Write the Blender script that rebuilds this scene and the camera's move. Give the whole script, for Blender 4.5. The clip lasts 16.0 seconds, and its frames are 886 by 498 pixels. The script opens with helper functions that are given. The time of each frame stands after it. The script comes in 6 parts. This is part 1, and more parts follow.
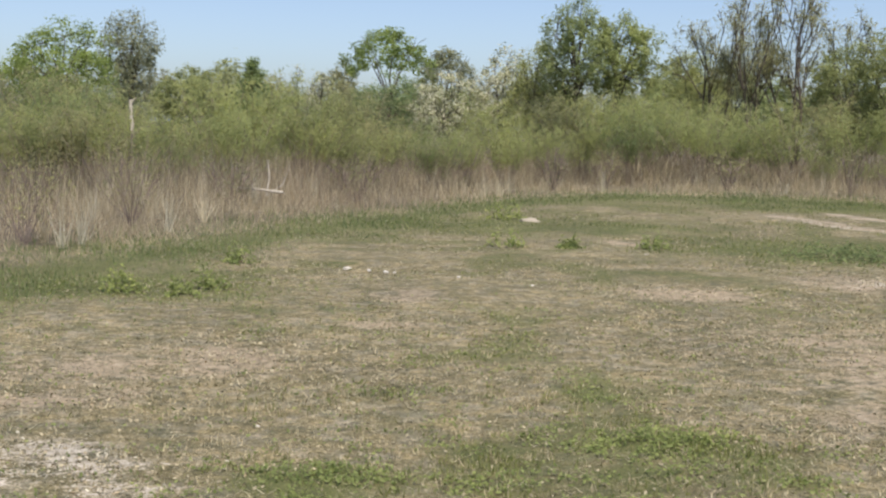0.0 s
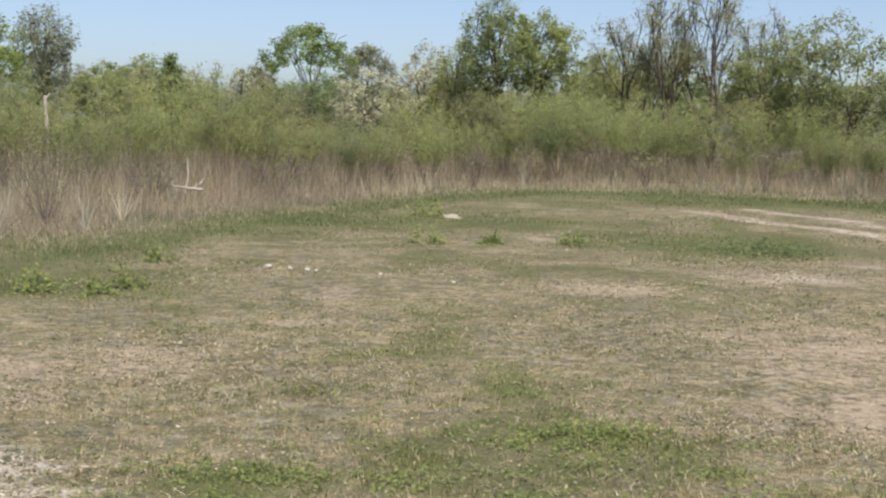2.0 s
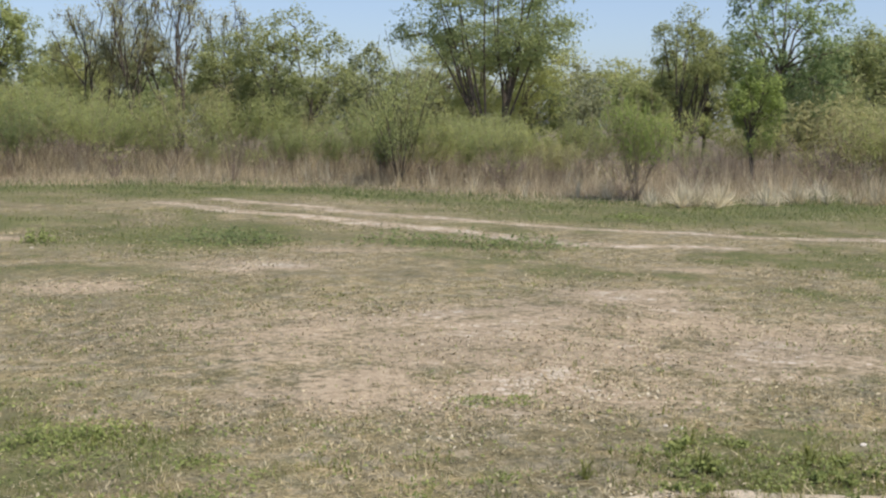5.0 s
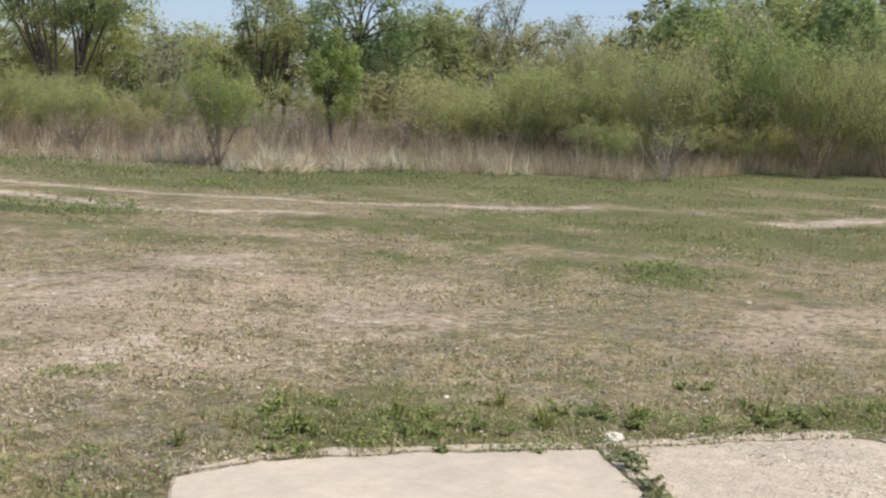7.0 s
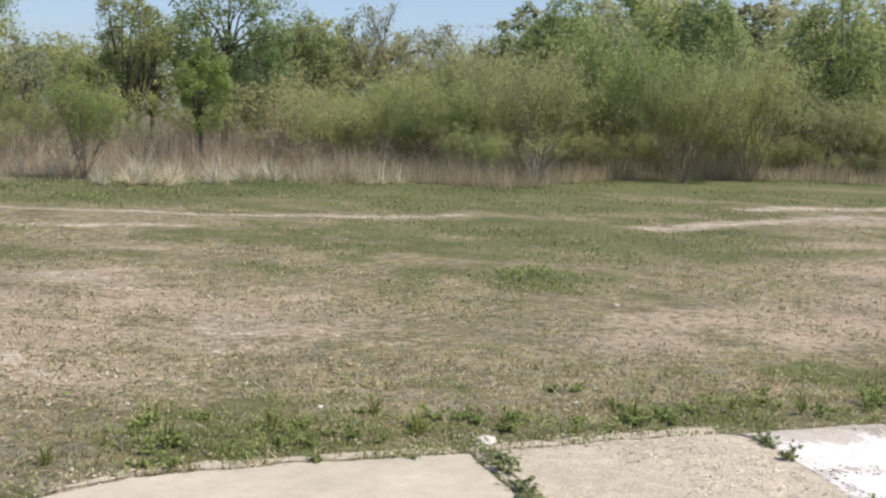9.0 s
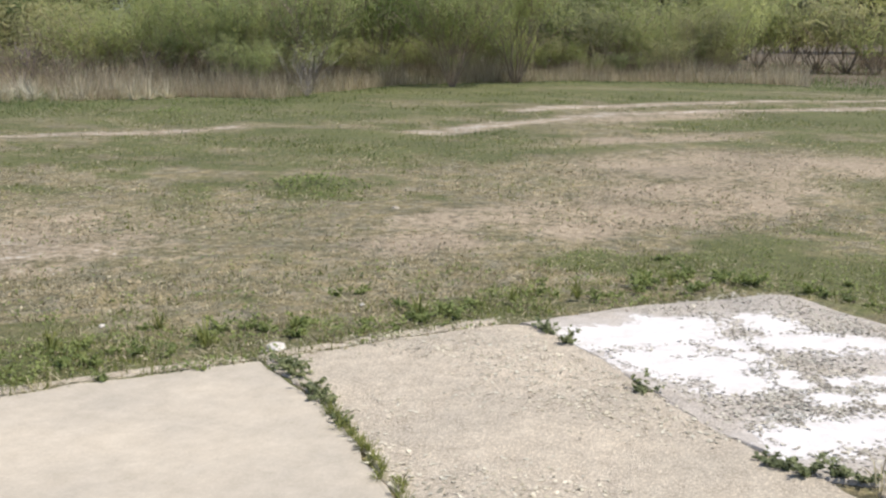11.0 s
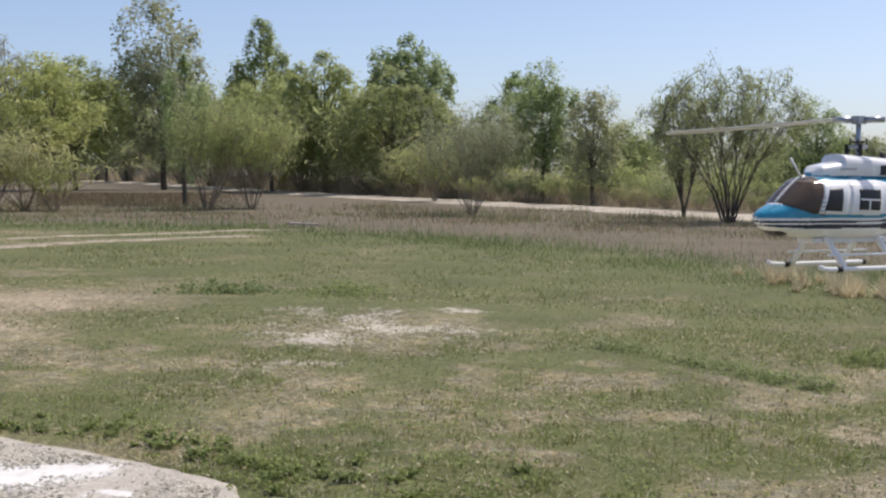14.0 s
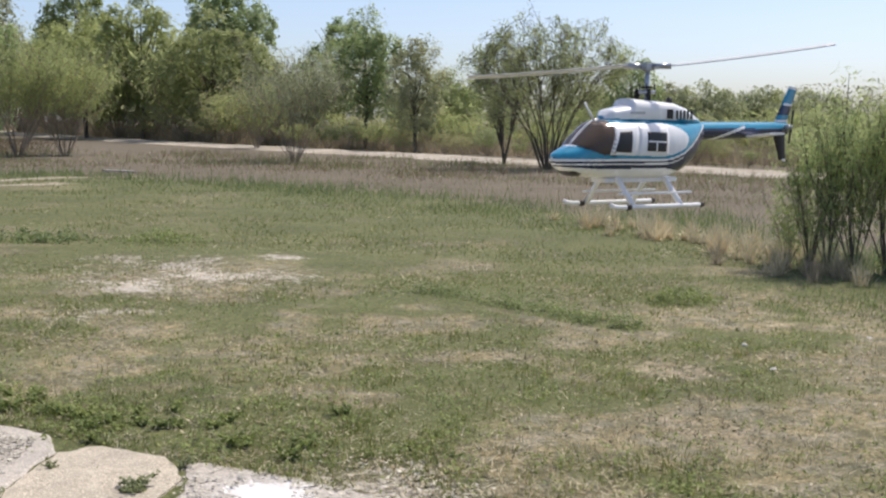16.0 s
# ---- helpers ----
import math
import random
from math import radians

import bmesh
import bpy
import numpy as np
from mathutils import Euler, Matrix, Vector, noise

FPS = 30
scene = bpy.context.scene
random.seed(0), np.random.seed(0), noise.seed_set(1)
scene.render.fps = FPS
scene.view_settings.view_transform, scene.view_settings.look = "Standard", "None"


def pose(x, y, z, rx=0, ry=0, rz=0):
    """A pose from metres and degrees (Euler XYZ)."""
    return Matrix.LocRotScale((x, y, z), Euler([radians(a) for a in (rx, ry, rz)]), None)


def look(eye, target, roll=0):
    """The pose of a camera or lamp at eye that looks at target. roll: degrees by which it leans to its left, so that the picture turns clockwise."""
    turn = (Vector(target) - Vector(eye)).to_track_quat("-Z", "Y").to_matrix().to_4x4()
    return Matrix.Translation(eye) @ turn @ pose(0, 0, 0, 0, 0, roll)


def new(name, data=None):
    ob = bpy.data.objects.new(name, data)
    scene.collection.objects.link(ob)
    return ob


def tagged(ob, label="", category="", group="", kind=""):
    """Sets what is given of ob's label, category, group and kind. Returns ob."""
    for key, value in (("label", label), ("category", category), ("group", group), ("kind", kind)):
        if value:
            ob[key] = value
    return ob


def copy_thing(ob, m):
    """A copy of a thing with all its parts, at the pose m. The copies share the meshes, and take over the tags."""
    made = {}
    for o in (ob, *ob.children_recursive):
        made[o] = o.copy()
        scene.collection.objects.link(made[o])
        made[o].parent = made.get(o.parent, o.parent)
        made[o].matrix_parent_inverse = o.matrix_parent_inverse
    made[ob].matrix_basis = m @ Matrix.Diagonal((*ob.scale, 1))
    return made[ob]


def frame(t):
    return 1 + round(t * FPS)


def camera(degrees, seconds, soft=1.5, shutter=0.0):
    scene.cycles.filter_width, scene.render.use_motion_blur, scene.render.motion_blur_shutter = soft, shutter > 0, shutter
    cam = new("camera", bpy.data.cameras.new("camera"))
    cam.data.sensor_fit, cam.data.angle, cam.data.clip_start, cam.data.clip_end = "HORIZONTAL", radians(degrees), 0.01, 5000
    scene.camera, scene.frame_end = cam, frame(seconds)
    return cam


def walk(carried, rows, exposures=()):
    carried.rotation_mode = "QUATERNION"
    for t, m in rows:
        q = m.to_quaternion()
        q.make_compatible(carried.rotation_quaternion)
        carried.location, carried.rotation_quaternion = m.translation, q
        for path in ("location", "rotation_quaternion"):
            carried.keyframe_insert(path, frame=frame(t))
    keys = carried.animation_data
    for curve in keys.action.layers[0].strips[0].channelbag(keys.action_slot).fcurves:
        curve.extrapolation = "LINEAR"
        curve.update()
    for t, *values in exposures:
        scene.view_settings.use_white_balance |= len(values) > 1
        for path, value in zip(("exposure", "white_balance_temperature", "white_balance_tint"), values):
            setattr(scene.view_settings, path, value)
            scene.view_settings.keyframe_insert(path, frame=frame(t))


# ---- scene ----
cam = camera(39.56, 16.0, 2.3)
SKY, SUN = 0.13, 2.9
EXPOSURES = [(0.0, 0.46, 6900, 12), (8.0, 0.48, 6850, 12.5), (10.3, 0.5, 6650, 11), (11.2, 0.44, 6650, 11), (12.0, 0.22, 6650, 11), (13.0, 0.2, 6700, 12), (14.0, 0.4, 6700, 13), (16.0, 0.53, 6700, 13)]


# ---- the camera and its way: seconds, place, heading, pitch, lean ----
PATH = [
    (0.0, 0.010, 0.018, 1.617, -0.00, -5.62, 1.25),
    (0.5, 0.007, 0.022, 1.619, 0.59, -5.67, 1.17),
    (1.0, 0.005, 0.024, 1.615, 1.20, -5.69, 1.11),
    (1.5, 0.009, 0.025, 1.618, 2.16, -5.71, 1.13),
    (2.0, 0.014, 0.009, 1.622, 3.65, -5.71, 1.26),
    (2.5, 0.017, 0.008, 1.626, 5.68, -5.74, 1.45),
    (3.0, 0.031, 0.029, 1.621, 8.47, -5.81, 1.75),
    (3.5, 0.027, -0.022, 1.637, 12.47, -5.79, 2.09),
    (4.0, 0.027, -0.023, 1.633, 17.55, -5.65, 2.16),
    (4.5, 0.033, -0.052, 1.642, 22.72, -5.61, 1.58),
    (5.0, 0.042, -0.084, 1.651, 27.81, -5.77, 0.76),
    (5.2, 0.052, -0.088, 1.652, 29.84, -5.88, 0.42),
    (7.3, 0.056, 0.042, 1.598, 49.21, -6.55, 2.66),
    (7.5, 0.066, 0.042, 1.595, 50.17, -6.37, 2.50),
    (8.0, 0.079, 0.032, 1.602, 51.77, -5.99, 2.13),
    (8.2, 0.069, 0.016, 1.609, 52.14, -5.91, 2.09),
    (10.3, 0.019, -0.019, 1.600, 57.50, -8.41, 1.37),
    (10.5, 0.005, -0.022, 1.601, 58.96, -8.96, 1.08),
    (11.0, 0.024, -0.000, 1.571, 63.62, -10.01, 0.44),
    (11.5, 0.008, 0.044, 1.548, 70.04, -9.96, 0.76),
    (12.0, 0.028, 0.078, 1.521, 77.11, -8.60, 1.73),
    (12.5, -0.006, 0.076, 1.516, 84.06, -6.49, 2.76),
    (13.0, -0.017, 0.075, 1.509, 90.91, -4.91, 3.29),
    (13.5, -0.025, 0.014, 1.530, 96.59, -4.15, 3.05),
    (14.0, -0.068, -0.043, 1.553, 100.24, -3.46, 0.20),
    (14.5, -0.100, -0.042, 1.558, 102.95, -4.33, -1.79),
    (15.0, -0.125, -0.046, 1.564, 105.32, -4.78, -1.58),
    (15.5, -0.142, -0.053, 1.562, 107.10, -5.39, -1.02),
    (16.0, -0.148, -0.058, 1.543, 108.43, -5.86, 0.43),
]


def seen_from(x, y, z, heading, pitch, lean):
    h, p = radians(heading), radians(pitch)
    way = Vector((math.sin(h) * math.cos(p), math.cos(h) * math.cos(p), math.sin(p)))
    eye = Vector((x, y, z))
    return look(eye, eye + way, lean)


walk(cam, [(row[0], seen_from(*row[1:])) for row in PATH], EXPOSURES)

# ---- sky and sun ----
SUN_WAY = Vector((0.173, -0.516, 1.0)).normalized()
world = bpy.data.worlds.new("sky")
scene.world = world
world.use_nodes = True
wn = world.node_tree
wn.nodes.clear()
sky = wn.nodes.new("ShaderNodeTexSky")
sky.sky_type = "NISHITA"
sky.sun_disc = False
sky.sun_elevation = math.asin(SUN_WAY.z)
sky.sun_rotation = math.atan2(SUN_WAY.x, SUN_WAY.y)
sky.air_density, sky.dust_density, sky.ozone_density, sky.altitude = 0.7, 3.0, 2.0, 800
back = wn.nodes.new("ShaderNodeBackground")
back.inputs["Strength"].default_value = SKY
wout = wn.nodes.new("ShaderNodeOutputWorld")
wn.links.new(sky.outputs[0], back.inputs[0])
wn.links.new(back.outputs[0], wout.inputs[0])
sun_data = bpy.data.lights.new("sun", "SUN")
sun_data.energy, sun_data.angle, sun_data.color = SUN, radians(0.53), (1.0, 0.95, 0.87)
sun = new("sun", sun_data)
sun.matrix_world = look((0, 0, 40), Vector((0, 0, 40)) - SUN_WAY)


# ---- materials ----
def blank(name):
    m = bpy.data.materials.new(name)
    m.use_nodes = True
    m.node_tree.nodes.clear()
    return m, m.node_tree.nodes, m.node_tree.links


def ramp(nodes, links, source, stops):
    r = nodes.new("ShaderNodeValToRGB")
    while len(r.color_ramp.elements) < len(stops):
        r.color_ramp.elements.new(0.5)
    for e, (p, c) in zip(r.color_ramp.elements, stops):
        e.position, e.color = p, (*c, 1)
    links.new(source, r.inputs[0])
    return r.outputs[0]


def noise_at(nodes, links, scale, detail=3.0, rough=0.55, space="Object", stretch=None):
    co = nodes.new("ShaderNodeTexCoord")
    n = nodes.new("ShaderNodeTexNoise")
    n.inputs["Scale"].default_value, n.inputs["Detail"].default_value, n.inputs["Roughness"].default_value = scale, detail, rough
    src = co.outputs[space]
    if stretch:
        mp = nodes.new("ShaderNodeMapping")
        mp.inputs["Scale"].default_value = stretch
        links.new(src, mp.inputs[0])
        src = mp.outputs[0]
    links.new(src, n.inputs["Vector"])
    return n.outputs["Fac"]


def mix(nodes, links, fac, a, b, mode="MIX"):
    m = nodes.new("ShaderNodeMix")
    m.data_type, m.blend_type = "RGBA", mode
    for value, socket in ((fac, m.inputs[0]), (a, m.inputs[6]), (b, m.inputs[7])):
        if isinstance(value, bpy.types.NodeSocket):
            links.new(value, socket)
        elif isinstance(value, (tuple, list)):
            socket.default_value = (*value[:3], 1)
        else:
            socket.default_value = value
    return m.outputs[2]


def math_node(nodes, links, op, a, b=0.0, clamp=False):
    m = nodes.new("ShaderNodeMath")
    m.operation, m.use_clamp = op, clamp
    for value, socket in ((a, m.inputs[0]), (b, m.inputs[1])):
        if isinstance(value, bpy.types.NodeSocket):
            links.new(value, socket)
        else:
            socket.default_value = value
    return m.outputs[0]


def finish(m, nodes, links, colour, rough=0.8, metal=0.0, height=None, bump=0.3, dist=0.01, coat=0.0):
    b = nodes.new("ShaderNodeBsdfPrincipled")
    if isinstance(colour, bpy.types.NodeSocket):
        links.new(colour, b.inputs["Base Color"])
    else:
        b.inputs["Base Color"].default_value = (*colour, 1)
    if isinstance(rough, bpy.types.NodeSocket):
        links.new(rough, b.inputs["Roughness"])
    else:
        b.inputs["Roughness"].default_value = rough
    b.inputs["Metallic"].default_value = metal
    b.inputs["Coat Weight"].default_value = coat
    b.inputs["Coat Roughness"].default_value = 0.08
    if height is not None:
        bp = nodes.new("ShaderNodeBump")
        bp.inputs["Strength"].default_value, bp.inputs["Distance"].default_value = bump, dist
        links.new(height, bp.inputs["Height"])
        links.new(bp.outputs[0], b.inputs["Normal"])
    o = nodes.new("ShaderNodeOutputMaterial")
    links.new(b.outputs[0], o.inputs[0])
    return m


def paint(name, colour, rough=0.3, metal=0.0, coat=0.0, grain=0.12, scale=60.0):
    """A painted, plastic or metal surface with a little uneven wear."""
    m, n, l = blank(name)
    f = noise_at(n, l, scale, 4)
    lo = tuple(c * (1 - grain) for c in colour)
    hi = tuple(min(1, c * (1 + grain * 0.6)) for c in colour)
    c = ramp(n, l, f, [(0.3, lo), (0.7, hi)])
    r = math_node(n, l, "MULTIPLY_ADD", f, 0.15)
    r.node.inputs[2].default_value = max(0.02, rough - 0.07)
    return finish(m, n, l, c, r, metal, None, coat=coat)


def leafy(name, dark, light, translucent=0.62, clump=0.9):
    """Leaves and blades: each one its own shade, clumps lighter and darker, light shining through."""
    m, n, l = blank(name)
    g = n.new("ShaderNodeNewGeometry")
    shade = ramp(n, l, g.outputs["Random Per Island"], [(0.0, dark), (0.55, tuple((a + b) / 2 for a, b in zip(dark, light))), (1.0, light)])
    big = noise_at(n, l, clump, 2)
    patch = ramp(n, l, big, [(0.3, (0.78, 0.8, 0.76)), (0.7, (1.15, 1.12, 1.0))])
    info = n.new("ShaderNodeObjectInfo")
    each = ramp(n, l, info.outputs["Random"], [(0.0, (0.86, 0.88, 0.88)), (1.0, (1.12, 1.08, 1.0))])
    c = mix(n, l, 1.0, mix(n, l, 1.0, shade, patch, "MULTIPLY"), each, "MULTIPLY")
    d = n.new("ShaderNodeBsdfPrincipled")
    d.inputs["Roughness"].default_value = 0.62
    d.inputs["Specular IOR Level"].default_value = 0.25
    l.new(c, d.inputs["Base Color"])
    t = n.new("ShaderNodeBsdfTranslucent")
    l.new(c, t.inputs[0])
    s = n.new("ShaderNodeMixShader")
    s.inputs[0].default_value = translucent
    l.new(d.outputs[0], s.inputs[1])
    l.new(t.outputs[0], s.inputs[2])
    o = n.new("ShaderNodeOutputMaterial")
    l.new(s.outputs[0], o.inputs[0])
    return m


def barky(name, dark, light):
    m, n, l = blank(name)
    f = noise_at(n, l, 14, 5, 0.65, "Object", (1, 1, 0.25))
    c = ramp(n, l, f, [(0.3, dark), (0.7, light)])
    return finish(m, n, l, c, 0.9, 0, f, 0.6, 0.02)


LEAF = {
    "bright": leafy("leaf_bright", (0.245, 0.333, 0.123), (0.389, 0.492, 0.199)),
    "green": leafy("leaf_green", (0.277, 0.341, 0.162), (0.440, 0.510, 0.264)),
    "dark": leafy("leaf_dark", (0.248, 0.344, 0.174), (0.415, 0.504, 0.267)),
    "dark2": leafy("leaf_deep", (0.281, 0.359, 0.184), (0.451, 0.531, 0.286)),
    "olive": leafy("leaf_olive", (0.306, 0.349, 0.170), (0.461, 0.509, 0.263)),
    "light": leafy("leaf_light", (0.372, 0.425, 0.198), (0.505, 0.553, 0.273)),
    "grey": leafy("leaf_grey", (0.319, 0.350, 0.235), (0.485, 0.503, 0.353)),
    "greyd": leafy("leaf_grey_dark", (0.309, 0.355, 0.228), (0.481, 0.521, 0.336)),
    "brown": leafy("leaf_bud", (0.333, 0.347, 0.201), (0.508, 0.511, 0.308)),
    "bare": leafy("leaf_thin", (0.296, 0.284, 0.216), (0.421, 0.404, 0.314)),
    "blossom": leafy("blossom", (0.26, 0.3, 0.17), (0.74, 0.74, 0.64), 0.3),
    "leafy": leafy("leaf_fresh", (0.338, 0.418, 0.196), (0.547, 0.620, 0.322)),
    # greyed and flattened: the haze of distance is put into this colour
    "haze": leafy("leaf_hazed", (0.276, 0.296, 0.210), (0.365, 0.374, 0.267)),
}
BARK = barky("bark", (0.06, 0.05, 0.04), (0.17, 0.145, 0.115))
BARK_BROWN = barky("bark_brown", (0.19, 0.15, 0.115), (0.38, 0.31, 0.24))
BARK_PLUM = barky("bark_plum", (0.17, 0.13, 0.12), (0.32, 0.255, 0.225))
BARK_PALE = barky("bark_pale", (0.28, 0.25, 0.22), (0.5, 0.46, 0.41))
DEADWOOD = barky("dead_wood", (0.38, 0.34, 0.28), (0.66, 0.6, 0.5))
REED = leafy("dry_reed", (0.42, 0.365, 0.275), (0.8, 0.72, 0.58), 0.45, 0.35)
BRUSH = leafy("brown_brush", (0.33, 0.275, 0.22), (0.6, 0.52, 0.43), 0.45, 0.4)
PLUM_TWIG = leafy("plum_twig", (0.3, 0.24, 0.2), (0.52, 0.44, 0.37), 0.45, 0.4)
BRUSH_DARK = leafy("umber_brush", (0.135, 0.106, 0.072), (0.31, 0.25, 0.18), 0.45, 0.5)
STRAW_PALE = leafy("pale_straw", (0.52, 0.48, 0.39), (0.84, 0.8, 0.7), 0.3, 0.6)
GRASS = leafy("green_grass", (0.14, 0.172, 0.05), (0.36, 0.385, 0.15), 0.45, 0.8)
MEADOW_GREEN = leafy("meadow_green", (0.12, 0.165, 0.06), (0.29, 0.345, 0.14), 0.45, 0.8)
GOLD = leafy("golden_straw", (0.54, 0.465, 0.335), (0.86, 0.77, 0.6), 0.3, 0.6)
TALLGRASS = leafy("tall_grass", (0.125, 0.18, 0.085), (0.28, 0.345, 0.17), 0.45, 0.6)
DRYGRASS = leafy("dry_grass", (0.23, 0.195, 0.13), (0.72, 0.66, 0.51), 0.3, 0.8)
WEED = leafy("weed_leaf", (0.16, 0.215, 0.075), (0.37, 0.43, 0.175), 0.4, 4.0)
SAGE = leafy("grey_weed_leaf", (0.15, 0.18, 0.09), (0.32, 0.36, 0.21), 0.35, 6.0)


# ---- mesh helpers ----
def mesh_from(name, verts, faces, material, smooth=False):
    me = bpy.data.meshes.new(name)
    verts, faces = np.asarray(verts, dtype=np.float32), np.asarray(faces, dtype=np.int32)
    k = faces.shape[1]
    me.vertices.add(len(verts))
    me.vertices.foreach_set("co", verts.ravel())
    me.loops.add(faces.size)
    me.loops.foreach_set("vertex_index", faces.ravel())
    me.polygons.add(len(faces))
    me.polygons.foreach_set("loop_start", np.arange(len(faces), dtype=np.int32) * k)
    me.polygons.foreach_set("loop_total", np.full(len(faces), k, dtype=np.int32))
    if smooth:
        me.polygons.foreach_set("use_smooth", np.ones(len(faces), dtype=bool))
    me.materials.append(material)
    me.update(calc_edges=True)
    return me


def child(name, me, parent, label=""):
    ob = new(name, me)
    ob.parent = parent
    return tagged(ob, label) if label else ob


def part(name, bm, material, parent=None, label="", smooth=True):
    """Links a bmesh as one mesh object, under a thing or a part."""
    me = bpy.data.meshes.new(name)
    bm.to_mesh(me)
    bm.free()
    me.materials.append(material)
    if smooth:
        me.polygons.foreach_set("use_smooth", np.ones(len(me.polygons), dtype=bool))
    ob = new(name, me)
    if parent is not None:
        ob.parent = parent
    return tagged(ob, label) if label else ob


def blades(rng, base, height, width, lean, lie=0.0):
    """Thin upright triangles: one for each base point. lie: share of the length that lies flat."""
    n = len(base)
    a = rng.uniform(0, 2 * math.pi, n)
    b = rng.uniform(0, 2 * math.pi, n)
    side = np.stack([np.cos(a), np.sin(a), np.zeros(n)], 1) * (width / 2)[:, None]
    tilt = np.abs(rng.normal(0, lean, n)) + lie
    up = np.stack([np.cos(b) * np.sin(tilt), np.sin(b) * np.sin(tilt), np.abs(np.cos(tilt))], 1) * height[:, None]
    v = np.concatenate([base - side, base + side, base + up], 1).reshape(-1, 3)
    return v, np.arange(3 * n).reshape(-1, 3)


def leaves(rng, at, size, spread, tri=False, face=None, slim=0.0):
    """A leaf near each point. face: the way that the leaves around there mostly face; slim: how far they are drawn out along upright twigs."""
    n = len(at)
    c = at + np.clip(rng.normal(0, 1, (n, 3)), -1.4, 1.4) * spread
    out = rng.normal(0, 1, (n, 3))
    if face is not None:
        out = out * 0.42 + face
    out /= np.linalg.norm(out, axis=1)[:, None] + 1e-9
    along_twig = rng.normal(0, 1, (n, 3)) + np.array([0, 0, 2.2]) * slim
    u = along_twig - out * (along_twig * out).sum(1)[:, None] if slim else np.cross(out, along_twig)
    u /= np.linalg.norm(u, axis=1)[:, None] + 1e-9
    w = np.cross(out, u)
    s = size * rng.uniform(0.6, 1.4, n)
    u *= (s * (1 + 0.75 * slim))[:, None]
    w *= (s * (0.95 if tri else 0.5) * (1 - 0.4 * slim))[:, None]
    if tri:
        v = np.stack([c - u, c + u, c + w], 1).reshape(-1, 3)
        return v, np.arange(3 * n).reshape(-1, 3)
    v = np.stack([c - u, c - w, c + u, c + w], 1).reshape(-1, 3)
    return v, np.arange(4 * n).reshape(-1, 4)


def tubes(segs, sides=5):
    """Tapered sticks from rows of (x0, y0, z0, x1, y1, z1, r0, r1)."""
    s = np.asarray(segs, dtype=float)
    p, q = s[:, 0:3], s[:, 3:6]
    d = q - p
    d /= np.linalg.norm(d, axis=1)[:, None] + 1e-9
    ref = np.where(np.abs(d[:, 2:3]) > 0.9, np.array([[1.0, 0, 0]]), np.array([[0, 0, 1.0]]))
    a = np.cross(d, ref)
    a /= np.linalg.norm(a, axis=1)[:, None] + 1e-9
    b = np.cross(d, a)
    th = np.arange(sides) * 2 * math.pi / sides
    ring = np.cos(th)[None, :, None] * a[:, None] + np.sin(th)[None, :, None] * b[:, None]
    v = np.concatenate([p[:, None] + ring * s[:, 6][:, None, None], q[:, None] + ring * s[:, 7][:, None, None]], 1)
    i = np.arange(sides)
    f = np.stack([i, (i + 1) % sides, sides + (i + 1) % sides, sides + i], 1)
    f = (np.arange(len(s))[:, None, None] * 2 * sides + f[None]).reshape(-1, 4)
    return v.reshape(-1, 3), f


# ---- the ground ----
def bump_at(x, y, cx, cy, rx, ry, turn=0.0):
    """1 inside a soft oval patch, falling to 0 at its rim."""
    c, s = math.cos(radians(turn)), math.sin(radians(turn))
    u, v = (x - cx) * c + (y - cy) * s, -(x - cx) * s + (y - cy) * c
    return np.clip(1.45 - 0.95 * np.sqrt((u / rx) ** 2 + (v / ry) ** 2), 0, 1)


def along(x, y, points, width):
    """1 on a line through the points, falling to 0 at that half width."""
    best = np.full(np.shape(x), 1e9)
    for (ax, ay), (bx, by) in zip(points, points[1:]):
        dx, dy = bx - ax, by - ay
        t = np.clip(((x - ax) * dx + (y - ay) * dy) / (dx * dx + dy * dy), 0, 1)
        best = np.minimum(best, np.hypot(x - ax - t * dx, y - ay - t * dy))
    return np.clip(1.5 - 1.5 * best / width, 0, 1)


def waves(x, y, scale, seed):
    """A cheap smooth noise between 0 and 1."""
    rng = np.random.default_rng(seed)
    out = np.zeros(np.shape(x))
    for k in range(9):
        a, ph = rng.uniform(0, 2 * math.pi), rng.uniform(0, 2 * math.pi)
        f = scale * rng.uniform(0.6, 1.9)
        out += np.sin((x * math.cos(a) + y * math.sin(a)) * f + ph + 1.3 * np.sin((y * math.cos(a) - x * math.sin(a)) * f * 0.7 + ph * 2))
    return np.clip(0.5 + out / 9, 0, 1)


EDGE_AZ = [-180, -60, -20, -17.5, -12.5, -7.4, -2.2, 3, 8.5, 14.4, 18.7, 25.2, 33, 38.3, 43, 50.7, 56, 62, 69.4, 77.3, 82.5, 90.6, 99.6, 107, 115, 121.5, 125, 130, 180]
EDGE_R = [14, 14, 14.4, 15.5, 17.7, 20.4, 23.5, 29, 33, 33, 33, 30, 27.4, 26.8, 28, 32, 31, 39, 43, 43, 39, 35.6, 30, 25, 20, 19, 15, 14, 14]


def edge_r(x, y):
    """Distance along this heading at which the tall dry growth begins."""
    return np.interp(np.degrees(np.arctan2(x, y)), EDGE_AZ, EDGE_R)


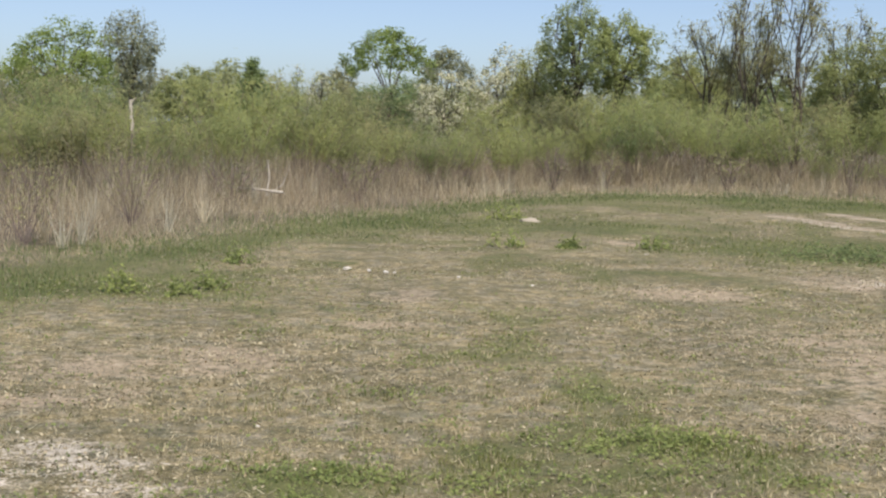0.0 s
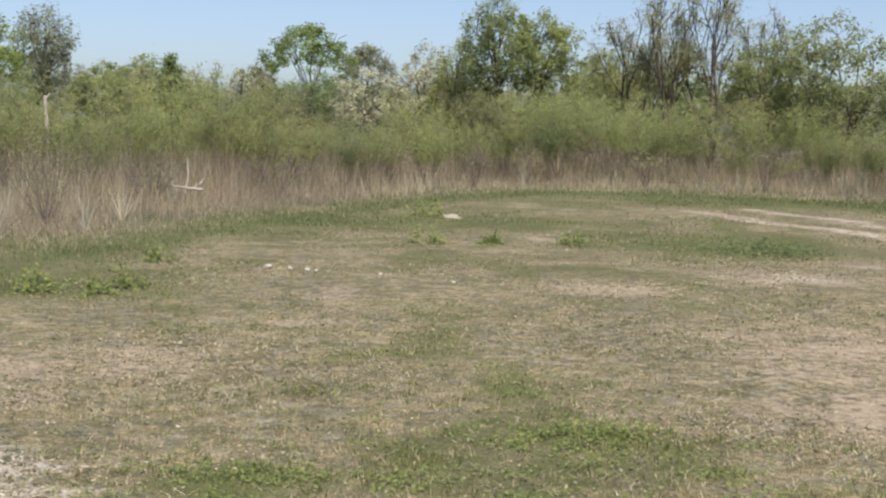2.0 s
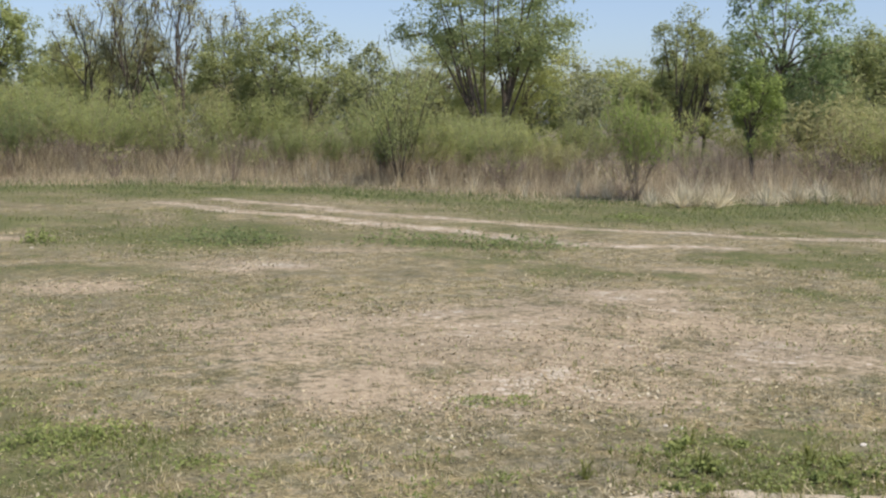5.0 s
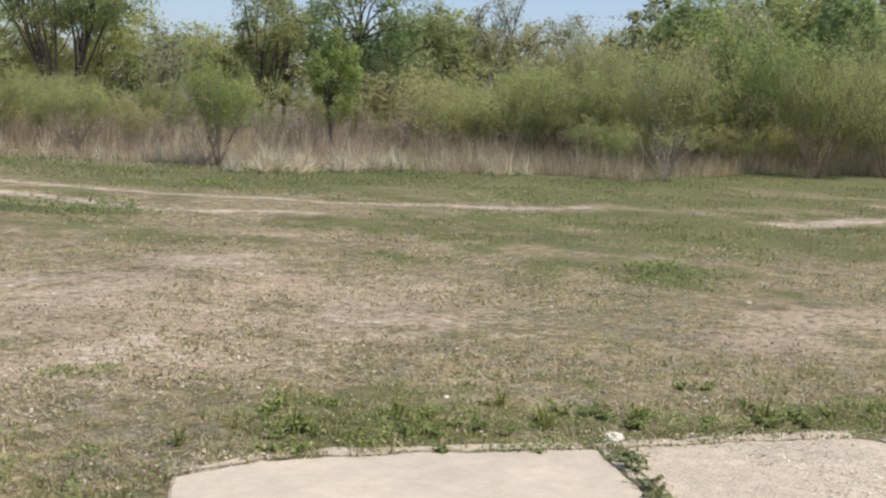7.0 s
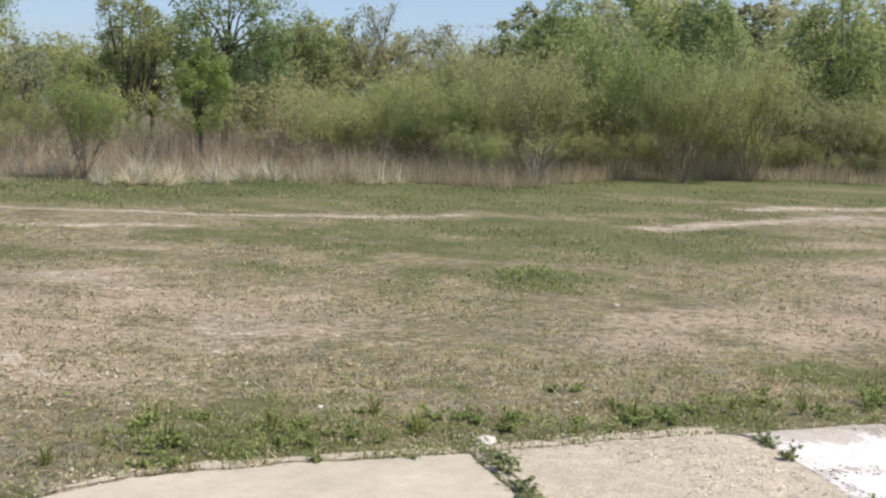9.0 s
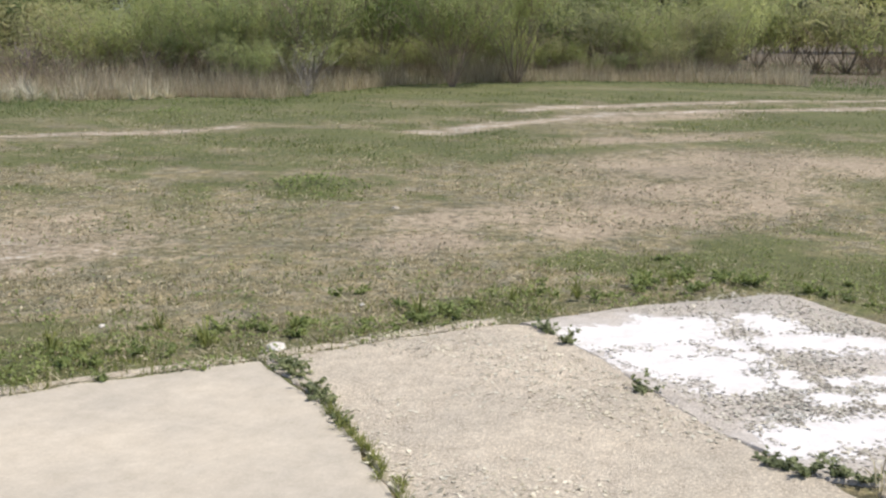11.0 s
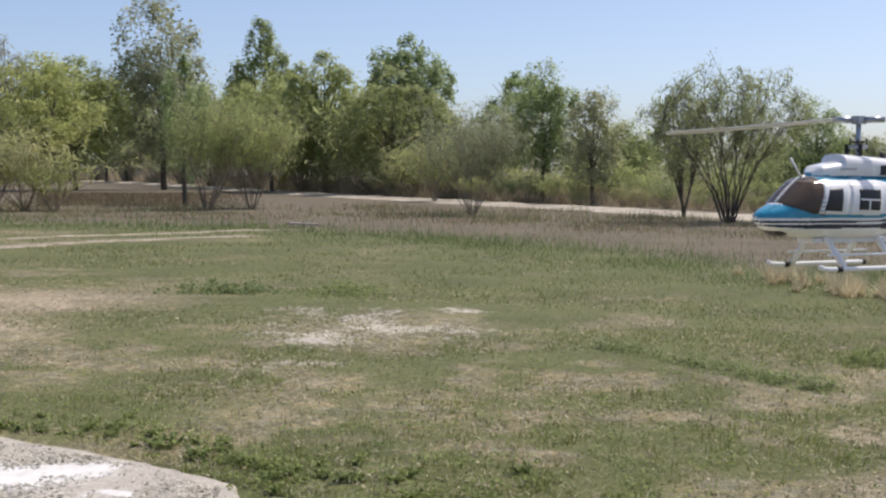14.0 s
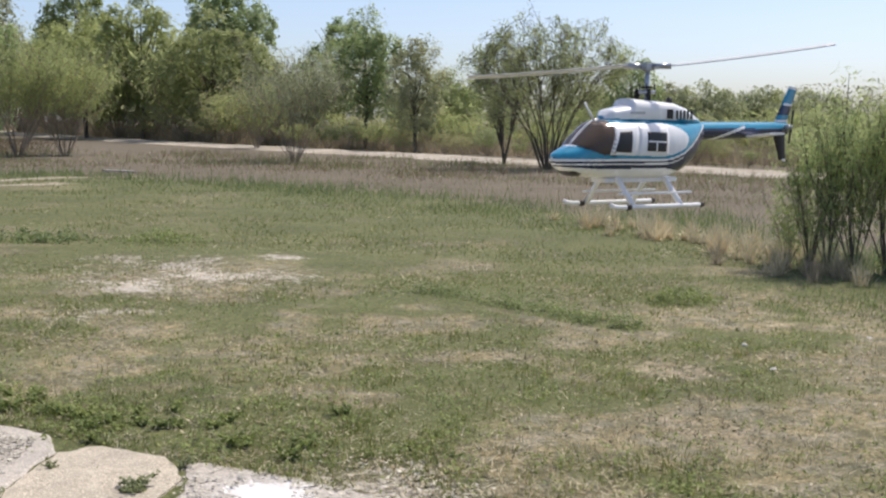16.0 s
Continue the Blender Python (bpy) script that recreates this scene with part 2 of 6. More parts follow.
RUT_A = [(8.1, 25.5), (9.6, 20.0), (10.9, 17.4), (11.8, 15.4), (13.2, 14.0), (15.0, 12.9), (16.6, 12.1)]
RUT_A2 = [(23.5, 9.7), (25, 9.2), (27.7, 7.6), (30.4, 5.5), (33.2, 0.6), (34.8, -2.6)]
RUT_B = [(6.6, 24.7), (7.6, 21.4), (8.7, 18.4), (9.3, 16.2), (10.0, 14.2), (11.2, 12.9)]
RUT_B2 = [(17.4, 8.9), (19.8, 8.45), (22.7, 7.9), (25.2, 6.3), (27.5, 4.2), (30.2, 1.2), (31.5, -0.5)]
FAR_ROAD = [(20, -26.5), (42.4, -19.8), (63.2, -14.4), (87.0, -8.8), (112, -3.4), (186, 9.5), (259, 27.8)]


GREEN_SPOTS_WEST = [(-3.84, 12.2, 2.4, 1.2, -15), (1.1, 20.7, 4.5, 2.2, 10), (5.0, 17.6, 2.6, 2.4, 20), (5.67, 16.3, 0.8, 0.7, 0), (1.22, 6.28, 0.6, 0.25, 0), (-0.55, 5.5, 0.5, 0.3, 0),
    (2.63, 9.1, 0.35, 0.35, 0), (8.2, 14.8, 1.7, 0.5, -40), (3.7, 6.15, 0.3, 0.14, 0), (8.7, 27.7, 4, 2.5, 0), (13.3, 18.0, 3.5, 1.5, -40), (18.9, 15.1, 3.5, 1.6, -30)]
GREEN_SPOTS_EAST = [(10.7, 6.8, 0.8, 0.6, 0), (14.8, 7.7, 3.6, 1.9, -35), (16.3, -0.1, 0.75, 0.5, 80), (15.7, -1.6, 0.5, 0.3, 80), (9.3, -5.4, 0.4, 0.4, 0), (8.4, 0.8, 1.0, 1.2, 60),
    (25, 1.5, 4, 6, 20), (19, -4.5, 4.5, 3.0, -30), (12, -5.2, 3.0, 1.6, -20), (20, 12.5, 6, 2.2, -32), (16, 9.6, 4, 1.6, -35), (24, 16.5, 4.5, 2.5, -35), (28.5, 13, 5, 3, -30), (31, 8.5, 4, 4, 0)]
BARE_SPOTS_WEST = [(5.3, 8.0, 3.6, 2.2, -25), (3.6, 6.6, 1.7, 1.0, -20), (3.5, 9.3, 1.2, 0.6, -10), (-1.9, 8.2, 1.3, 0.8, 25), (-2.2, 7.1, 0.7, 0.35, 20), (-0.4, 11.7, 0.5, 0.5, 0), (-0.4, 10.0, 0.5, 0.3, 0), (2.5, 12.4, 0.9, 0.9, 0), (4.9, 13.5, 1.2, 0.9, -10),
    (2.7, 18, 0.5, 0.6, 0), (6.5, 14.6, 0.9, 0.4, -30), (4.9, 9.0, 1.3, 1.3, 20), (5.4, 7.9, 1.2, 0.9, -30), (7.2, 9.5, 1.0, 1.3, -20), (4.5, 6.5, 1.2, 1.0, -20),
    (6.7, 6.6, 1.1, 1.0, -40), (9.3, 11.1, 0.9, 0.35, -45), (5.9, 7.0, 0.9, 0.9, 0)]
BARE_SPOTS_EAST = [(5.6, 7.8, 1.9, 1.5, -30), (4.6, 7.4, 1.6, 0.9, 10), (3.3, 9.3, 0.8, 0.5, 0), (14.9, 12.7, 1.2, 0.3, -35), (9.4, 4.3, 1.0, 0.6, -30), (18.1, 5.4, 2.2, 0.7, -30),
    (14.9, 3.5, 2.6, 1.8, -20), (11.5, 3.1, 2.3, 1.4, -20), (9.4, 3.3, 0.9, 0.6, -20), (22.4, 7.0, 2.5, 0.9, -30), (15.6, 2.3, 1.5, 1.4, 0), (8.1, 4.2, 0.8, 0.5, -30),
    (5.3, -3.3, 0.5, 0.4, 0), (6.7, -3.9, 0.4, 0.3, 0), (12.4, -4.5, 0.7, 0.4, 0)]


def cover(x, y):
    """How green, how bare and how chalky the ground is at a place, 0 to 1 each."""
    r = np.hypot(x, y)
    n1, n2, n3 = waves(x, y, 0.9, 3), waves(x, y, 2.6, 4), waves(x, y, 6.5, 5)
    grain = 0.55 * n2 + 0.45 * n3
    head = np.degrees(np.arctan2(x, y))
    green = np.clip((0.45 * n1 + 0.3 * n2 + 0.25 * n3 - 0.45) * 4.0, -0.25, 0.8) * (0.85 + 0.15 * np.clip((head - 30) / 20, 0, 1)) + 0.12 * np.clip((head - 80) / 10, 0, 1)
    green = np.clip(green + 0.24 * np.clip((head - 60) / 18, 0, 1) + 0.32 * np.clip((head - 36) / 12, 0, 1) * np.clip((r - 10.5) / 4, 0, 1), 0, 0.9)
    green = np.clip(green + 0.28 * np.clip((head - 82) / 10, 0, 1) * np.clip((r - 11) / 6, 0, 1) * (0.4 + n1), 0, 0.9)
    to_edge = edge_r(x, y) - r
    green = np.maximum(green, np.clip(1 - np.abs(to_edge - 2.2) / 3.2, 0, 1) * 0.9)
    for p in GREEN_SPOTS_WEST + GREEN_SPOTS_EAST:
        green = np.maximum(green, bump_at(x, y, *p) * (0.6 + 0.5 * n2))
    green = np.maximum(green, along(x, y, [(10.4, -3.42), (9.8, -3.55), (9.3, -3.8), (8.7, -4.1), (8.2, -4.3)], 0.28))
    green = np.maximum(green, np.clip(1 - np.abs(to_edge - 3.0) / 5.5, 0, 1) * 1.3 * np.clip((head - 34) / 6, 0, 1) * np.clip((82 - head) / 6, 0, 1))
    slab_rim = along(x, y, [(3.9, 4.45), (4.95, 3.65), (6.3, 2.9), (7.9, 1.8), (7.9, 1.2), (6.1, -0.5), (4.9, -1.6)], 0.65)
    green = np.maximum(green, slab_rim * (0.32 + 0.6 * n2))
    bare = np.zeros(np.shape(x))
    for p in BARE_SPOTS_WEST + BARE_SPOTS_EAST:
        bare = np.maximum(bare, bump_at(x, y, *p) * (0.62 if p[1] < 0 else 1.0 if p[1] < 5.5 else 0.8 if p[0] < 3 else 0.95) * np.clip(0.42 + 0.8 * grain, 0, 1))
    rut = np.max([along(x, y, line, w) for line, w in ((RUT_A, 0.46), (RUT_B, 0.52), (RUT_A2, 0.7), (RUT_B2, 0.75))], 0) * (0.45 + 0.95 * n3)
    road = along(x, y, FAR_ROAD, 1.7)
    bare = np.maximum(np.maximum(bare, rut), road)
    chalk = np.maximum(road * 0.9, rut * 0.5)
    for p in ((13.6, -0.9, 0.6, 0.5, 0), (12.3, -1.5, 1.3, 0.75, 70), (13.2, -1.7, 0.7, 0.5, 0), (10.0, -0.5, 0.3, 0.45, 0), (13.4, -2.65, 0.5, 0.3, 0), (11.4, -1.0, 0.7, 0.4, 60),
              (-1.6, 5.5, 0.55, 0.4, 0), (-1.9, 5.9, 0.5, 0.25, 0),  (5.0, 13.5, 0.8, 0.5, 0), (4.9, -1.55, 0.5, 0.3, 40)):
        chalk = np.maximum(chalk, bump_at(x, y, *p) * np.clip(grain * 1.5 - 0.25, 0, 1))
    for p in ((4.5, 6.5, 1.0, 0.8, -20), (6.3, 6.8, 1.2, 0.9, -40), (7.2, 9.5, 0.9, 1.1, -20), (4.9, 9.0, 1.0, 1.0, 20), (3.3, 5.9, 0.8, 0.6, 0)):
        chalk = np.maximum(chalk, 0.6 * bump_at(x, y, *p) * np.clip(grain * 1.3 - 0.2, 0, 1))
    bare = np.maximum(bare, chalk * 0.8)
    green = green * (1 - 0.85 * np.clip(bare, 0, 1))
    green = np.where(to_edge < -1.5, 0.3, green)
    return green, np.clip(bare, 0, 1), np.clip(chalk, 0, 1)


m, n, l = blank("meadow")
att = n.new("ShaderNodeVertexColor")
att.layer_name = "cover"
sep = n.new("ShaderNodeSeparateColor")
l.new(att.outputs[0], sep.inputs[0])
fine = noise_at(n, l, 42, 6, 0.8)
mid = noise_at(n, l, 10, 7, 0.8)
lump = noise_at(n, l, 2.6, 5, 0.65)
wide = noise_at(n, l, 0.7, 3)


def above(weight, field, sharp, rough=2.4, level=-1.7):
    """1 where a patch of that weight shows through a broken-up field."""
    f = math_node(n, l, "MULTIPLY_ADD", field, rough)
    f.node.inputs[2].default_value = level
    return math_node(n, l, "MULTIPLY", math_node(n, l, "ADD", f, weight), sharp, True)


crumbs = math_node(n, l, "ADD", math_node(n, l, "MULTIPLY", mid, 0.45), math_node(n, l, "ADD", math_node(n, l, "MULTIPLY", fine, 0.3), math_node(n, l, "MULTIPLY", lump, 0.25)))
dry = ramp(n, l, fine, [(0.36, (0.105, 0.088, 0.048)), (0.5, (0.215, 0.182, 0.106)), (0.63, (0.45, 0.385, 0.245))])
patchy = noise_at(n, l, 4.6, 7, 0.72)
dry = mix(n, l, ramp(n, l, patchy, [(0.47, (0, 0, 0)), (0.6, (0.75, 0.75, 0.75))]), dry, ramp(n, l, fine, [(0.36, (0.15, 0.135, 0.11)), (0.63, (0.44, 0.4, 0.335))]))
dry = mix(n, l, 1.0, dry, ramp(n, l, lump, [(0.36, (0.7, 0.74, 0.66)), (0.5, (1.0, 1.0, 1.0)), (0.64, (1.3, 1.26, 1.2))]), "MULTIPLY")
dry = mix(n, l, 1.0, dry, ramp(n, l, mid, [(0.38, (0.5, 0.53, 0.44)), (0.5, (0.97, 1.0, 0.92)), (0.62, (1.42, 1.38, 1.28))]), "MULTIPLY")
grn = ramp(n, l, fine, [(0.36, (0.066, 0.08, 0.024)), (0.5, (0.12, 0.138, 0.046)), (0.63, (0.22, 0.222, 0.098))])
grn = mix(n, l, 1.0, grn, ramp(n, l, mid, [(0.34, (0.7, 0.72, 0.66)), (0.66, (1.2, 1.18, 1.1))]), "MULTIPLY")
soil = mix(n, l, 1.0, ramp(n, l, mid, [(0.36, (0.295, 0.24, 0.168)), (0.62, (0.505, 0.425, 0.312))]), ramp(n, l, fine, [(0.36, (0.72, 0.72, 0.72)), (0.62, (1.16, 1.15, 1.13))]), "MULTIPLY")
chk = ramp(n, l, mid, [(0.34, (0.4, 0.355, 0.285)), (0.64, (0.68, 0.635, 0.555))])
sward = math_node(n, l, "ADD", math_node(n, l, "MULTIPLY", lump, 0.45), math_node(n, l, "ADD", math_node(n, l, "MULTIPLY", patchy, 0.35), math_node(n, l, "MULTIPLY", fine, 0.2)))
col = mix(n, l, above(math_node(n, l, "MULTIPLY", sep.outputs[0], 1.5), sward, 1.4, 4.5, -2.75), dry, grn)
col = mix(n, l, above(math_node(n, l, "MULTIPLY", sep.outputs[1], 1.35), crumbs, 2.0, 5.5, -3.35), col, soil)
col = mix(n, l, above(math_node(n, l, "MULTIPLY", sep.outputs[2], 1.35), crumbs, 3.0, 7.0, -4.1), col, chk)
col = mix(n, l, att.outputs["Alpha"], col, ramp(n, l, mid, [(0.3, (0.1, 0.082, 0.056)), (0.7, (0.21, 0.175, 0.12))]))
# dark specks for small weeds and holes, with their little shadows painted in
weed_shade_specks = noise_at(n, l, 8.5, 4, 0.7, "Object", (1.0, 1.0, 1.0))
col = mix(n, l, ramp(n, l, weed_shade_specks, [(0.6, (0, 0, 0)), (0.66, (0.8, 0.8, 0.8))]), col, (0.085, 0.08, 0.045))
flecks = noise_at(n, l, 13.0, 5, 0.75)
col = mix(n, l, ramp(n, l, flecks, [(0.62, (0, 0, 0)), (0.67, (0.85, 0.85, 0.85))]), col, (0.52, 0.455, 0.33))
tone = ramp(n, l, wide, [(0.3, (0.7, 0.7, 0.68)), (0.7, (1.0, 0.98, 0.96))])
col = mix(n, l, 1.0, col, tone, "MULTIPLY")
MEADOW = finish(m, n, l, col, 0.95, 0, math_node(n, l, "ADD", math_node(n, l, "MULTIPLY", fine, 0.5), mid), 0.5, 0.025)

az = np.concatenate([np.arange(-180, -36, 6.0), np.arange(-36, 146, 0.6), np.arange(146, 180, 6.0)])
rr = np.concatenate([[0.0, 1.5, 3.0], np.geomspace(4.2, 60, 190), np.geomspace(64, 2500, 40)])
A, B = np.meshgrid(np.radians(az), rr)
gx, gy = B * np.sin(A), B * np.cos(A)
gz = (waves(gx, gy, 1.4, 8) - 0.5) * 0.05 * np.clip((B - 5) / 6, 0, 1)
in_slab = np.zeros(gx.shape)
for p in ((3.6, 2.9), (4.6, 1.9), (5.6, 1.0), (2.2, 1.6), (3.2, 0.4), (4.6, -0.2), (3.4, -1.2), (1.5, 0.2), (6.2, 1.4)):
    in_slab = np.maximum(in_slab, np.clip(2.2 - np.hypot(gx - p[0], gy - p[1]), 0, 1))
gz -= 0.014 * np.clip(in_slab * 2, 0, 1)
rows_n, cols_n = A.shape
gi = np.arange(rows_n * cols_n).reshape(rows_n, cols_n)
nxt = np.roll(gi, -1, 1)
gf = np.stack([gi[:-1], nxt[:-1], nxt[1:], gi[1:]], -1).reshape(-1, 4)[:, ::-1]
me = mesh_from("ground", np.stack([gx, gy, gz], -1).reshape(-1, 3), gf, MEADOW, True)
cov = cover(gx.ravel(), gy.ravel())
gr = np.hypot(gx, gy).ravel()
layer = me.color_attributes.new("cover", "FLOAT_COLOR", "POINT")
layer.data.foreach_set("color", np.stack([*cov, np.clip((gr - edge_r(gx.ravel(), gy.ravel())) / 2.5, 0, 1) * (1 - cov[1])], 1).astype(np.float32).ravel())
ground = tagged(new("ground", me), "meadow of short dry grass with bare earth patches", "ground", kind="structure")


# ---- the dirt road beyond, its bank raised with distance to fit the camera's view ----
m, n, l = blank("pale_gravel")
grit, rut_n = noise_at(n, l, 6.0, 6, 0.7), noise_at(n, l, 0.6, 4, 0.6)
c = mix(n, l, 1.0, ramp(n, l, grit, [(0.3, (0.32, 0.28, 0.225)), (0.7, (0.55, 0.5, 0.425))]), ramp(n, l, rut_n, [(0.35, (0.7, 0.68, 0.62)), (0.65, (1.1, 1.1, 1.1))]), "MULTIPLY")
GRAVEL = finish(m, n, l, c, 0.95, 0, grit, 0.5, 0.03)
rv, rf = [], []
line_pts = []
for (ax, ay), (bx, by) in zip(FAR_ROAD, FAR_ROAD[1:]):
    cuts = max(2, int(math.hypot(bx - ax, by - ay) / 1.5))
    line_pts += [(ax + (bx - ax) * k / cuts, ay + (by - ay) * k / cuts) for k in range(cuts)]
line_pts = np.array(line_pts)
for (px, py), (tx, ty) in zip(line_pts, np.gradient(line_pts, axis=0)):
    ln = math.hypot(tx, ty)
    for k, (off, up) in enumerate(((-2.6, -0.06), (-1.9, 0.07), (-1.1, 0.14), (-0.3, 0.14), (0.4, 0.18), (1.2, 0.16), (2.4, -0.06))):
        wob = 0.25 * noise.noise(Vector((px * 0.25, py * 0.25, k)))
        rv.append((px + ty / ln * (off + wob), py - tx / ln * (off + wob), (up + 0.1 * noise.noise(Vector((px * 0.35, py * 0.35, 9.0 + k)))) * min(1.0, max(0.2, math.hypot(px, py) / 150)) if up > 0 else up))
for k in range(len(line_pts) - 1):
    rf += [(7 * k + q, 7 * k + q + 1, 7 * k + q + 8, 7 * k + q + 7) for q in range(6)]
tagged(new("road", mesh_from("road", rv, rf, GRAVEL, True)), "pale gravel dirt road on a bank raised to fit the camera's view", "road", kind="structure")


# ---- grass and dry growth on the meadow ----
def scatter(rng, count, az0, az1, r0, r1, power=1.0):
    """Points over a sector, thinner with distance."""
    a = np.radians(rng.uniform(az0, az1, count))
    r = r0 * (r1 / r0) ** (rng.uniform(0, 1, count) ** power)
    return r * np.sin(a), r * np.cos(a), r


rng = np.random.default_rng(11)


def stuff(name, v, f, material, label, category):
    return tagged(new(name, mesh_from(name, v, f, material)), label, category, kind="stuff")


def cut(rng, x, y, r, keep):
    k = rng.uniform(0, 1, len(x)) < keep
    return x[k], y[k], r[k]


SLAB_AREA = [(2.75, 4.1), (3.3, 4.32), (4.83, 3.3), (6.2, 2.52), (7.63, 1.55), (7.45, 0.95), (6.02, -0.18), (4.4, -1.6), (1.0, -1.4), (1.0, 2.4)]


def inside(x, y, poly):
    hit = np.zeros(np.shape(x), dtype=bool)
    for (ax, ay), (bx, by) in zip(poly, poly[1:] + poly[:1]):
        cross = (ay > y) != (by > y)
        hit ^= cross & (x < (bx - ax) * (y - ay) / (by - ay + 1e-12) + ax)
    return hit


x, y, r = scatter(rng, 380000, -24, 134, 4.6, 34)
g, b, c = cover(x, y)
keep = np.clip(0.13 + 0.87 * g, 0, 1) * np.clip(2.8 * waves(x, y, 15.0, 51) - 0.75, 0.15, 1) * np.clip(3.6 * waves(x, y, 6.5, 54) - 1.15, 0.12, 1.15) * (1 - 0.92 * b) * (r < edge_r(x, y) + 1) * ~inside(x, y, SLAB_AREA)
x, y, r = cut(rng, x, y, r, keep)
g = cover(x, y)[0]
v, f = blades(rng, np.stack([x, y, np.full(len(x), -0.01)], 1), (0.02 + 0.022 * g) * rng.uniform(0.5, 1.7, len(x)) * (1 + r / 90), 0.0035 + 0.0006 * r, 1.2)
stuff("green_grass", v, f, GRASS, "short sparse green grass blades over the meadow", "grass")
x, y, r = scatter(rng, 330000, -24, 134, 4.6, 26)
g, b, c = cover(x, y)
keep = (1 - 0.3 * g) * np.clip(2.8 * waves(x, y, 11.0, 52) - 0.7, 0.15, 1) * (1 - 0.65 * b) * (r < edge_r(x, y) + 1) * ~inside(x, y, SLAB_AREA)
x, y, r = cut(rng, x, y, r, keep)
v, f = blades(rng, np.stack([x, y, np.full(len(x), -0.005)], 1), 0.06 * rng.uniform(0.4, 1.6, len(x)), 0.004 + 0.0007 * r, 0.35, 1.15)
stuff("dry_grass", v, f, DRYGRASS, "dry straw-coloured grass stubble and litter", "grass")

def rim(rng, count, depth, power, start):
    """Points in a band that begins start metres past the rim of the tall growth."""
    a = rng.uniform(-26, 134, count)
    d = start + depth * rng.uniform(0, 1, count) ** power
    r = np.interp(a, EDGE_AZ, EDGE_R) + d
    a = np.radians(a)
    return r * np.sin(a), r * np.cos(a), r, d


# small upright tufts, dry and green
x, y, r = scatter(rng, 90000, -24, 134, 4.6, 26)
g, b, c = cover(x, y)
x, y, r = cut(rng, x, y, r, np.clip(2.4 * waves(x, y, 3.2, 53) - 0.6, 0.1, 1) * (1 - 0.9 * b) * (r < edge_r(x, y)) * ~inside(x, y, SLAB_AREA) * 0.32 * np.clip(1.5 - r / 13, 0.12, 1))
g = cover(x, y)[0]
many = 6
cx, cy, cr = (np.repeat(q, many) for q in (x, y, r))
lively = np.repeat(rng.uniform(0, 1, len(x)) < 0.2 + 0.75 * g, many)
tall_by = np.repeat(rng.uniform(0.45, 1.5, len(x)), many)
base = np.stack([cx + rng.normal(0, 0.022, len(cx)), cy + rng.normal(0, 0.022, len(cx)), np.full(len(cx), -0.004)], 1)
for pick, tone, name, about in ((lively, GRASS, "grass_tufts", "small green tufts of short grass"), (~lively, DRYGRASS, "straw_stubble", "small upright tufts of dry grass stubble")):
    v, f = blades(rng, base[pick], np.clip(0.058 - 0.0019 * cr[pick], 0.014, 1) * tall_by[pick] * rng.uniform(0.5, 1.2, pick.sum()), 0.004 + 0.0006 * cr[pick], 0.8)
    stuff(name, v, f, tone, about, "grass")

# taller green grass along the rim of the reeds
x, y, r, d = rim(rng, 130000, 9.0, 1.0, -6.5)
k = rng.uniform(0, 1, len(x)) < np.clip(1 - np.abs(d + 1.7) / 4.6, 0, 1) * (1 - 0.9 * cover(x, y)[1]) * (0.3 + waves(x, y, 0.9, 23))
x, y, r = x[k], y[k], r[k]
v, f = blades(rng, np.stack([x, y, np.zeros(len(x))], 1), rng.uniform(0.03, 0.15, len(x)) * (np.clip(1 + d[k] * 0.12, 0.35, 1.2) + 1.6 * np.clip((d[k] + 1.6) / 2, 0, 1) * (np.degrees(np.arctan2(x, y)) > 44)), 0.005 + 0.0005 * r, 0.75)
stuff("tall_grass", v, f, TALLGRASS, "taller blue-green grass along the reeds", "grass")

# coarser grass in the green places of the meadow
x, y, r = scatter(rng, 150000, -24, 134, 9.0, 32)
k = np.max([bump_at(x, y, *p) for p in GREEN_SPOTS_WEST + GREEN_SPOTS_EAST], 0) * np.clip(2.4 * waves(x, y, 2.2, 33) - 0.5, 0.1, 1) * (1 - 0.9 * cover(x, y)[1])
x, y, r = cut(rng, x, y, r, 0.7 * k * (r < edge_r(x, y)))
v, f = blades(rng, np.stack([x, y, np.zeros(len(x))], 1), rng.uniform(0.025, 0.065, len(x)) * (0.6 + r / 30), 0.004 + 0.0005 * r, 1.05)
stuff("meadow_grass", v, f, MEADOW_GREEN, "patches of coarser green meadow grass", "grass")

# dry reeds
x, y, r, d = rim(rng, 270000, 30.0, 1.5, -0.8)
head = np.degrees(np.arctan2(x, y))
low = np.clip((head - 66) / 12, 0, 1)
n1 = waves(x, y, 0.8, 21)
keep = np.clip(d / (3 + 5 * low) + 0.35 - 0.2 * low, 0, 1) * np.clip((15 + 15 * low - d) / 3, 0, 1) * (0.2 + 0.9 * n1) * (1 - low + low * np.clip(3.0 * waves(x, y, 0.55, 29) - 0.8, 0.15, 1)) * (along(x, y, FAR_ROAD, 3.0) < 0.1) * (1 - 0.9 * cover(x, y)[1])
k = rng.uniform(0, 1, len(x)) < keep
x, y, r, d, low, head = x[k], y[k], r[k], d[k], low[k], head[k]
h = (0.16 + 0.9 * np.clip(d / (8 + 5 * low), 0, 1)) * (1 - 0.6 * low) * (1 - 0.3 * np.clip((head - 38) / 6, 0, 1)) * (0.5 + 0.9 * waves(x, y, 0.7, 22)) * rng.uniform(0.45, 1.25, len(x))
tan = rng.uniform(0, 1, len(x)) < np.clip((0.95 - 0.03 * d - 0.79 * low) * (0.5 + waves(x, y, 0.5, 24)), 0.12 - 0.06 * low, 1)
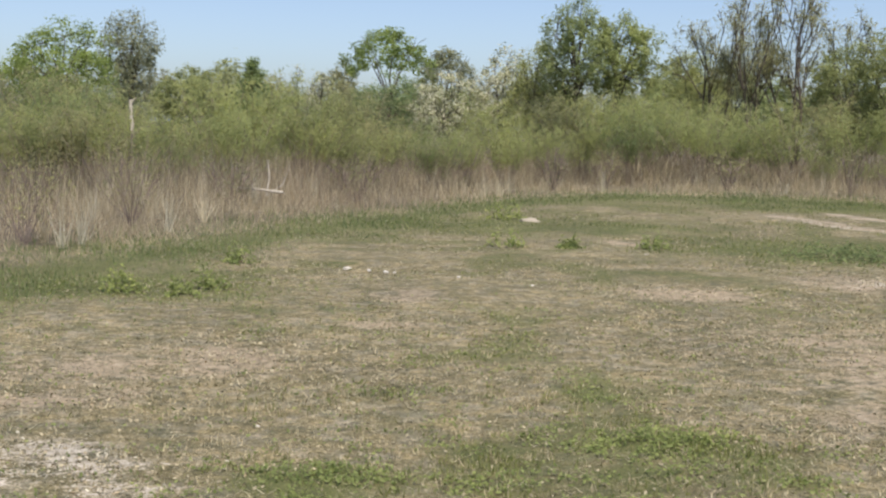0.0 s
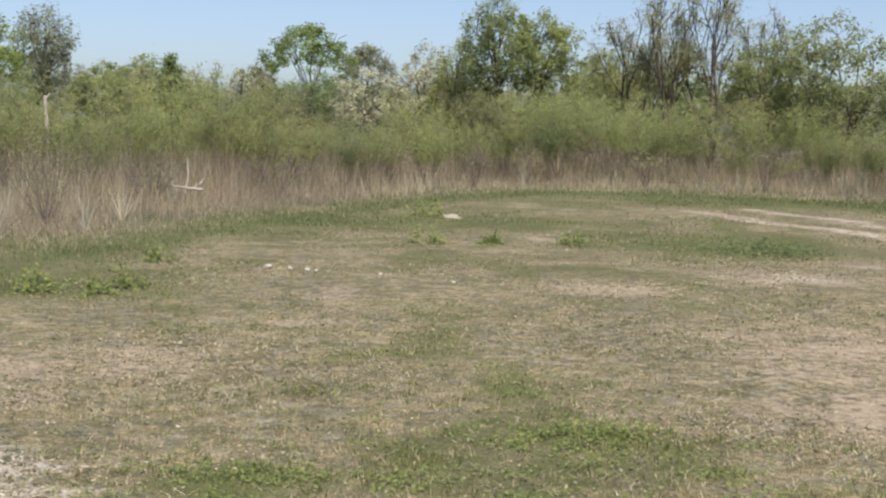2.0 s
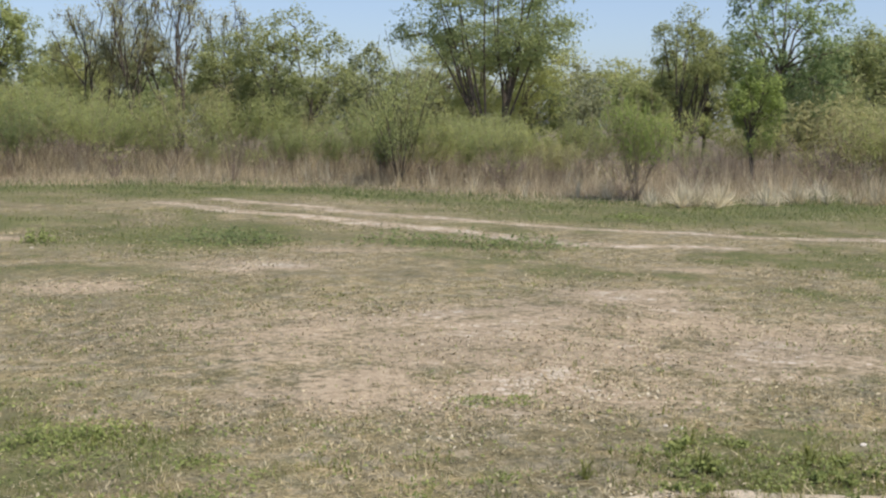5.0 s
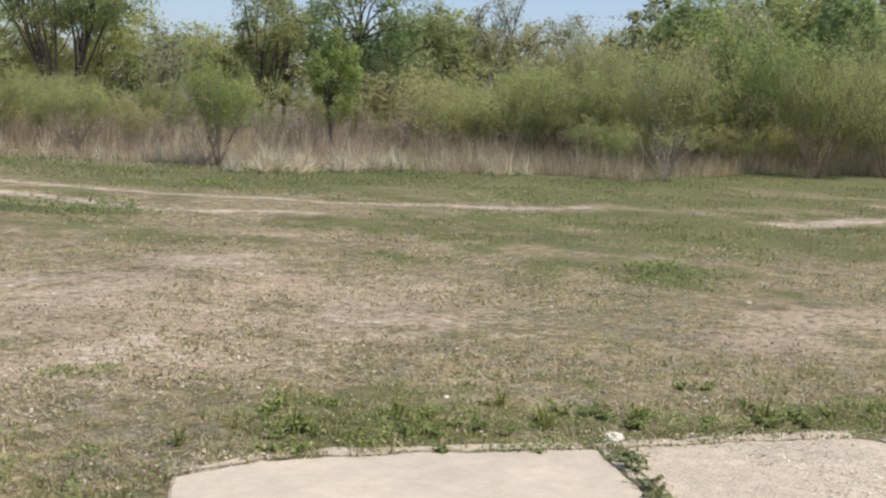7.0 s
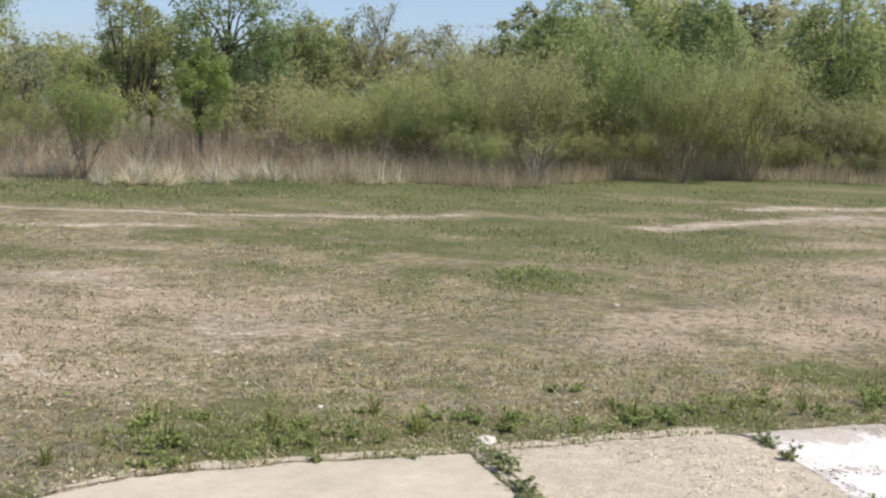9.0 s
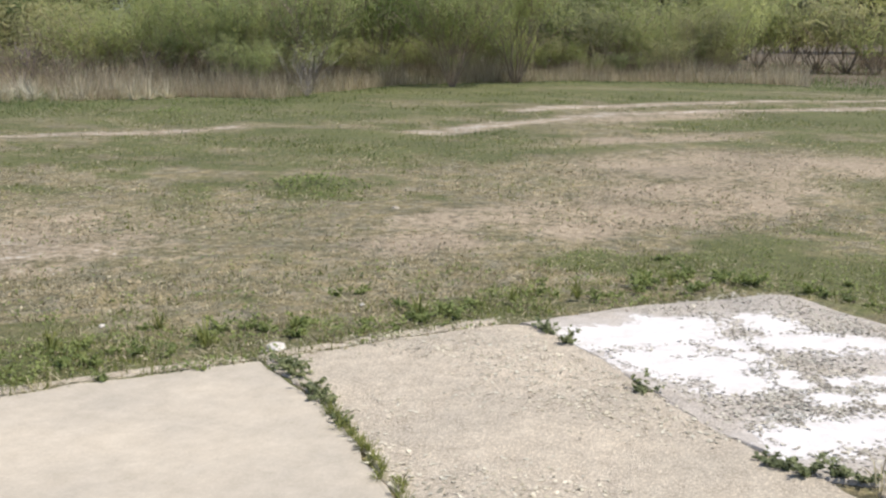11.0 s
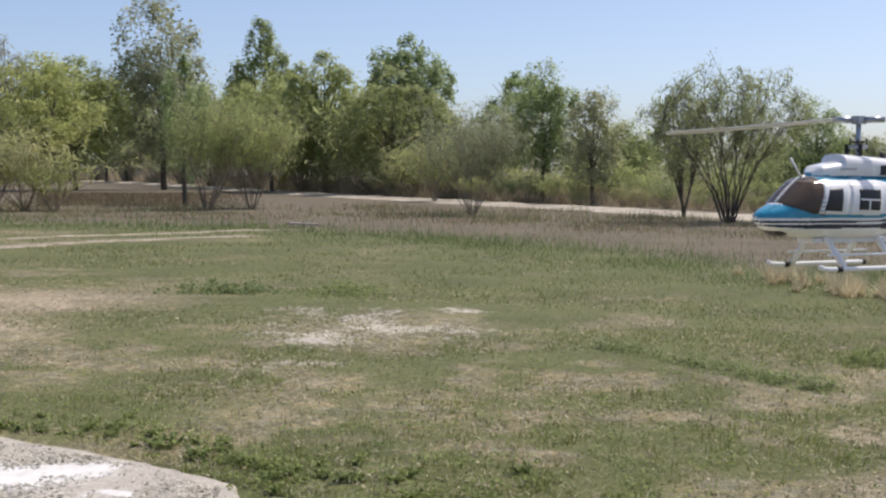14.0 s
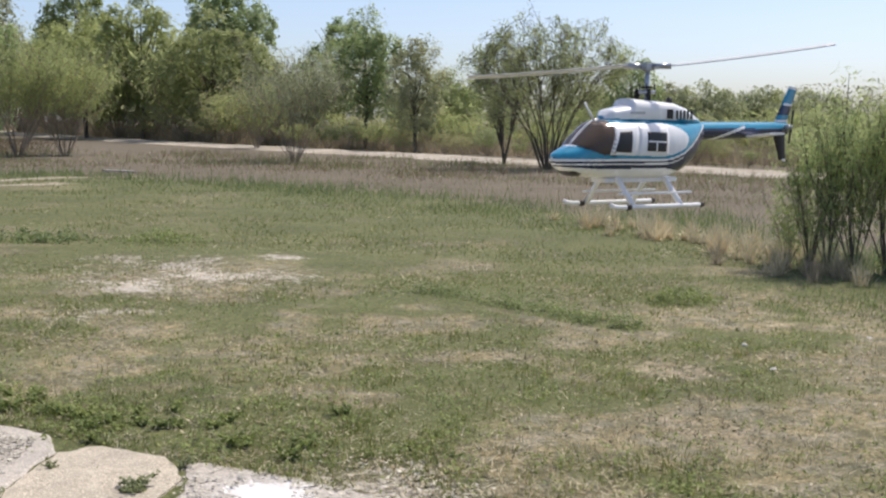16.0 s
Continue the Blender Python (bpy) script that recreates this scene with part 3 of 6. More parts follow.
base = np.stack([x, y, np.zeros(len(x))], 1)
wd = 0.004 + 0.0004 * r
v, f = blades(rng, base[tan], h[tan] * (1 - 0.35 * low[tan]), wd[tan], 0.95)
stuff("dry_reeds", v, f, REED, "dense stand of dry tan reeds and tall grass", "reeds")
mixed = rng.uniform(0, 1, len(x)) < 0.2 + 0.4 * waves(x, y, 0.6, 34)
for name, pick, tone, about in (("green_stalks", ~tan & (low >= 0.5) & mixed, TALLGRASS, "green grass stalks among the low dry growth"), ("brown_brush", ~tan & (low < 0.5), BRUSH, "dense brown leafless twigs and dead stalks"), ("umber_brush", ~tan & (low >= 0.5) & ~mixed, BRUSH_DARK, "low umber-brown dry growth beyond the meadow")):
    v, f = blades(rng, base[pick], h[pick] * 1.05, wd[pick], 1.3 if tone is not BRUSH else 0.75)
    stuff(name, v, f, tone, about, "brush")

# upright leafless twigs that fade from the reeds into the thicket
x, y, r, d = rim(rng, 60000, 14.0, 0.8, 3.0)
head = np.degrees(np.arctan2(x, y))
clump = np.clip(2.6 * waves(x, y, 0.75, 27) - 0.7, 0.08, 1)
k = (rng.uniform(0, 1, len(x)) < clump * 0.7) & (head < 38 + 6 * clump)
x, y, r, d, clump = x[k], y[k], r[k], d[k], clump[k]
v, f = blades(rng, np.stack([x, y, np.zeros(len(x))], 1), rng.uniform(0.3, 1.0, len(x)) * (0.55 + 0.8 * clump) * np.clip(0.6 + d / 12, 0.6, 1.2), 0.0005 * r, 0.5)
stuff("bare_twigs", v, f, PLUM_TWIG, "upright plum-brown leafless twigs between reeds and thicket", "brush")

# brown growth beyond the dirt road
a = rng.uniform(74, 130, 40000)
line = np.interp(a, [74, 79, 84, 87, 90, 92, 97, 102.6, 108, 114, 120, 130], [360, 320, 262, 188, 134, 112, 86, 69, 59, 51.5, 47, 42])
r = line + 3 + 22 * rng.uniform(0, 1, len(a)) ** 1.3
a = np.radians(a)
base = np.stack([r * np.sin(a), r * np.cos(a), np.zeros(len(a))], 1)
v, f = blades(rng, base, rng.uniform(0.3, 1.3, len(a)) * r / 80, 0.0007 * r, 0.6)
stuff("roadside_brush", v, f, BRUSH, "brown dry growth on the far side of the dirt road", "brush")

# tall dead stalks at the foot of the thicket
a = rng.uniform(46, 80, 18000)
keep = rng.uniform(0, 1, len(a)) < np.clip((a - 44) / 6, 0, 1)
a = a[keep]
r = np.interp(a, EDGE_AZ, EDGE_R) - 2.2 + 5.5 * rng.uniform(0, 1, len(a)) ** 1.5
px, py = r * np.sin(np.radians(a)), r * np.cos(np.radians(a))
v, f = blades(rng, np.stack([px, py, np.zeros(len(a))], 1), rng.uniform(0.25, 1.1, len(a)) * (0.1 + 1.2 * waves(px, py, 1.1, 61)), 0.0005 * r, 0.55)
v = v.reshape(-1, 3, 3)
stuff("dead_stalks", v[::2].reshape(-1, 3), np.arange(3 * len(v[::2])).reshape(-1, 3), BRUSH, "tall grey-brown dead stalks at the foot of the thicket", "brush")
stuff("dead_stalks", v[1::2].reshape(-1, 3), np.arange(3 * len(v[1::2])).reshape(-1, 3), REED, "bleached dead stalks at the foot of the thicket", "brush")

# brown growth on the near side of the dirt road
a = 92 - 10 * rng.uniform(0, 1, 11000) ** 0.7
r = rng.uniform(60, np.interp(a, [82, 84, 92], [108, 106, 98]))
fade = np.clip((92 - a) / 3, 0.2, 1)
a = np.radians(a)
base = np.stack([r * np.sin(a), r * np.cos(a), np.zeros(len(a))], 1)
v, f = blades(rng, base, rng.uniform(0.1, 0.4, len(a)) * fade * np.clip((106 - r) / 20, 0.2, 1), 0.0006 * r, 0.8)
stuff("meadow_brush", v, f, BRUSH_DARK, "brown dry growth on the near side of the dirt road", "brush")

# flecks of chalk and clods of earth on the bare places
GREY_FLECK = leafy("chalk_fleck", (0.42, 0.38, 0.32), (0.78, 0.74, 0.67), 0.0, 3.0)
CLOD = leafy("earth_clod", (0.3, 0.245, 0.17), (0.56, 0.47, 0.35), 0.0, 3.0)
for which, count, size, material, name, about in ((2, 260000, 0.012, GREY_FLECK, "chalk_flecks", "white flecks of chalk and crumbled concrete"), (1, 240000, 0.013, CLOD, "earth_clods", "small clods and crumbs of dry earth")):
    x, y, r = scatter(rng, count, -24, 134, 4.7, 24)
    keep = cover(x, y)[which] * np.clip(3.0 * waves(x, y, 8.0, 57) - 1.1, 0.05, 1) * (0.8 if which == 2 else 0.45) * ~inside(x, y, SLAB_AREA)
    x, y, r = cut(rng, x, y, r, keep)
    v, f = leaves(rng, np.stack([x, y, np.full(len(x), 0.004)], 1), size, 0.002, False, np.tile([0, 0, 1.1], (len(x), 1)))
    v[:, 2] += 0.004
    stuff(name, v, f, material, about, "litter")


# bits of straw, bark and crumbled stalks lying about, tilted every way
LITTER = leafy("straw_litter", (0.24, 0.215, 0.16), (0.54, 0.5, 0.405), 0.1, 2.0)
x, y, r = scatter(rng, 150000, -24, 134, 4.5, 16)
g, b, c = cover(x, y)
x, y, r = cut(rng, x, y, r, (0.25 + 0.75 * b + 0.3 * c) * (1 - 0.7 * g) * np.clip(2.6 * waves(x, y, 4.0, 58) - 0.5, 0.1, 1) * ~inside(x, y, SLAB_AREA))
v, f = leaves(rng, np.stack([x, y, np.full(len(x), 0.006)], 1), 0.0095 + 0.0004 * r, 0.004, False, np.tile([0, 0, 0.55], (len(x), 1)))
v[:, 2] = np.maximum(v[:, 2], -0.004)
stuff("straw_litter", v, f, LITTER, "bits of straw and crumbled stalks strewn over dry ground", "litter")


# ---- trees and shrubs ----
# stems, fan of stems, trunk share, levels, forks, fork angle, upward pull, leaf cover, leaf spread
HABIT = {
    "airy": (3, 0.25, 0.45, 3, 5, 40, 0.25, 0.42, 0.13),
    "conifer": (1, 0.0, 0.95, 1, 26, 72, 0.1, 2.0, 0.16),
    "umbrella": (1, 0.0, 0.5, 3, 5, 62, 0.0, 1.0, 0.12),
    "bush": (18, 0.45, 0.36, 2, 5, 32, 0.45, 0.8, 0.2),
    "willow": (1, 0.0, 0.4, 3, 5, 32, 0.2, 0.8, 0.1),
    "sapling": (14, 0.3, 0.85, 1, 8, 26, 0.6, 0.75, 0.07),
    "fan": (26, 0.3, 0.9, 1, 3, 14, 0.6, 0.1, 0.14),
    "open": (18, 0.5, 0.85, 1, 7, 24, 0.4, 0.5, 0.16),
    "twiggy": (20, 0.5, 0.6, 1, 8, 26, 0.5, 0.16, 0.1),
    "thicket": (24, 0.42, 0.6, 1, 7, 20, 0.7, 0.62, 0.1),
}
ABOUT = {
    "broad": ("leafy broad-crowned tree", "tree"), "spread": ("spreading tree with dark forked trunk", "tree"), "airy": ("tall open tree with bare dark limbs", "tree"),
    "poplar": ("slender upright tree with thin crown", "tree"), "tall": ("tall full-crowned tree", "tree"), "slim": ("thin dark-trunked tree", "tree"),
    "conifer": ("pointed dense dark tree", "tree"), "umbrella": ("flat-topped tree with arching limbs", "tree"), "small": ("small young tree on a thin stem", "tree"),
    "bush": ("large many-stemmed bush rising from dry grass", "bush"), "willow": ("round many-stemmed willow by the dirt road", "tree"),
    "open": ("open bush of many bare spreading stems", "bush"),
    "fan": ("pale-stemmed bush fanning out of dry grass", "bush"),
    "twiggy": ("leafless plum-brown bush among the reeds", "bush"),
    "sapling": ("dense upright leafy shrub at the meadow's rim", "shrub"), "thicket": ("young willow shrub in the thicket", "shrub"),
}
TINT = {"bright": "fresh bright green", "green": "mid-green", "dark": "dark green", "dark2": "deep green", "olive": "olive green", "light": "light yellow-green", "grey": "pale grey-green",
        "greyd": "grey-green", "brown": "barely leafed brownish", "bare": "nearly bare", "blossom": "white-blossomed", "leafy": "fresh green"}


twig_share = [0.4]


def limb(rng, p, d, length, radius, level, forks, angle, lift, segs, tips):
    """Grows one limb and what forks from it; collects sticks and leaf points."""
    if level == 0 and rng.uniform() > twig_share[0]:
        segs = []
    steps = 4 if level > 0 else 2
    spots = [p]
    r = radius
    for k in range(steps):
        d = d + rng.normal(0, 0.1, 3)
        d[2] += lift * 0.12
        d = d / np.linalg.norm(d)
        q = p + d * length / steps
        r2 = max(radius * (1 - (k + 1) / steps * 0.75), 0.004)
        segs.append((*p, *q, r, r2, level))
        if level <= 1:
            tips.append((q + p) / 2)
        p, r = q, r2
        spots.append(p)
    tips.append(p)
    if level > 0:
        for k in range(forks):
            s = 0.3 + 0.7 * (k + rng.uniform(0, 1)) / forks
            i = min(int(s * steps), steps - 1)
            at = spots[i] + (spots[i + 1] - spots[i]) * (s * steps - i)
            turn = rng.uniform(0, 2 * math.pi)
            a = radians(angle) * rng.uniform(0.6, 1.3)
            side = np.cross(d, [math.cos(turn), math.sin(turn), 0.3])
            side /= np.linalg.norm(side) + 1e-9
            way = d * math.cos(a) + side * math.sin(a)
            way[2] += lift * 0.4
            limb(rng, at, way / np.linalg.norm(way), length * rng.uniform(0.42, 0.68) * (1.15 - 0.45 * s), max(radius * 0.45, 0.004), level - 1, max(3, forks - 1), angle, lift, segs, tips)


def drawn_in(pts, height, width, ph, low=0.35, full=0.6):
    """Draws what sticks out of a lobed round crown back to its rim, above the trunk."""
    mid, half = np.array([0, 0, height * 0.56]), np.array([width / 2, width / 2, height * 0.44])
    rel = (pts - mid) / half
    turn = np.arctan2(rel[:, 1], rel[:, 0])
    limit = 0.96 + 0.13 * np.sin(3 * turn + ph[0]) * np.cos(2.5 * rel[:, 2] + ph[1]) + 0.08 * np.sin(7 * turn + ph[2])
    q = np.linalg.norm(rel, axis=1) / limit
    share = np.clip((pts[:, 2] / height - low) / (full - low), 0, 1)
    return pts + (rel * np.where(q > 1, 1 / np.maximum(q, 1e-6), 1.0)[:, None] - rel) * half * share[:, None]


# number of stems, lobes, lobe size, gap between leaf sprays, leaf cover
CROWN = {"broad": (1, 24, 0.25, 0.34, 1.6), "tall": (1, 24, 0.2, 0.36, 1.5), "spread": (4, 24, 0.21, 0.34, 1.1), "poplar": (1, 22, 0.3, 0.4, 1.6), "small": (1, 16, 0.26, 0.42, 1.7), "slim": (1, 12, 0.26, 0.5, 1.0)}


def lobed(style, seed, height, width, trunk_h, dist, most):
    """A tree whose crown is many rounded sprays of leaves, each carried by its own limb."""
    stems, n_lobe, wide, gap, thick = CROWN[style]
    rng = np.random.default_rng(seed)
    low = max(trunk_h, 0.12 * height)
    mid = np.array([0, 0, low + 0.54 * (height - low)])
    half = np.array([width / 2, width / 2, (height - low) / 2])
    spots = [np.array([0.05, 0.0, 0.72])]
    for k in range(n_lobe * 30):
        q = rng.normal(0, 1, 3)
        q *= rng.uniform(0.3, 1.0) ** 0.4 * 0.7 / np.linalg.norm(q)
        q[:2] *= 1.0 - 0.3 * max(0.0, -q[2])
        if min(np.linalg.norm(q - o) for o in spots) > 1.3 * wide:
            spots.append(q)
        if len(spots) >= n_lobe:
            break
    spots = np.array(spots)
    size_l = wide * rng.uniform(0.8, 1.45, len(spots))
    segs = []
    boles = []
    for k in range(stems):
        a = 2 * math.pi * (k + rng.uniform(0, 0.7)) / stems
        lean = 0.0 if stems == 1 else 0.55
        top = np.array([math.cos(a) * lean * width * 0.3, math.sin(a) * lean * width * 0.3, low + (0.5 if stems == 1 else 0.25) * (height - low)])
        path = [np.zeros(3)] + [top * t + rng.normal(0, 0.012 * height, 3) * np.array([1, 1, 0.2]) for t in (0.3, 0.6, 1.0)]
        rad = 0.02 * height / math.sqrt(stems) + 0.01
        for j in range(3):
            segs.append((*path[j], *path[j + 1], rad * (1 - 0.25 * j), rad * (0.75 - 0.25 * j), 2))
        boles.append(path)
    at, face = [], []
    for q, sz in zip(spots, size_l):
        c = mid + q * half
        c[2] = max(c[2], 0.12 * height)
        bole = min(boles, key=lambda b: np.linalg.norm(b[-1][:2] - c[:2]))
        root = bole[2] + (bole[3] - bole[2]) * rng.uniform(-0.4, 0.9) if stems == 1 else bole[1] + (bole[3] - bole[1]) * rng.uniform(0, 1)
        root = root * min(1.0, c[2] / max(root[2], 0.01))
        bow = (root + c) / 2 + np.array([0, 0, 0.04 * height]) + rng.normal(0, 0.02 * height, 3)
        rad = 0.0065 * height
        segs += [(*root, *bow, rad, rad * 0.7, 1), (*bow, *c, rad * 0.7, rad * 0.4, 1)]
        room = half * sz * 1.15
        for k in range(max(6, int(3.2 / gap ** 2))):
            d = rng.normal(0, 1, 3) + q / (np.linalg.norm(q) + 0.2) * 0.9 + np.array([0, 0, 0.25])
            d /= np.linalg.norm(d)
            tip = c + d * room * rng.uniform(0.7, 1.12)
            if k < (5 if dist < 60 else 2):
                segs.append((*c, *tip, rad * 0.32, rad * 0.12, 0))
            at.append((*tip, sz * gap * 0.62, *d))
    at = np.array(at)
    size = max((0.0014 if dist > 60 else 0.00115) * dist, 0.02)
    area = thick * (1.3 if dist > 60 else 1.0) * width * (height - 0.7 * low) * 1.5
    size = max(size, min(math.sqrt(area / most), 1.5 * size))
    count = int(min(area / (size * size), most))
    weight = rng.gamma(1.6, 1.0, len(at)) + 0.2
    pick = at[rng.choice(len(at), count, p=weight / weight.sum())]
    pts = pick[:, :3] + np.clip(rng.normal(0, 1, (count, 3)), -1.7, 1.7) * pick[:, 3:4] * half
    pts[:, 2] = np.maximum(pts[:, 2], 0.05 * height)
    lv, lf = leaves(rng, pts, size, 0.02, dist > 20, pick[:, 4:7] * 0.75 + np.array([0, 0, 0.5]))
    segs = np.array(segs)
    segs[:, 6:8] = np.maximum(segs[:, 6:8], 0.00016 * dist)
    sv, sf = tubes(segs[segs[:, 8] >= 1][:, :8], 5)
    tv, tf = tubes(segs[segs[:, 8] < 1][:, :8], 3)
    return (np.concatenate([sv, tv]), np.concatenate([sf, tf + len(sv)])), (lv, lf)


def grown(style, seed, height, width, trunk_h, dist, most=8500, twigs=0.3):
    """Sticks and leaves of one tree, fitted to its height and width."""
    if style in CROWN:
        return lobed(style, seed, height, width, trunk_h, dist, most)
    stems, fan, share, level, forks, angle, lift, thick, spread = HABIT[style]
    rng = np.random.default_rng(seed)
    segs, tips = [], []
    twig_share[0] = twigs
    for k in range(stems):
        turn = 2 * math.pi * (k + rng.uniform(0, 0.8)) / stems
        lean = fan * rng.uniform(0.3, 1.2)
        d = np.array([math.cos(turn) * lean, math.sin(turn) * lean, 1.0]) + rng.normal(0, 0.04, 3)
        d /= np.linalg.norm(d)
        start = np.array([math.cos(turn), math.sin(turn), 0]) * fan * 0.02
        length = share * rng.uniform(0.8, 1.1)
        if style == "umbrella":
            segs.append((0, 0, 0, 0.02, 0.01, 0.5, 0.03, 0.022, 3))
            for j in range(9):
                a, out = 2 * math.pi * (j + rng.uniform(0, 0.7)) / 9, rng.uniform(0.3, 0.5)
                last = np.array([0.02, 0.01, 0.42 + 0.02 * (j % 4)])
                for q in (0.3, 0.6, 0.85, 1.0):
                    spot = np.array([math.cos(a) * out * q, math.sin(a) * out * q, 0.46 + 0.5 * math.sin(q * 1.45) * (1.0 - 0.25 * out)]) + rng.normal(0, 0.015, 3)
                    segs.append((*last, *spot, 0.011 * (1.15 - q * 0.7), 0.011 * (1.0 - q * 0.75), 2))
                    last = spot
            for j in range(70):
                a, rho = rng.uniform(0, 2 * math.pi), 0.52 * math.sqrt(rng.uniform(0, 1))
                spot = np.array([math.cos(a) * rho, math.sin(a) * rho, 0.98 - 0.9 * rho * rho - abs(rng.normal(0, 0.05))])
                tips += [spot + np.array([math.cos(b), math.sin(b), 0]) * rng.uniform(0, 0.06) for b in rng.uniform(0, 6.28, 5)]
        elif style == "willow":
            for j in range(20):
                a, out = 2 * math.pi * (j * 0.382 + rng.uniform(0, 0.1)), 0.08 + 0.52 * math.sqrt((j + 0.5) / 20)
                p0 = np.array([math.cos(a), math.sin(a), 0]) * rng.uniform(0.01, 0.05)
                last, rad = p0, 0.011
                for q in (0.2, 0.4, 0.6, 0.8):
                    spot = p0 + np.array([math.cos(a) * out * q ** 1.2, math.sin(a) * out * q ** 1.2, 0.9 * q * (1.05 - 0.5 * out * q)]) + rng.normal(0, 0.012, 3)
                    segs.append((*last, *spot, rad, rad * 0.78, 2))
                    if q > 0.3:
                        for b in range(4):
                            way = np.array([math.cos(a) * out, math.sin(a) * out, 0.5]) + rng.normal(0, 0.38, 3)
                            end = spot + way / np.linalg.norm(way) * rng.uniform(0.12, 0.26)
                            segs.append((*spot, *end, rad * 0.45, 0.002, 1))
                            for c in range(4):
                                way2 = way / np.linalg.norm(way) + rng.normal(0, 0.45, 3)
                                root = spot + (end - spot) * rng.uniform(0.4, 1.0)
                                end2 = root + way2 / np.linalg.norm(way2) * rng.uniform(0.08, 0.16)
                                segs.append((*root, *end2, 0.002, 0.001, 0))
                                tips += [root + (end2 - root) * u for u in (0.35, 0.6, 0.8, 1.0)]
                    last, rad = spot, rad * 0.78
        elif style == "conifer":
            segs.append((*start, 0, 0, 1.0, 0.03, 0.004, 1))
            for j in range(70):
                z = 0.14 + 0.84 * (j + rng.uniform(0, 1)) / 70
                a, ln = rng.uniform(0, 2 * math.pi), 0.3 * (1.02 - z) * rng.uniform(0.7, 1.2)
                q = np.array([math.cos(a) * ln, math.sin(a) * ln, z + ln * 0.12])
                segs.append((0, 0, z, *q, 0.006, 0.002, 0))
                tips += [q * s + np.array([0, 0, z]) * (1 - s) for s in (0.35, 0.6, 0.8, 1.0)]
        else:
            limb(rng, start, d, length, 0.028 / math.sqrt(stems) * (1.4 if stems == 1 else 1.2), level, forks, angle, lift, segs, tips)
    segs, tips = np.array(segs), np.array(tips)
    lo, hi = np.percentile(tips[:, :2], 3, 0), np.percentile(tips[:, :2], 97, 0)
    top = np.percentile(tips[:, 2], 99)
    sx = width / max(hi[0] - lo[0], hi[1] - lo[1], 0.05) * 0.94
    sz = height / top * 0.97
    mid = (lo + hi) / 2 if stems == 1 and style not in ("conifer", "umbrella", "willow") else np.zeros(2)
    for i in (0, 3):
        blend = np.clip(segs[:, i + 2] / top, 0, 1)
        segs[:, i] = (segs[:, i] - mid[0] * blend) * sx
        segs[:, i + 1] = (segs[:, i + 1] - mid[1] * blend) * sx
        segs[:, i + 2] *= sz
    blend = np.clip(tips[:, 2] / top, 0, 1)
    tips = np.stack([(tips[:, 0] - mid[0] * blend) * sx, (tips[:, 1] - mid[1] * blend) * sx, tips[:, 2] * sz], 1)
    segs[:, 6:8] *= height * (0.62 if style == "airy" else 0.5)
    segs[:, 6:8] = np.maximum(segs[:, 6:8], 0.00016 * dist)
    tips = tips[tips[:, 2] > max(trunk_h * 0.6, height * (0.03 if style == "sapling" else 0.36 if style == "bush" else 0.3 if style == "thicket" else 0.2))]
    if style in ("willow", "airy"):
        ph = rng.uniform(0, 6.28, 3)
        tips = drawn_in(tips, height, width, ph, 0.0, 0.01)
        segs[:, 0:3] = drawn_in(segs[:, 0:3], height, width, ph)
        segs[:, 3:6] = drawn_in(segs[:, 3:6], height, width, ph)
    size = max((0.0013 if dist > 60 else 0.0011) * dist, 0.02)
    cover_area = thick * width * height * 1.4
    size = max(size, min(math.sqrt(cover_area / most), 1.6 * size))
    count = int(min(cover_area / (size * size), most))
    weight = rng.gamma(0.9, 1.0, len(tips)) + 0.15
    pick = tips[rng.choice(len(tips), count, p=weight / weight.sum())]
    heart = np.array([0, 0, height * 0.5])
    face = (pick - heart) / np.array([width / 2, width / 2, height / 2])
    face = face / (np.linalg.norm(face, axis=1)[:, None] + 0.3) * 0.7 + np.array([0, 0, 0.55])
    lv, lf = leaves(rng, pick, size, spread * (width + height) / 12 + 0.04, dist > 20, face, 1.0 if style in ("thicket", "bush", "willow", "airy", "sapling") else 0.0)
    sv, sf = tubes(segs[segs[:, 8] >= 1][:, :8], 5 if dist < 24 else 3) if (segs[:, 8] >= 1).any() else (np.zeros((0, 3)), np.zeros((0, 4), int))
    fine = segs[segs[:, 8] < 1][:, :8]
    tv, tf = tubes(fine, 3)
    return (np.concatenate([sv, tv]), np.concatenate([sf, tf + len(sv)])), (lv, lf)


plant_seed = [100]


def plant(style, tint, x, y, height, width, trunk_h, bark=None):
    """One tree or bush: an empty at its foot, its trunk with limbs, and its crown of leaves."""
    plant_seed[0] += 1
    dist = math.hypot(x, y)
    wood, green = grown(style, plant_seed[0], height, width, trunk_h, dist, 22000 if width > 6 and dist < 60 else 9500, 0.3 if dist < 35 or style == "airy" else 0.12)
    what, kind = ABOUT[style]
    top = new("sapling_shrub" if style == "sapling" else kind if kind == "tree" else "bush")
    top.location = (x, y, 0)
    top.rotation_euler[2] = 0.0
    tagged(top, TINT[tint] + " " + what, kind)
    stem = "trunk"
    child(stem, mesh_from(stem, *wood, bark or (BARK_BROWN if style == "bush" else BARK)), top)
    child("crown", mesh_from("crown", *green, LEAF[tint]), top)
    return top


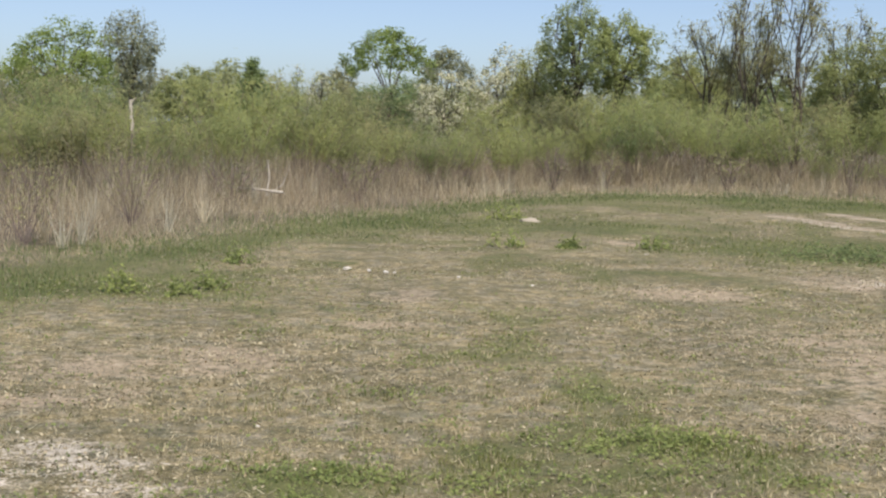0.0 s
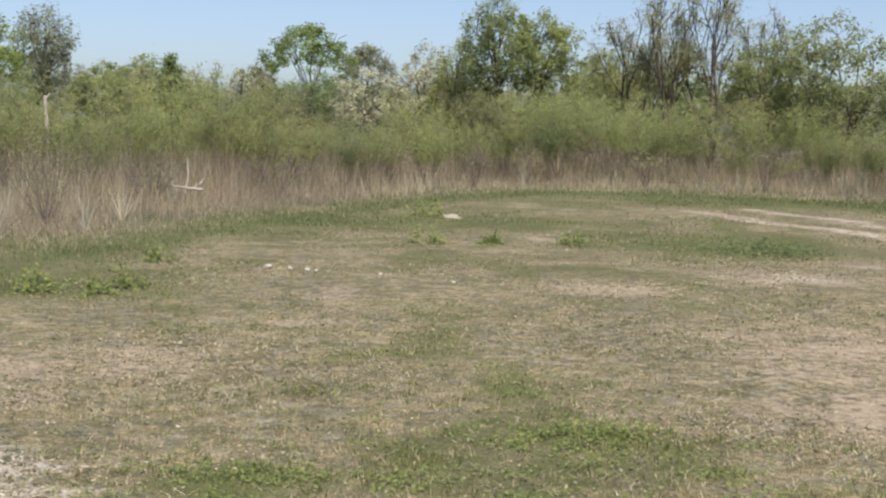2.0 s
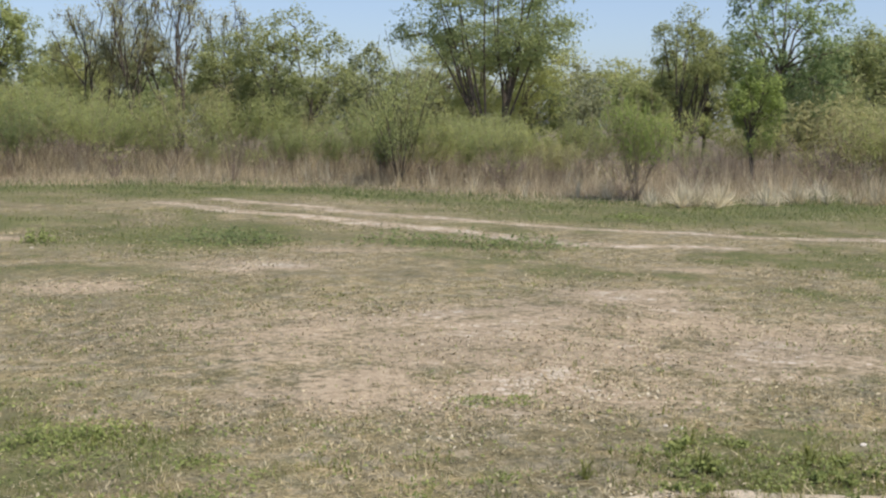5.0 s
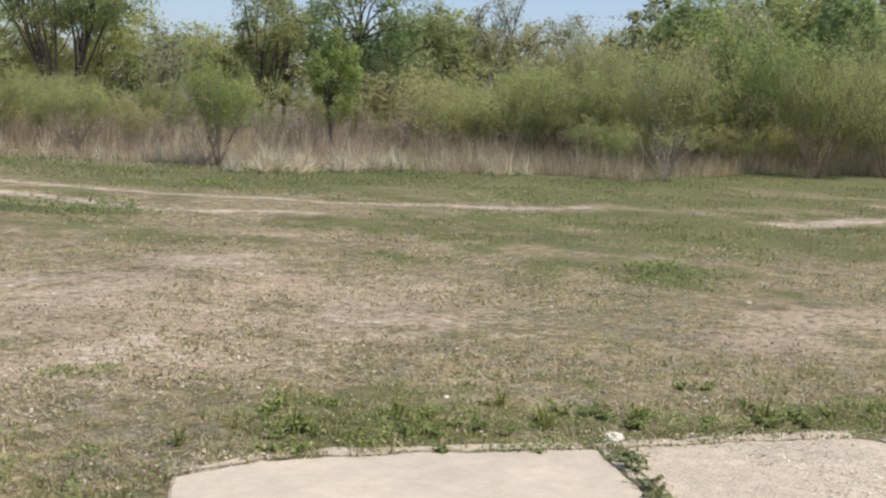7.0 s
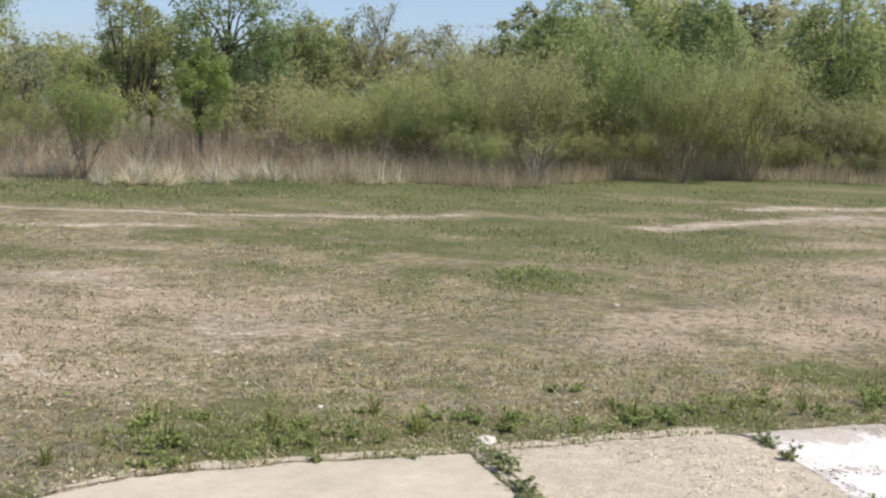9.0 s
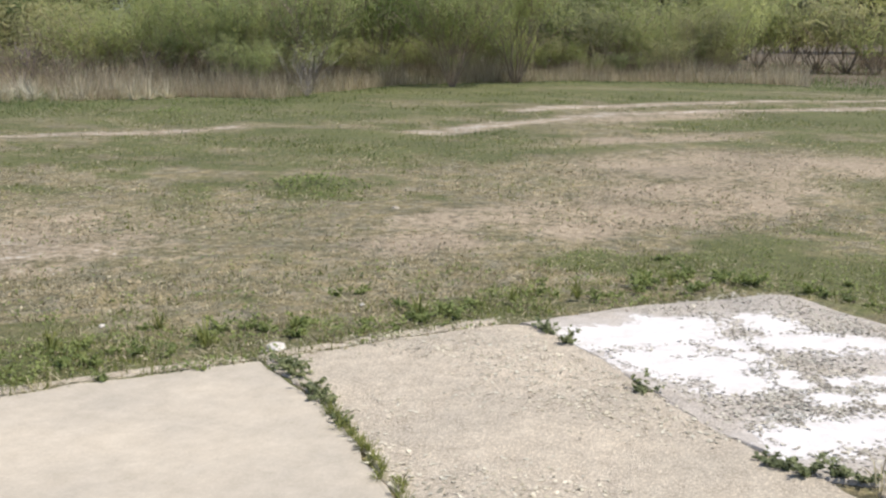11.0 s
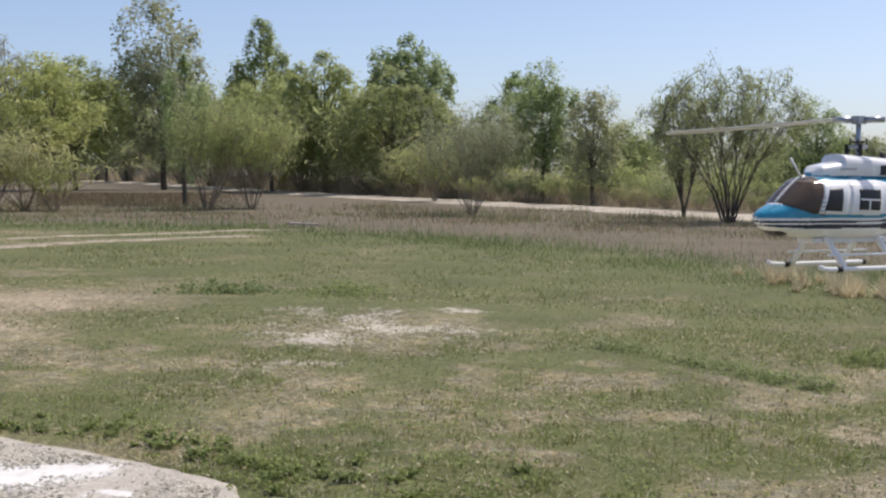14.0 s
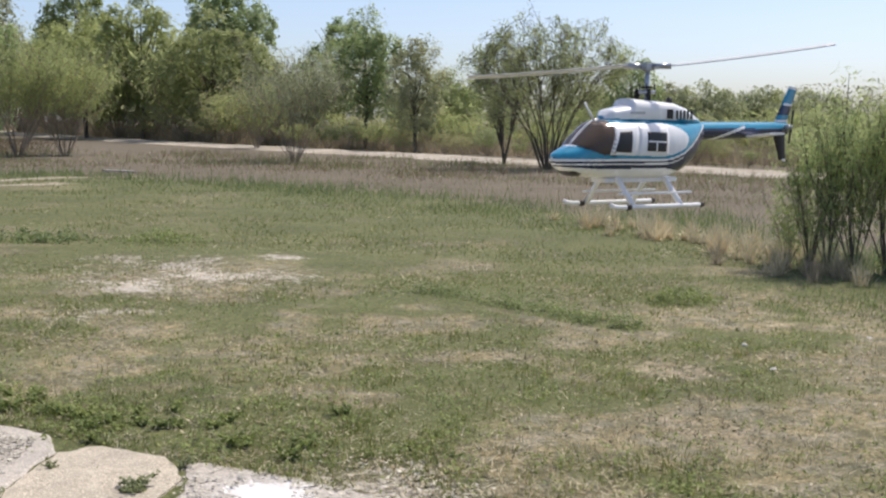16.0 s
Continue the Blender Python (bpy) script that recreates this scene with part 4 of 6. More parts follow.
plant("broad", "bright", -13.3, 43.0, 4.79, 4.64, 1.6)
plant("poplar", "grey", -13.6, 53.3, 5.85, 2.76, 2.0)
plant("conifer", "dark", -6.4, 41.5, 3.79, 2.12, 1.0)
plant("broad", "olive", -14.2, 68.6, 4.36, 4.82, 1.0)
plant("broad", "olive", -13.1, 73.9, 5.02, 5.59, 1.0)
plant("airy", "blossom", -6.6, 59.7, 4.61, 2.72, 1.0)
plant("broad", "grey", -10.1, 71.3, 4.19, 4.54, 1.0)
plant("broad", "grey", -5.9, 69.8, 4.85, 2.41, 1.0)
plant("umbrella", "bright", -2.8, 60.0, 6.38, 4.21, 2.5)
plant("umbrella", "grey", 0.0, 66.0, 5.98, 2.78, 2.5)
plant("broad", "dark", -2.5, 55.0, 3.71, 4.41, 0.5)
plant("broad", "blossom", -0.0, 50.0, 3.75, 3.44, 0.5)
plant("broad", "blossom", 2.6, 56.0, 4.87, 2.89, 0.5)
plant("broad", "olive", 3.8, 51.9, 5.03, 2.98, 0.5)
plant("broad", "green", 5.2, 49.8, 6.6, 3.3, 2.2)
plant("broad", "green", 7.0, 50.0, 6.19, 3.4, 2.2)
plant("broad", "olive", 16.0, 88.6, 6.54, 4.64, 1.0)
plant("airy", "brown", 10.9, 50.9, 7.26, 3.41, 2.0)
plant("airy", "brown", 12.1, 48.5, 7.57, 3.28, 2.0)
plant("airy", "brown", 13.9, 49.1, 7.89, 3.34, 2.0)
plant("airy", "brown", 16.1, 50.5, 7.22, 2.67, 2.0)
plant("broad", "olive", 11.1, 54.9, 5.11, 3.53, 0.5)
plant("spread", "olive", 16.4, 43.1, 5.6, 5.6, 0.8)
plant("broad", "olive", 15.1, 46.6, 4.93, 3.65, 0.5)
plant("open", "light", 14.4, 29.7, 3.87, 2.88, 0.0)
plant("spread", "green", 24.0, 41.5, 8.2, 8.8, 2.6)
plant("spread", "light", 26.7, 45.7, 6.10, 8.39, 0.4)
plant("broad", "olive", 61.2, 85.3, 6.65, 9.63, 1.0)
plant("spread", "olive", 27.0, 33.4, 5.6, 3.2, 1.8)
plant("tall", "dark", 30.7, 32.9, 7.35, 5.70, 1.0)
plant("small", "bright", 24.1, 26.8, 3.3, 1.8, 0.95)
plant("bush", "bright", 16.8, 22.4, 2.55, 1.85, 0.0)
plant("broad", "green", 40.4, 38.8, 5.60, 4.82, 1.0)
plant("airy", "grey", 45.9, 38.7, 7.30, 3.63, 2.0)
plant("broad", "olive", 40.1, 37.8, 5.58, 4.73, 1.0)
plant("bush", "olive", 34.0, 34.0, 3.61, 3.52, 0.0)
plant("bush", "light", 26.9, 24.0, 2.23, 2.97, 0.0)
plant("bush", "olive", 31.6, 23.0, 4.03, 3.04, 0.0)
plant("bush", "light", 27.9, 17.8, 3.30, 2.57, 0.0)
plant("bush", "bright", 33.2, 18.7, 4.88, 4.53, 0.0)
plant("bush", "light", 32.4, 15.8, 3.91, 3.30, 0.0)
plant("bush", "light", 35.9, 15.3, 4.58, 3.58, 0.0)
plant("broad", "dark", 52.8, 32.6, 7.69, 4.62, 1.0)
plant("broad", "dark", 56.2, 26.4, 8.14, 4.62, 1.0)
plant("broad", "green", 47.2, 16.8, 6.87, 4.87, 1.2)
plant("small", "bright", 45.1, 17.1, 2.33, 2.43, 0.5)
plant("bush", "light", 38.0, 17.8, 3.19, 4.24, 0.0)
plant("spread", "greyd", 53.6, 16.2, 7.41, 5.91, 1.0)
plant("bush", "light", 47.8, 14.7, 3.18, 4.59, 0.0)
plant("bush", "olive", 72.3, 19.9, 3.15, 5.50, 0.0)
plant("spread", "light", 108.9, 15.4, 11.10, 12.18, 1.0)
plant("slim", "dark", 60.5, 1.6, 6.9, 2.6, 1.0)
plant("bush", "light", 54.2, 0.5, 5.3, 4.6, 0.0)
plant("bush", "light", 55.0, -1.4, 5.0, 4.4, 0.0)
plant("broad", "green", 110.1, 33.3, 9.78, 13.19, 0.8)
plant("airy", "bare", 119.8, 22.9, 14.80, 10.46, 1.5)
plant("poplar", "grey", 119.9, 5.2, 16.14, 9.49, 1.5)
plant("tall", "green", 124.9, -3.9, 16.49, 7.57, 1.0)
plant("broad", "light", 117.3, 13.0, 11.88, 11.50, 1.0)
plant("broad", "light", 103.9, -4.3, 9.51, 9.54, 0.3)
plant("broad", "light", 99.6, -8.4, 11.03, 8.60, 0.7)
plant("broad", "olive", 89.1, -12.3, 8.79, 8.77, 0.5)
plant("tall", "dark2", 108.7, -16.8, 13.61, 9.69, 1.0)
plant("umbrella", "dark", 79.6, -19.7, 8.40, 4.22, 1.5)
plant("bush", "grey", 46.0, -9.5, 4.4, 3.9, 0.0)
plant("bush", "olive", 68.8, -12.0, 3.61, 3.53, 0.0)
plant("broad", "dark2", 67.5, -18.0, 7.39, 4.82, 1.0)
plant("poplar", "grey", 61.0, -18.9, 5.63, 3.21, 1.0)
plant("broad", "green", 70.9, -24.2, 4.50, 4.73, 1.0)
plant("broad", "green", 76.0, -17.0, 5.76, 5.81, 1.0)
plant("willow", "olive", 38.1, -16.5, 5.39, 5.57, 1.2)
plant("spread", "grey", 42.7, -16.7, 4.81, 2.67, 1.0)
plant("broad", "dark2", 53.3, -27.3, 4.80, 3.27, 0.8)
plant("broad", "greyd", 68.9, -40.5, 4.04, 5.05, 0.6)
plant("broad", "greyd", 71.3, -46.1, 3.83, 5.36, 0.6)
plant("broad", "greyd", 65.4, -45.9, 3.52, 5.96, 0.6)
plant("broad", "grey", 83.3, -45.5, 4.51, 4.90, 0.6)
plant("broad", "olive", 76.5, -36.7, 3.61, 5.85, 0.6)
plant("sapling", "leafy", 11.0, -7.9, 1.70, 0.69, 0.0)
plant("sapling", "leafy", 10.4, -8.0, 1.95, 0.91, 0.0)
plant("sapling", "leafy", 10.2, -8.7, 1.85, 0.93, 0.0)
plant("sapling", "leafy", 10.7, -7.9, 1.59, 0.80, 0.0)
plant("sapling", "leafy", 10.4, -8.4, 2.02, 0.86, 0.0)
plant("sapling", "leafy", 11.4, -7.9, 0.88, 0.51, 0.0)
plant("sapling", "leafy", 9.9, -8.8, 1.96, 1.10, 0.0)

# ---- lighter shrubs for the far side of the road and the foot of the woods ----
low_kinds = []
for k, tint in enumerate(("light", "olive", "green", "brown")):
    wood, green = grown("thicket", 940 + k, 2.6, 2.6, 0.7, 60, 1250, 0.0)
    top = new("roadside_shrub")
    tagged(top, TINT[tint] + " shrub beneath the trees beyond the dirt road", "shrub", group="roadside shrubs")
    child("trunk", mesh_from("trunk", *wood, BARK_BROWN), top)
    child("crown", mesh_from("crown", *green, LEAF[tint]), top)
    low_kinds.append(top)

# ---- the thicket of young willows behind the reeds ----
kinds = []
for k, tint in enumerate(("light", "olive", "green", "olive", "brown", "light")):
    wood, green = grown("thicket", 900 + k, 2.6, 2.3, 0.9 + 0.2 * k, 26, 3500, 0.1)
    top = new("thicket_shrub")
    tagged(top, TINT[tint] + " young willow shrub in the thicket", "shrub", group="thicket shrubs")
    child("trunk", mesh_from("trunk", *wood, BARK_BROWN), top)
    child("crown", mesh_from("crown", *green, LEAF[tint]), top)
    kinds.append(top)
rng = np.random.default_rng(31)
placed = 0
for row in range(3):
    for a in np.arange(-25, 78, 2.0 - 0.25 * row):
        head = a + rng.uniform(-0.7, 0.7)
        e = float(np.interp(head, EDGE_AZ, EDGE_R))
        r = e + float(np.interp(head, [-25, -6, 2, 48, 54, 74], [10, 8.5, 5, 5, 2.6, 2.4])) + row * 4.0 + rng.uniform(-1.2, 1.5)
        h = float(np.interp(head, [-25, 0, 14, 22, 30, 45, 52, 60, 74], [2.2, 2.4, 2.4, 2.1, 1.75, 1.7, 2.4, 3.3, 3.0])) * (0.86 + 0.1 * row) * rng.uniform(0.5, 1.32)
        if 35 < head < 47 and row < 2:
            continue
        at = pose(r * math.sin(radians(head)), r * math.cos(radians(head)), 0, 0, 0, rng.uniform(0, 360)) @ Matrix.Diagonal((h / 2.6 * rng.uniform(0.9, 1.3), h / 2.6 * rng.uniform(0.9, 1.3), h / 2.6, 1))
        src = kinds[int(rng.integers(0, len(kinds)))]
        if placed < len(kinds):
            kinds[placed].matrix_basis = at
        else:
            copy_thing(src, at @ Matrix.Diagonal([1 / q for q in src.scale] + [1]))
        placed += 1

# tall slender shrubs at the meadow's rim
for head in np.arange(51, 77, 1.5):
    e = float(np.interp(head, EDGE_AZ, EDGE_R))
    r = e + rng.uniform(1.8, 6.0)
    h = rng.uniform(1.9, 4.2) * float(np.interp(head, [51, 58, 70, 77], [0.7, 1.0, 1.0, 0.8]))
    src = kinds[int(rng.integers(0, len(kinds)))]
    at = pose(r * math.sin(radians(head)), r * math.cos(radians(head)), 0, 0, 0, rng.uniform(0, 360))
    copy_thing(src, at @ Matrix.Diagonal((h / 2.6 * 0.95 / src.scale.x, h / 2.6 * 0.95 / src.scale.y, h / 2.6 / src.scale.z, 1)))

# low bright shrubs in front of the tall ones
for head in np.arange(54, 77, 1.1):
    e = float(np.interp(head, EDGE_AZ, EDGE_R))
    r = e + rng.uniform(-0.4, 1.8)
    h = rng.uniform(0.7, 1.6)
    src = kinds[int(rng.integers(0, len(kinds)))]
    at = pose(r * math.sin(radians(head)), r * math.cos(radians(head)), 0, 0, 0, rng.uniform(0, 360))
    copy_thing(src, at @ Matrix.Diagonal((h / 2.6 * 1.2 / src.scale.x, h / 2.6 * 1.2 / src.scale.y, h / 2.6 / src.scale.z, 1)))

# taller shrubs at the foot of the woods
for head in np.arange(44, 84, 1.25):
    e = float(np.interp(head, EDGE_AZ, EDGE_R))
    r = e + rng.uniform(10, 17)
    h = rng.uniform(1.9, 3.6)
    src = low_kinds[int(rng.integers(0, 4))]
    at = pose(r * math.sin(radians(head)), r * math.cos(radians(head)), 0, 0, 0, rng.uniform(0, 360))
    copy_thing(src, at @ Matrix.Diagonal((h / 2.6 * 1.35 / src.scale.x, h / 2.6 * 1.35 / src.scale.y, h / 2.6 / src.scale.z, 1)))

# ---- woodland behind: the same few trees over and over ----
models = []
for k, (style, tint) in enumerate((("broad", "olive"), ("broad", "green"), ("spread", "grey"), ("broad", "grey"), ("tall", "greyd"), ("airy", "brown"))):
    wood, green = grown(style, 700 + k, 6.0, 4.6, 0.4, 70, 3000, 0.03)
    top = new("woodland_tree")
    tagged(top, TINT[tint] + " " + ABOUT[style][0], "tree", group="woodland trees")
    child("trunk", mesh_from("trunk", *wood, BARK), top)
    child("crown", mesh_from("crown", *green, LEAF[tint]), top)
    models.append(top)
rng = np.random.default_rng(35)
placed = 0
for az0, az1, step, near, far, climb in ((-24, 10, 2.3, 62, 84, 0.038), (10, 24, 1.7, 62, 84, 0.045), (24, 48, 2.0, 56, 75, 0.056), (48, 60, 1.5, 58, 78, 0.082), (60, 77, 1.3, 70, 95, 0.1), (77, 85, 1.0, 275, 330, 0.06), (85, 92, 1.1, 195, 240, 0.062), (92, 99, 1.5, 100, 118, 0.066), (99, 107, 2.0, 82, 98, 0.044), (107, 128, 2.4, 66, 92, 0.022)):
    for a in np.arange(az0, az1, step):
        head, r = radians(a + rng.uniform(-0.6, 0.6)), rng.uniform(near, far)
        h = (1.6 + r * climb) * rng.uniform(0.75, 1.1)
        w = h / 6 * rng.uniform(0.85, 1.25)
        src = models[int(rng.integers(0, 6))] if placed >= 6 else models[placed]
        at = pose(r * math.sin(head), r * math.cos(head), 0, 0, 0, rng.uniform(0, 360))
        if placed < 6:
            src.matrix_basis = at @ Matrix.Diagonal((w, w, h / 6, 1))
        else:
            copy_thing(src, at @ Matrix.Diagonal((w / src.scale.x, w / src.scale.y, h / 6 / src.scale.z, 1)))
        placed += 1

# ---- undergrowth beneath the trees beyond the dirt road ----
rng = np.random.default_rng(37)
placed = 0
for head in np.arange(77, 128, 1.3):
    line = float(np.interp(head, [77, 84, 87, 90, 92, 97, 102.6, 108, 114, 120, 128], [330, 262, 188, 134, 112, 85, 68, 58, 52, 46, 44]))
    for row in range(3):
        r = line + 2.8 + row * rng.uniform(2, 6)
        h = rng.uniform(1.9, 4.3) * (1 + 0.3 * row) * r / 80 * float(np.interp(head, [98, 104], [1.0, 0.55]))
        a = radians(head + rng.uniform(-0.5, 0.5))
        at = pose(r * math.sin(a), r * math.cos(a), 0, 0, 0, rng.uniform(0, 360)) @ Matrix.Diagonal((h / 2.6 * 1.4, h / 2.6 * 1.4, h / 2.6, 1))
        if placed < 4:
            low_kinds[placed].matrix_basis = at
        else:
            src = low_kinds[int(rng.integers(0, 4))]
            copy_thing(src, at @ Matrix.Diagonal([1 / q for q in src.scale] + [1]))
        placed += 1

# ---- woods far off, all round, with haze in their leaf colour ----
rng = np.random.default_rng(41)
lv, lf, base_n = [], [], 0
for k in range(230):
    head = -34 + 176 * (k + rng.uniform(0, 1)) / 230
    r = rng.uniform(105, 175) if head < 76 or head > 100 else rng.uniform(150, 300)
    h = r * float(np.interp(head, [-34, 0, 30, 60, 76, 90, 104, 112, 140], [0.036, 0.038, 0.046, 0.085, 0.084, 0.07, 0.052, 0.034, 0.036])) * rng.uniform(0.75, 1.1) + 1.0
    w = h * rng.uniform(0.7, 1.2)
    cx, cy = r * math.sin(radians(head)), r * math.cos(radians(head))
    balls = rng.normal(0, 1, (14, 3)) * np.array([w * 0.36, w * 0.36, h * 0.2]) + np.array([cx, cy, h * 0.6])
    balls[:, 2] = np.minimum(balls[:, 2], 0.84 * h)
    at = balls[rng.integers(0, 14, 620)] + np.clip(rng.normal(0, 1, (620, 3)), -1.0, 1.0) * w * 0.15
    at[:, 2] = np.maximum(np.where(at[:, 2] > h, 1.6 * h - 0.6 * at[:, 2], at[:, 2]), 0.3)
    face = (at - np.array([cx, cy, h * 0.4])) / np.array([w, w, h]) * 1.5 + np.array([0, 0, 0.5])
    v, f = leaves(rng, at, 0.0013 * r, 0.05, True, face)
    lv.append(v), lf.append(f + base_n)
    base_n += len(v)
stuff("far_woods", np.concatenate(lv), np.concatenate(lf), LEAF["haze"], "grey-green woods along the horizon, haze painted into the leaves", "woods")


# ---- old concrete slabs ----
# places where the limewash still holds, with the reach of each
LIME_SPOTS = [((6.01, 2.00, 0), 0.34), ((6.17, 1.83, 0), 0.30), ((5.72, 1.69, 0), 0.28), ((5.66, 1.50, 0), 0.28), ((5.76, 1.37, 0), 0.28), ((5.51, 1.20, 0), 0.25), ((6.53, 1.67, 0), 0.21), ((6.17, 1.40, 0), 0.17), ((6.70, 1.29, 0), 0.23), ((6.39, 1.14, 0), 0.28), ((6.44, 1.00, 0), 0.27), ((6.57, 0.80, 0), 0.21), ((6.56, 0.64, 0), 0.17), ((6.82, 1.42, 0), 0.19), ((4.84, 0.77, 0), 0.25), ((4.99, 0.66, 0), 0.27), ((5.11, 0.52, 0), 0.27), ((5.08, 0.41, 0), 0.17), ((5.55, 0.53, 0), 0.15), ((5.74, 0.79, 0), 0.11), ((5.75, 1.03, 0), 0.10), ((6.03, 0.48, 0), 0.10), ((4.85, -0.95, 0), 0.22), ((4.30, -1.05, 0), 0.20),
    ((6.45, 1.86, 0), 0.22), ((6.30, 1.62, 0), 0.2), ((5.95, 1.62, 0), 0.2), ((6.0, 1.28, 0), 0.14), ((5.62, 0.98, 0), 0.13), ((5.45, 0.78, 0), 0.15), ((5.85, 0.62, 0), 0.13)]


def concrete(name, dark, light, spot, amount):
    m, n, l = blank(name)
    big, mid, fine = noise_at(n, l, 1.6, 5, 0.6), noise_at(n, l, 9, 6, 0.7), noise_at(n, l, 90, 4, 0.7)
    c = ramp(n, l, mid, [(0.3, dark), (0.7, light)])
    chips = ramp(n, l, fine, [(0.56, (0, 0, 0)), (0.68, (1, 1, 1))])
    c = mix(n, l, math_node(n, l, "MULTIPLY", chips, amount), c, spot)
    pebble = ramp(n, l, noise_at(n, l, 60, 3, 0.6, "Object", (1.0, 1.3, 1.0)), [(0.53, (0, 0, 0)), (0.58, (1, 1, 1))])
    pit = ramp(n, l, noise_at(n, l, 38, 4, 0.7), [(0.6, (0, 0, 0)), (0.64, (1, 1, 1))])
    c = mix(n, l, math_node(n, l, "MULTIPLY", pit, amount), c, tuple(q * 0.55 for q in dark))
    c = mix(n, l, math_node(n, l, "MULTIPLY", pebble, amount * 0.9), c, tuple(min(0.85, q * 1.3) for q in light))
    c = mix(n, l, 1.0, c, ramp(n, l, big, [(0.3, (0.84, 0.84, 0.84)), (0.7, (1.08, 1.06, 1.03))]), "MULTIPLY")
    return m, n, l, c, mid, fine


m, n, l, c, mid, fine = concrete("smooth_concrete", (0.44, 0.395, 0.315), (0.56, 0.51, 0.42), (0.36, 0.31, 0.24), 0.16)
CONCRETE_SMOOTH = finish(m, n, l, c, 0.9, 0, fine, 0.25, 0.004)
m, n, l, c, mid, fine = concrete("pebbly_concrete", (0.41, 0.355, 0.275), (0.65, 0.585, 0.47), (0.29, 0.245, 0.19), 0.62)
CONCRETE_PEBBLY = finish(m, n, l, c, 0.95, 0, math_node(n, l, "ADD", fine, mid), 0.9, 0.012)
m, n, l, c, mid, fine = concrete("whitewashed_concrete", (0.35, 0.32, 0.275), (0.52, 0.48, 0.425), (0.22, 0.2, 0.18), 0.7)
lime = math_node(n, l, "ADD", math_node(n, l, "MULTIPLY", noise_at(n, l, 5.0, 8, 0.72), 0.75), math_node(n, l, "MULTIPLY", noise_at(n, l, 17, 5, 0.6), 0.25))
place = n.new("ShaderNodeTexCoord")
stray = n.new("ShaderNodeTexNoise")
stray.inputs["Scale"].default_value, stray.inputs["Detail"].default_value = 4.5, 7.0
l.new(place.outputs["Object"], stray.inputs["Vector"])
warp = n.new("ShaderNodeMixRGB")
warp.blend_type, warp.inputs[0].default_value = "ADD", 0.4
l.new(place.outputs["Object"], warp.inputs[1])
shift = n.new("ShaderNodeVectorMath")
shift.operation = "SUBTRACT"
l.new(stray.outputs["Color"], shift.inputs[0])
shift.inputs[1].default_value = (0.5, 0.5, 0.5)
l.new(shift.outputs[0], warp.inputs[2])
reach = -0.8
for at, wide in LIME_SPOTS:
    far = n.new("ShaderNodeVectorMath")
    far.operation = "DISTANCE"
    l.new(warp.outputs[0], far.inputs[0])
    far.inputs[1].default_value = at
    near = math_node(n, l, "SUBTRACT", 1.0, math_node(n, l, "DIVIDE", far.outputs["Value"], wide * 1.08))
    reach = math_node(n, l, "MAXIMUM", near, reach)
worn = math_node(n, l, "MULTIPLY_ADD", lime, 1.7)
worn.node.inputs[2].default_value = -0.35
coat = math_node(n, l, "ADD", math_node(n, l, "MULTIPLY", reach, 0.6), worn)
faded = ramp(n, l, coat, [(0.3, (0, 0, 0)), (0.4, (0.55, 0.55, 0.55)), (0.58, (0.85, 0.85, 0.85))])
# thin dark line painted as the shadow along the limewash's flaking edge
flake_edge_shade = ramp(n, l, coat, [(0.56, (0, 0, 0)), (0.578, (0.6, 0.6, 0.6)), (0.6, (0, 0, 0))])
limed = ramp(n, l, coat, [(0.596, (0, 0, 0)), (0.62, (1, 1, 1))])
c = mix(n, l, faded, c, ramp(n, l, mid, [(0.3, (0.47, 0.435, 0.385)), (0.7, (0.62, 0.585, 0.535))]))
c = mix(n, l, flake_edge_shade, c, (0.27, 0.24, 0.205))
c = mix(n, l, limed, c, ramp(n, l, mid, [(0.3, (0.62, 0.595, 0.56)), (0.7, (0.79, 0.775, 0.755))]))
CONCRETE_LIMED = finish(m, n, l, c, 0.93, 0, math_node(n, l, "ADD", fine, math_node(n, l, "MULTIPLY", limed, 0.4)), 0.6, 0.008)


def slab(poly, material, label, seed, depth=0.14, top=0.0, wobble=0.013):
    """A cast slab with worn, uneven edges."""
    rng = np.random.default_rng(seed)
    ring = []
    for (ax, ay), (bx, by) in zip(poly, poly[1:] + poly[:1]):
        n_cut = max(2, int(math.hypot(bx - ax, by - ay) / 0.07))
        for k in range(n_cut):
            t = k / n_cut
            ring.append((ax + (bx - ax) * t, ay + (by - ay) * t))
    ring = np.array(ring)
    n_pts = len(ring)
    w = rng.normal(0, 1, (n_pts, 2))
    w = (w + np.roll(w, 1, 0) + np.roll(w, -1, 0)) / 3 + rng.normal(0, 0.35, (n_pts, 2))
    ring = ring + w * wobble
    cen = ring.mean(0)
    bm = bmesh.new()
    lower = [bm.verts.new((px, py, top - depth)) for px, py in ring]
    rim = [bm.verts.new((px, py, top - 0.008)) for px, py in ring]
    inner = [bm.verts.new((px + (cen[0] - px) * 0.006, py + (cen[1] - py) * 0.012, top + rng.normal(0, 0.0015))) for px, py in ring]
    for a, b in ((lower, rim), (rim, inner)):
        for k in range(n_pts):
            bm.faces.new((a[k], a[(k + 1) % n_pts], b[(k + 1) % n_pts], b[k]))
    bm.faces.new(inner)
    bmesh.ops.recalc_face_normals(bm, faces=bm.faces)
    return tagged(part("concrete_slab", bm, material, None, "", False), label, "slab", group="concrete slabs")


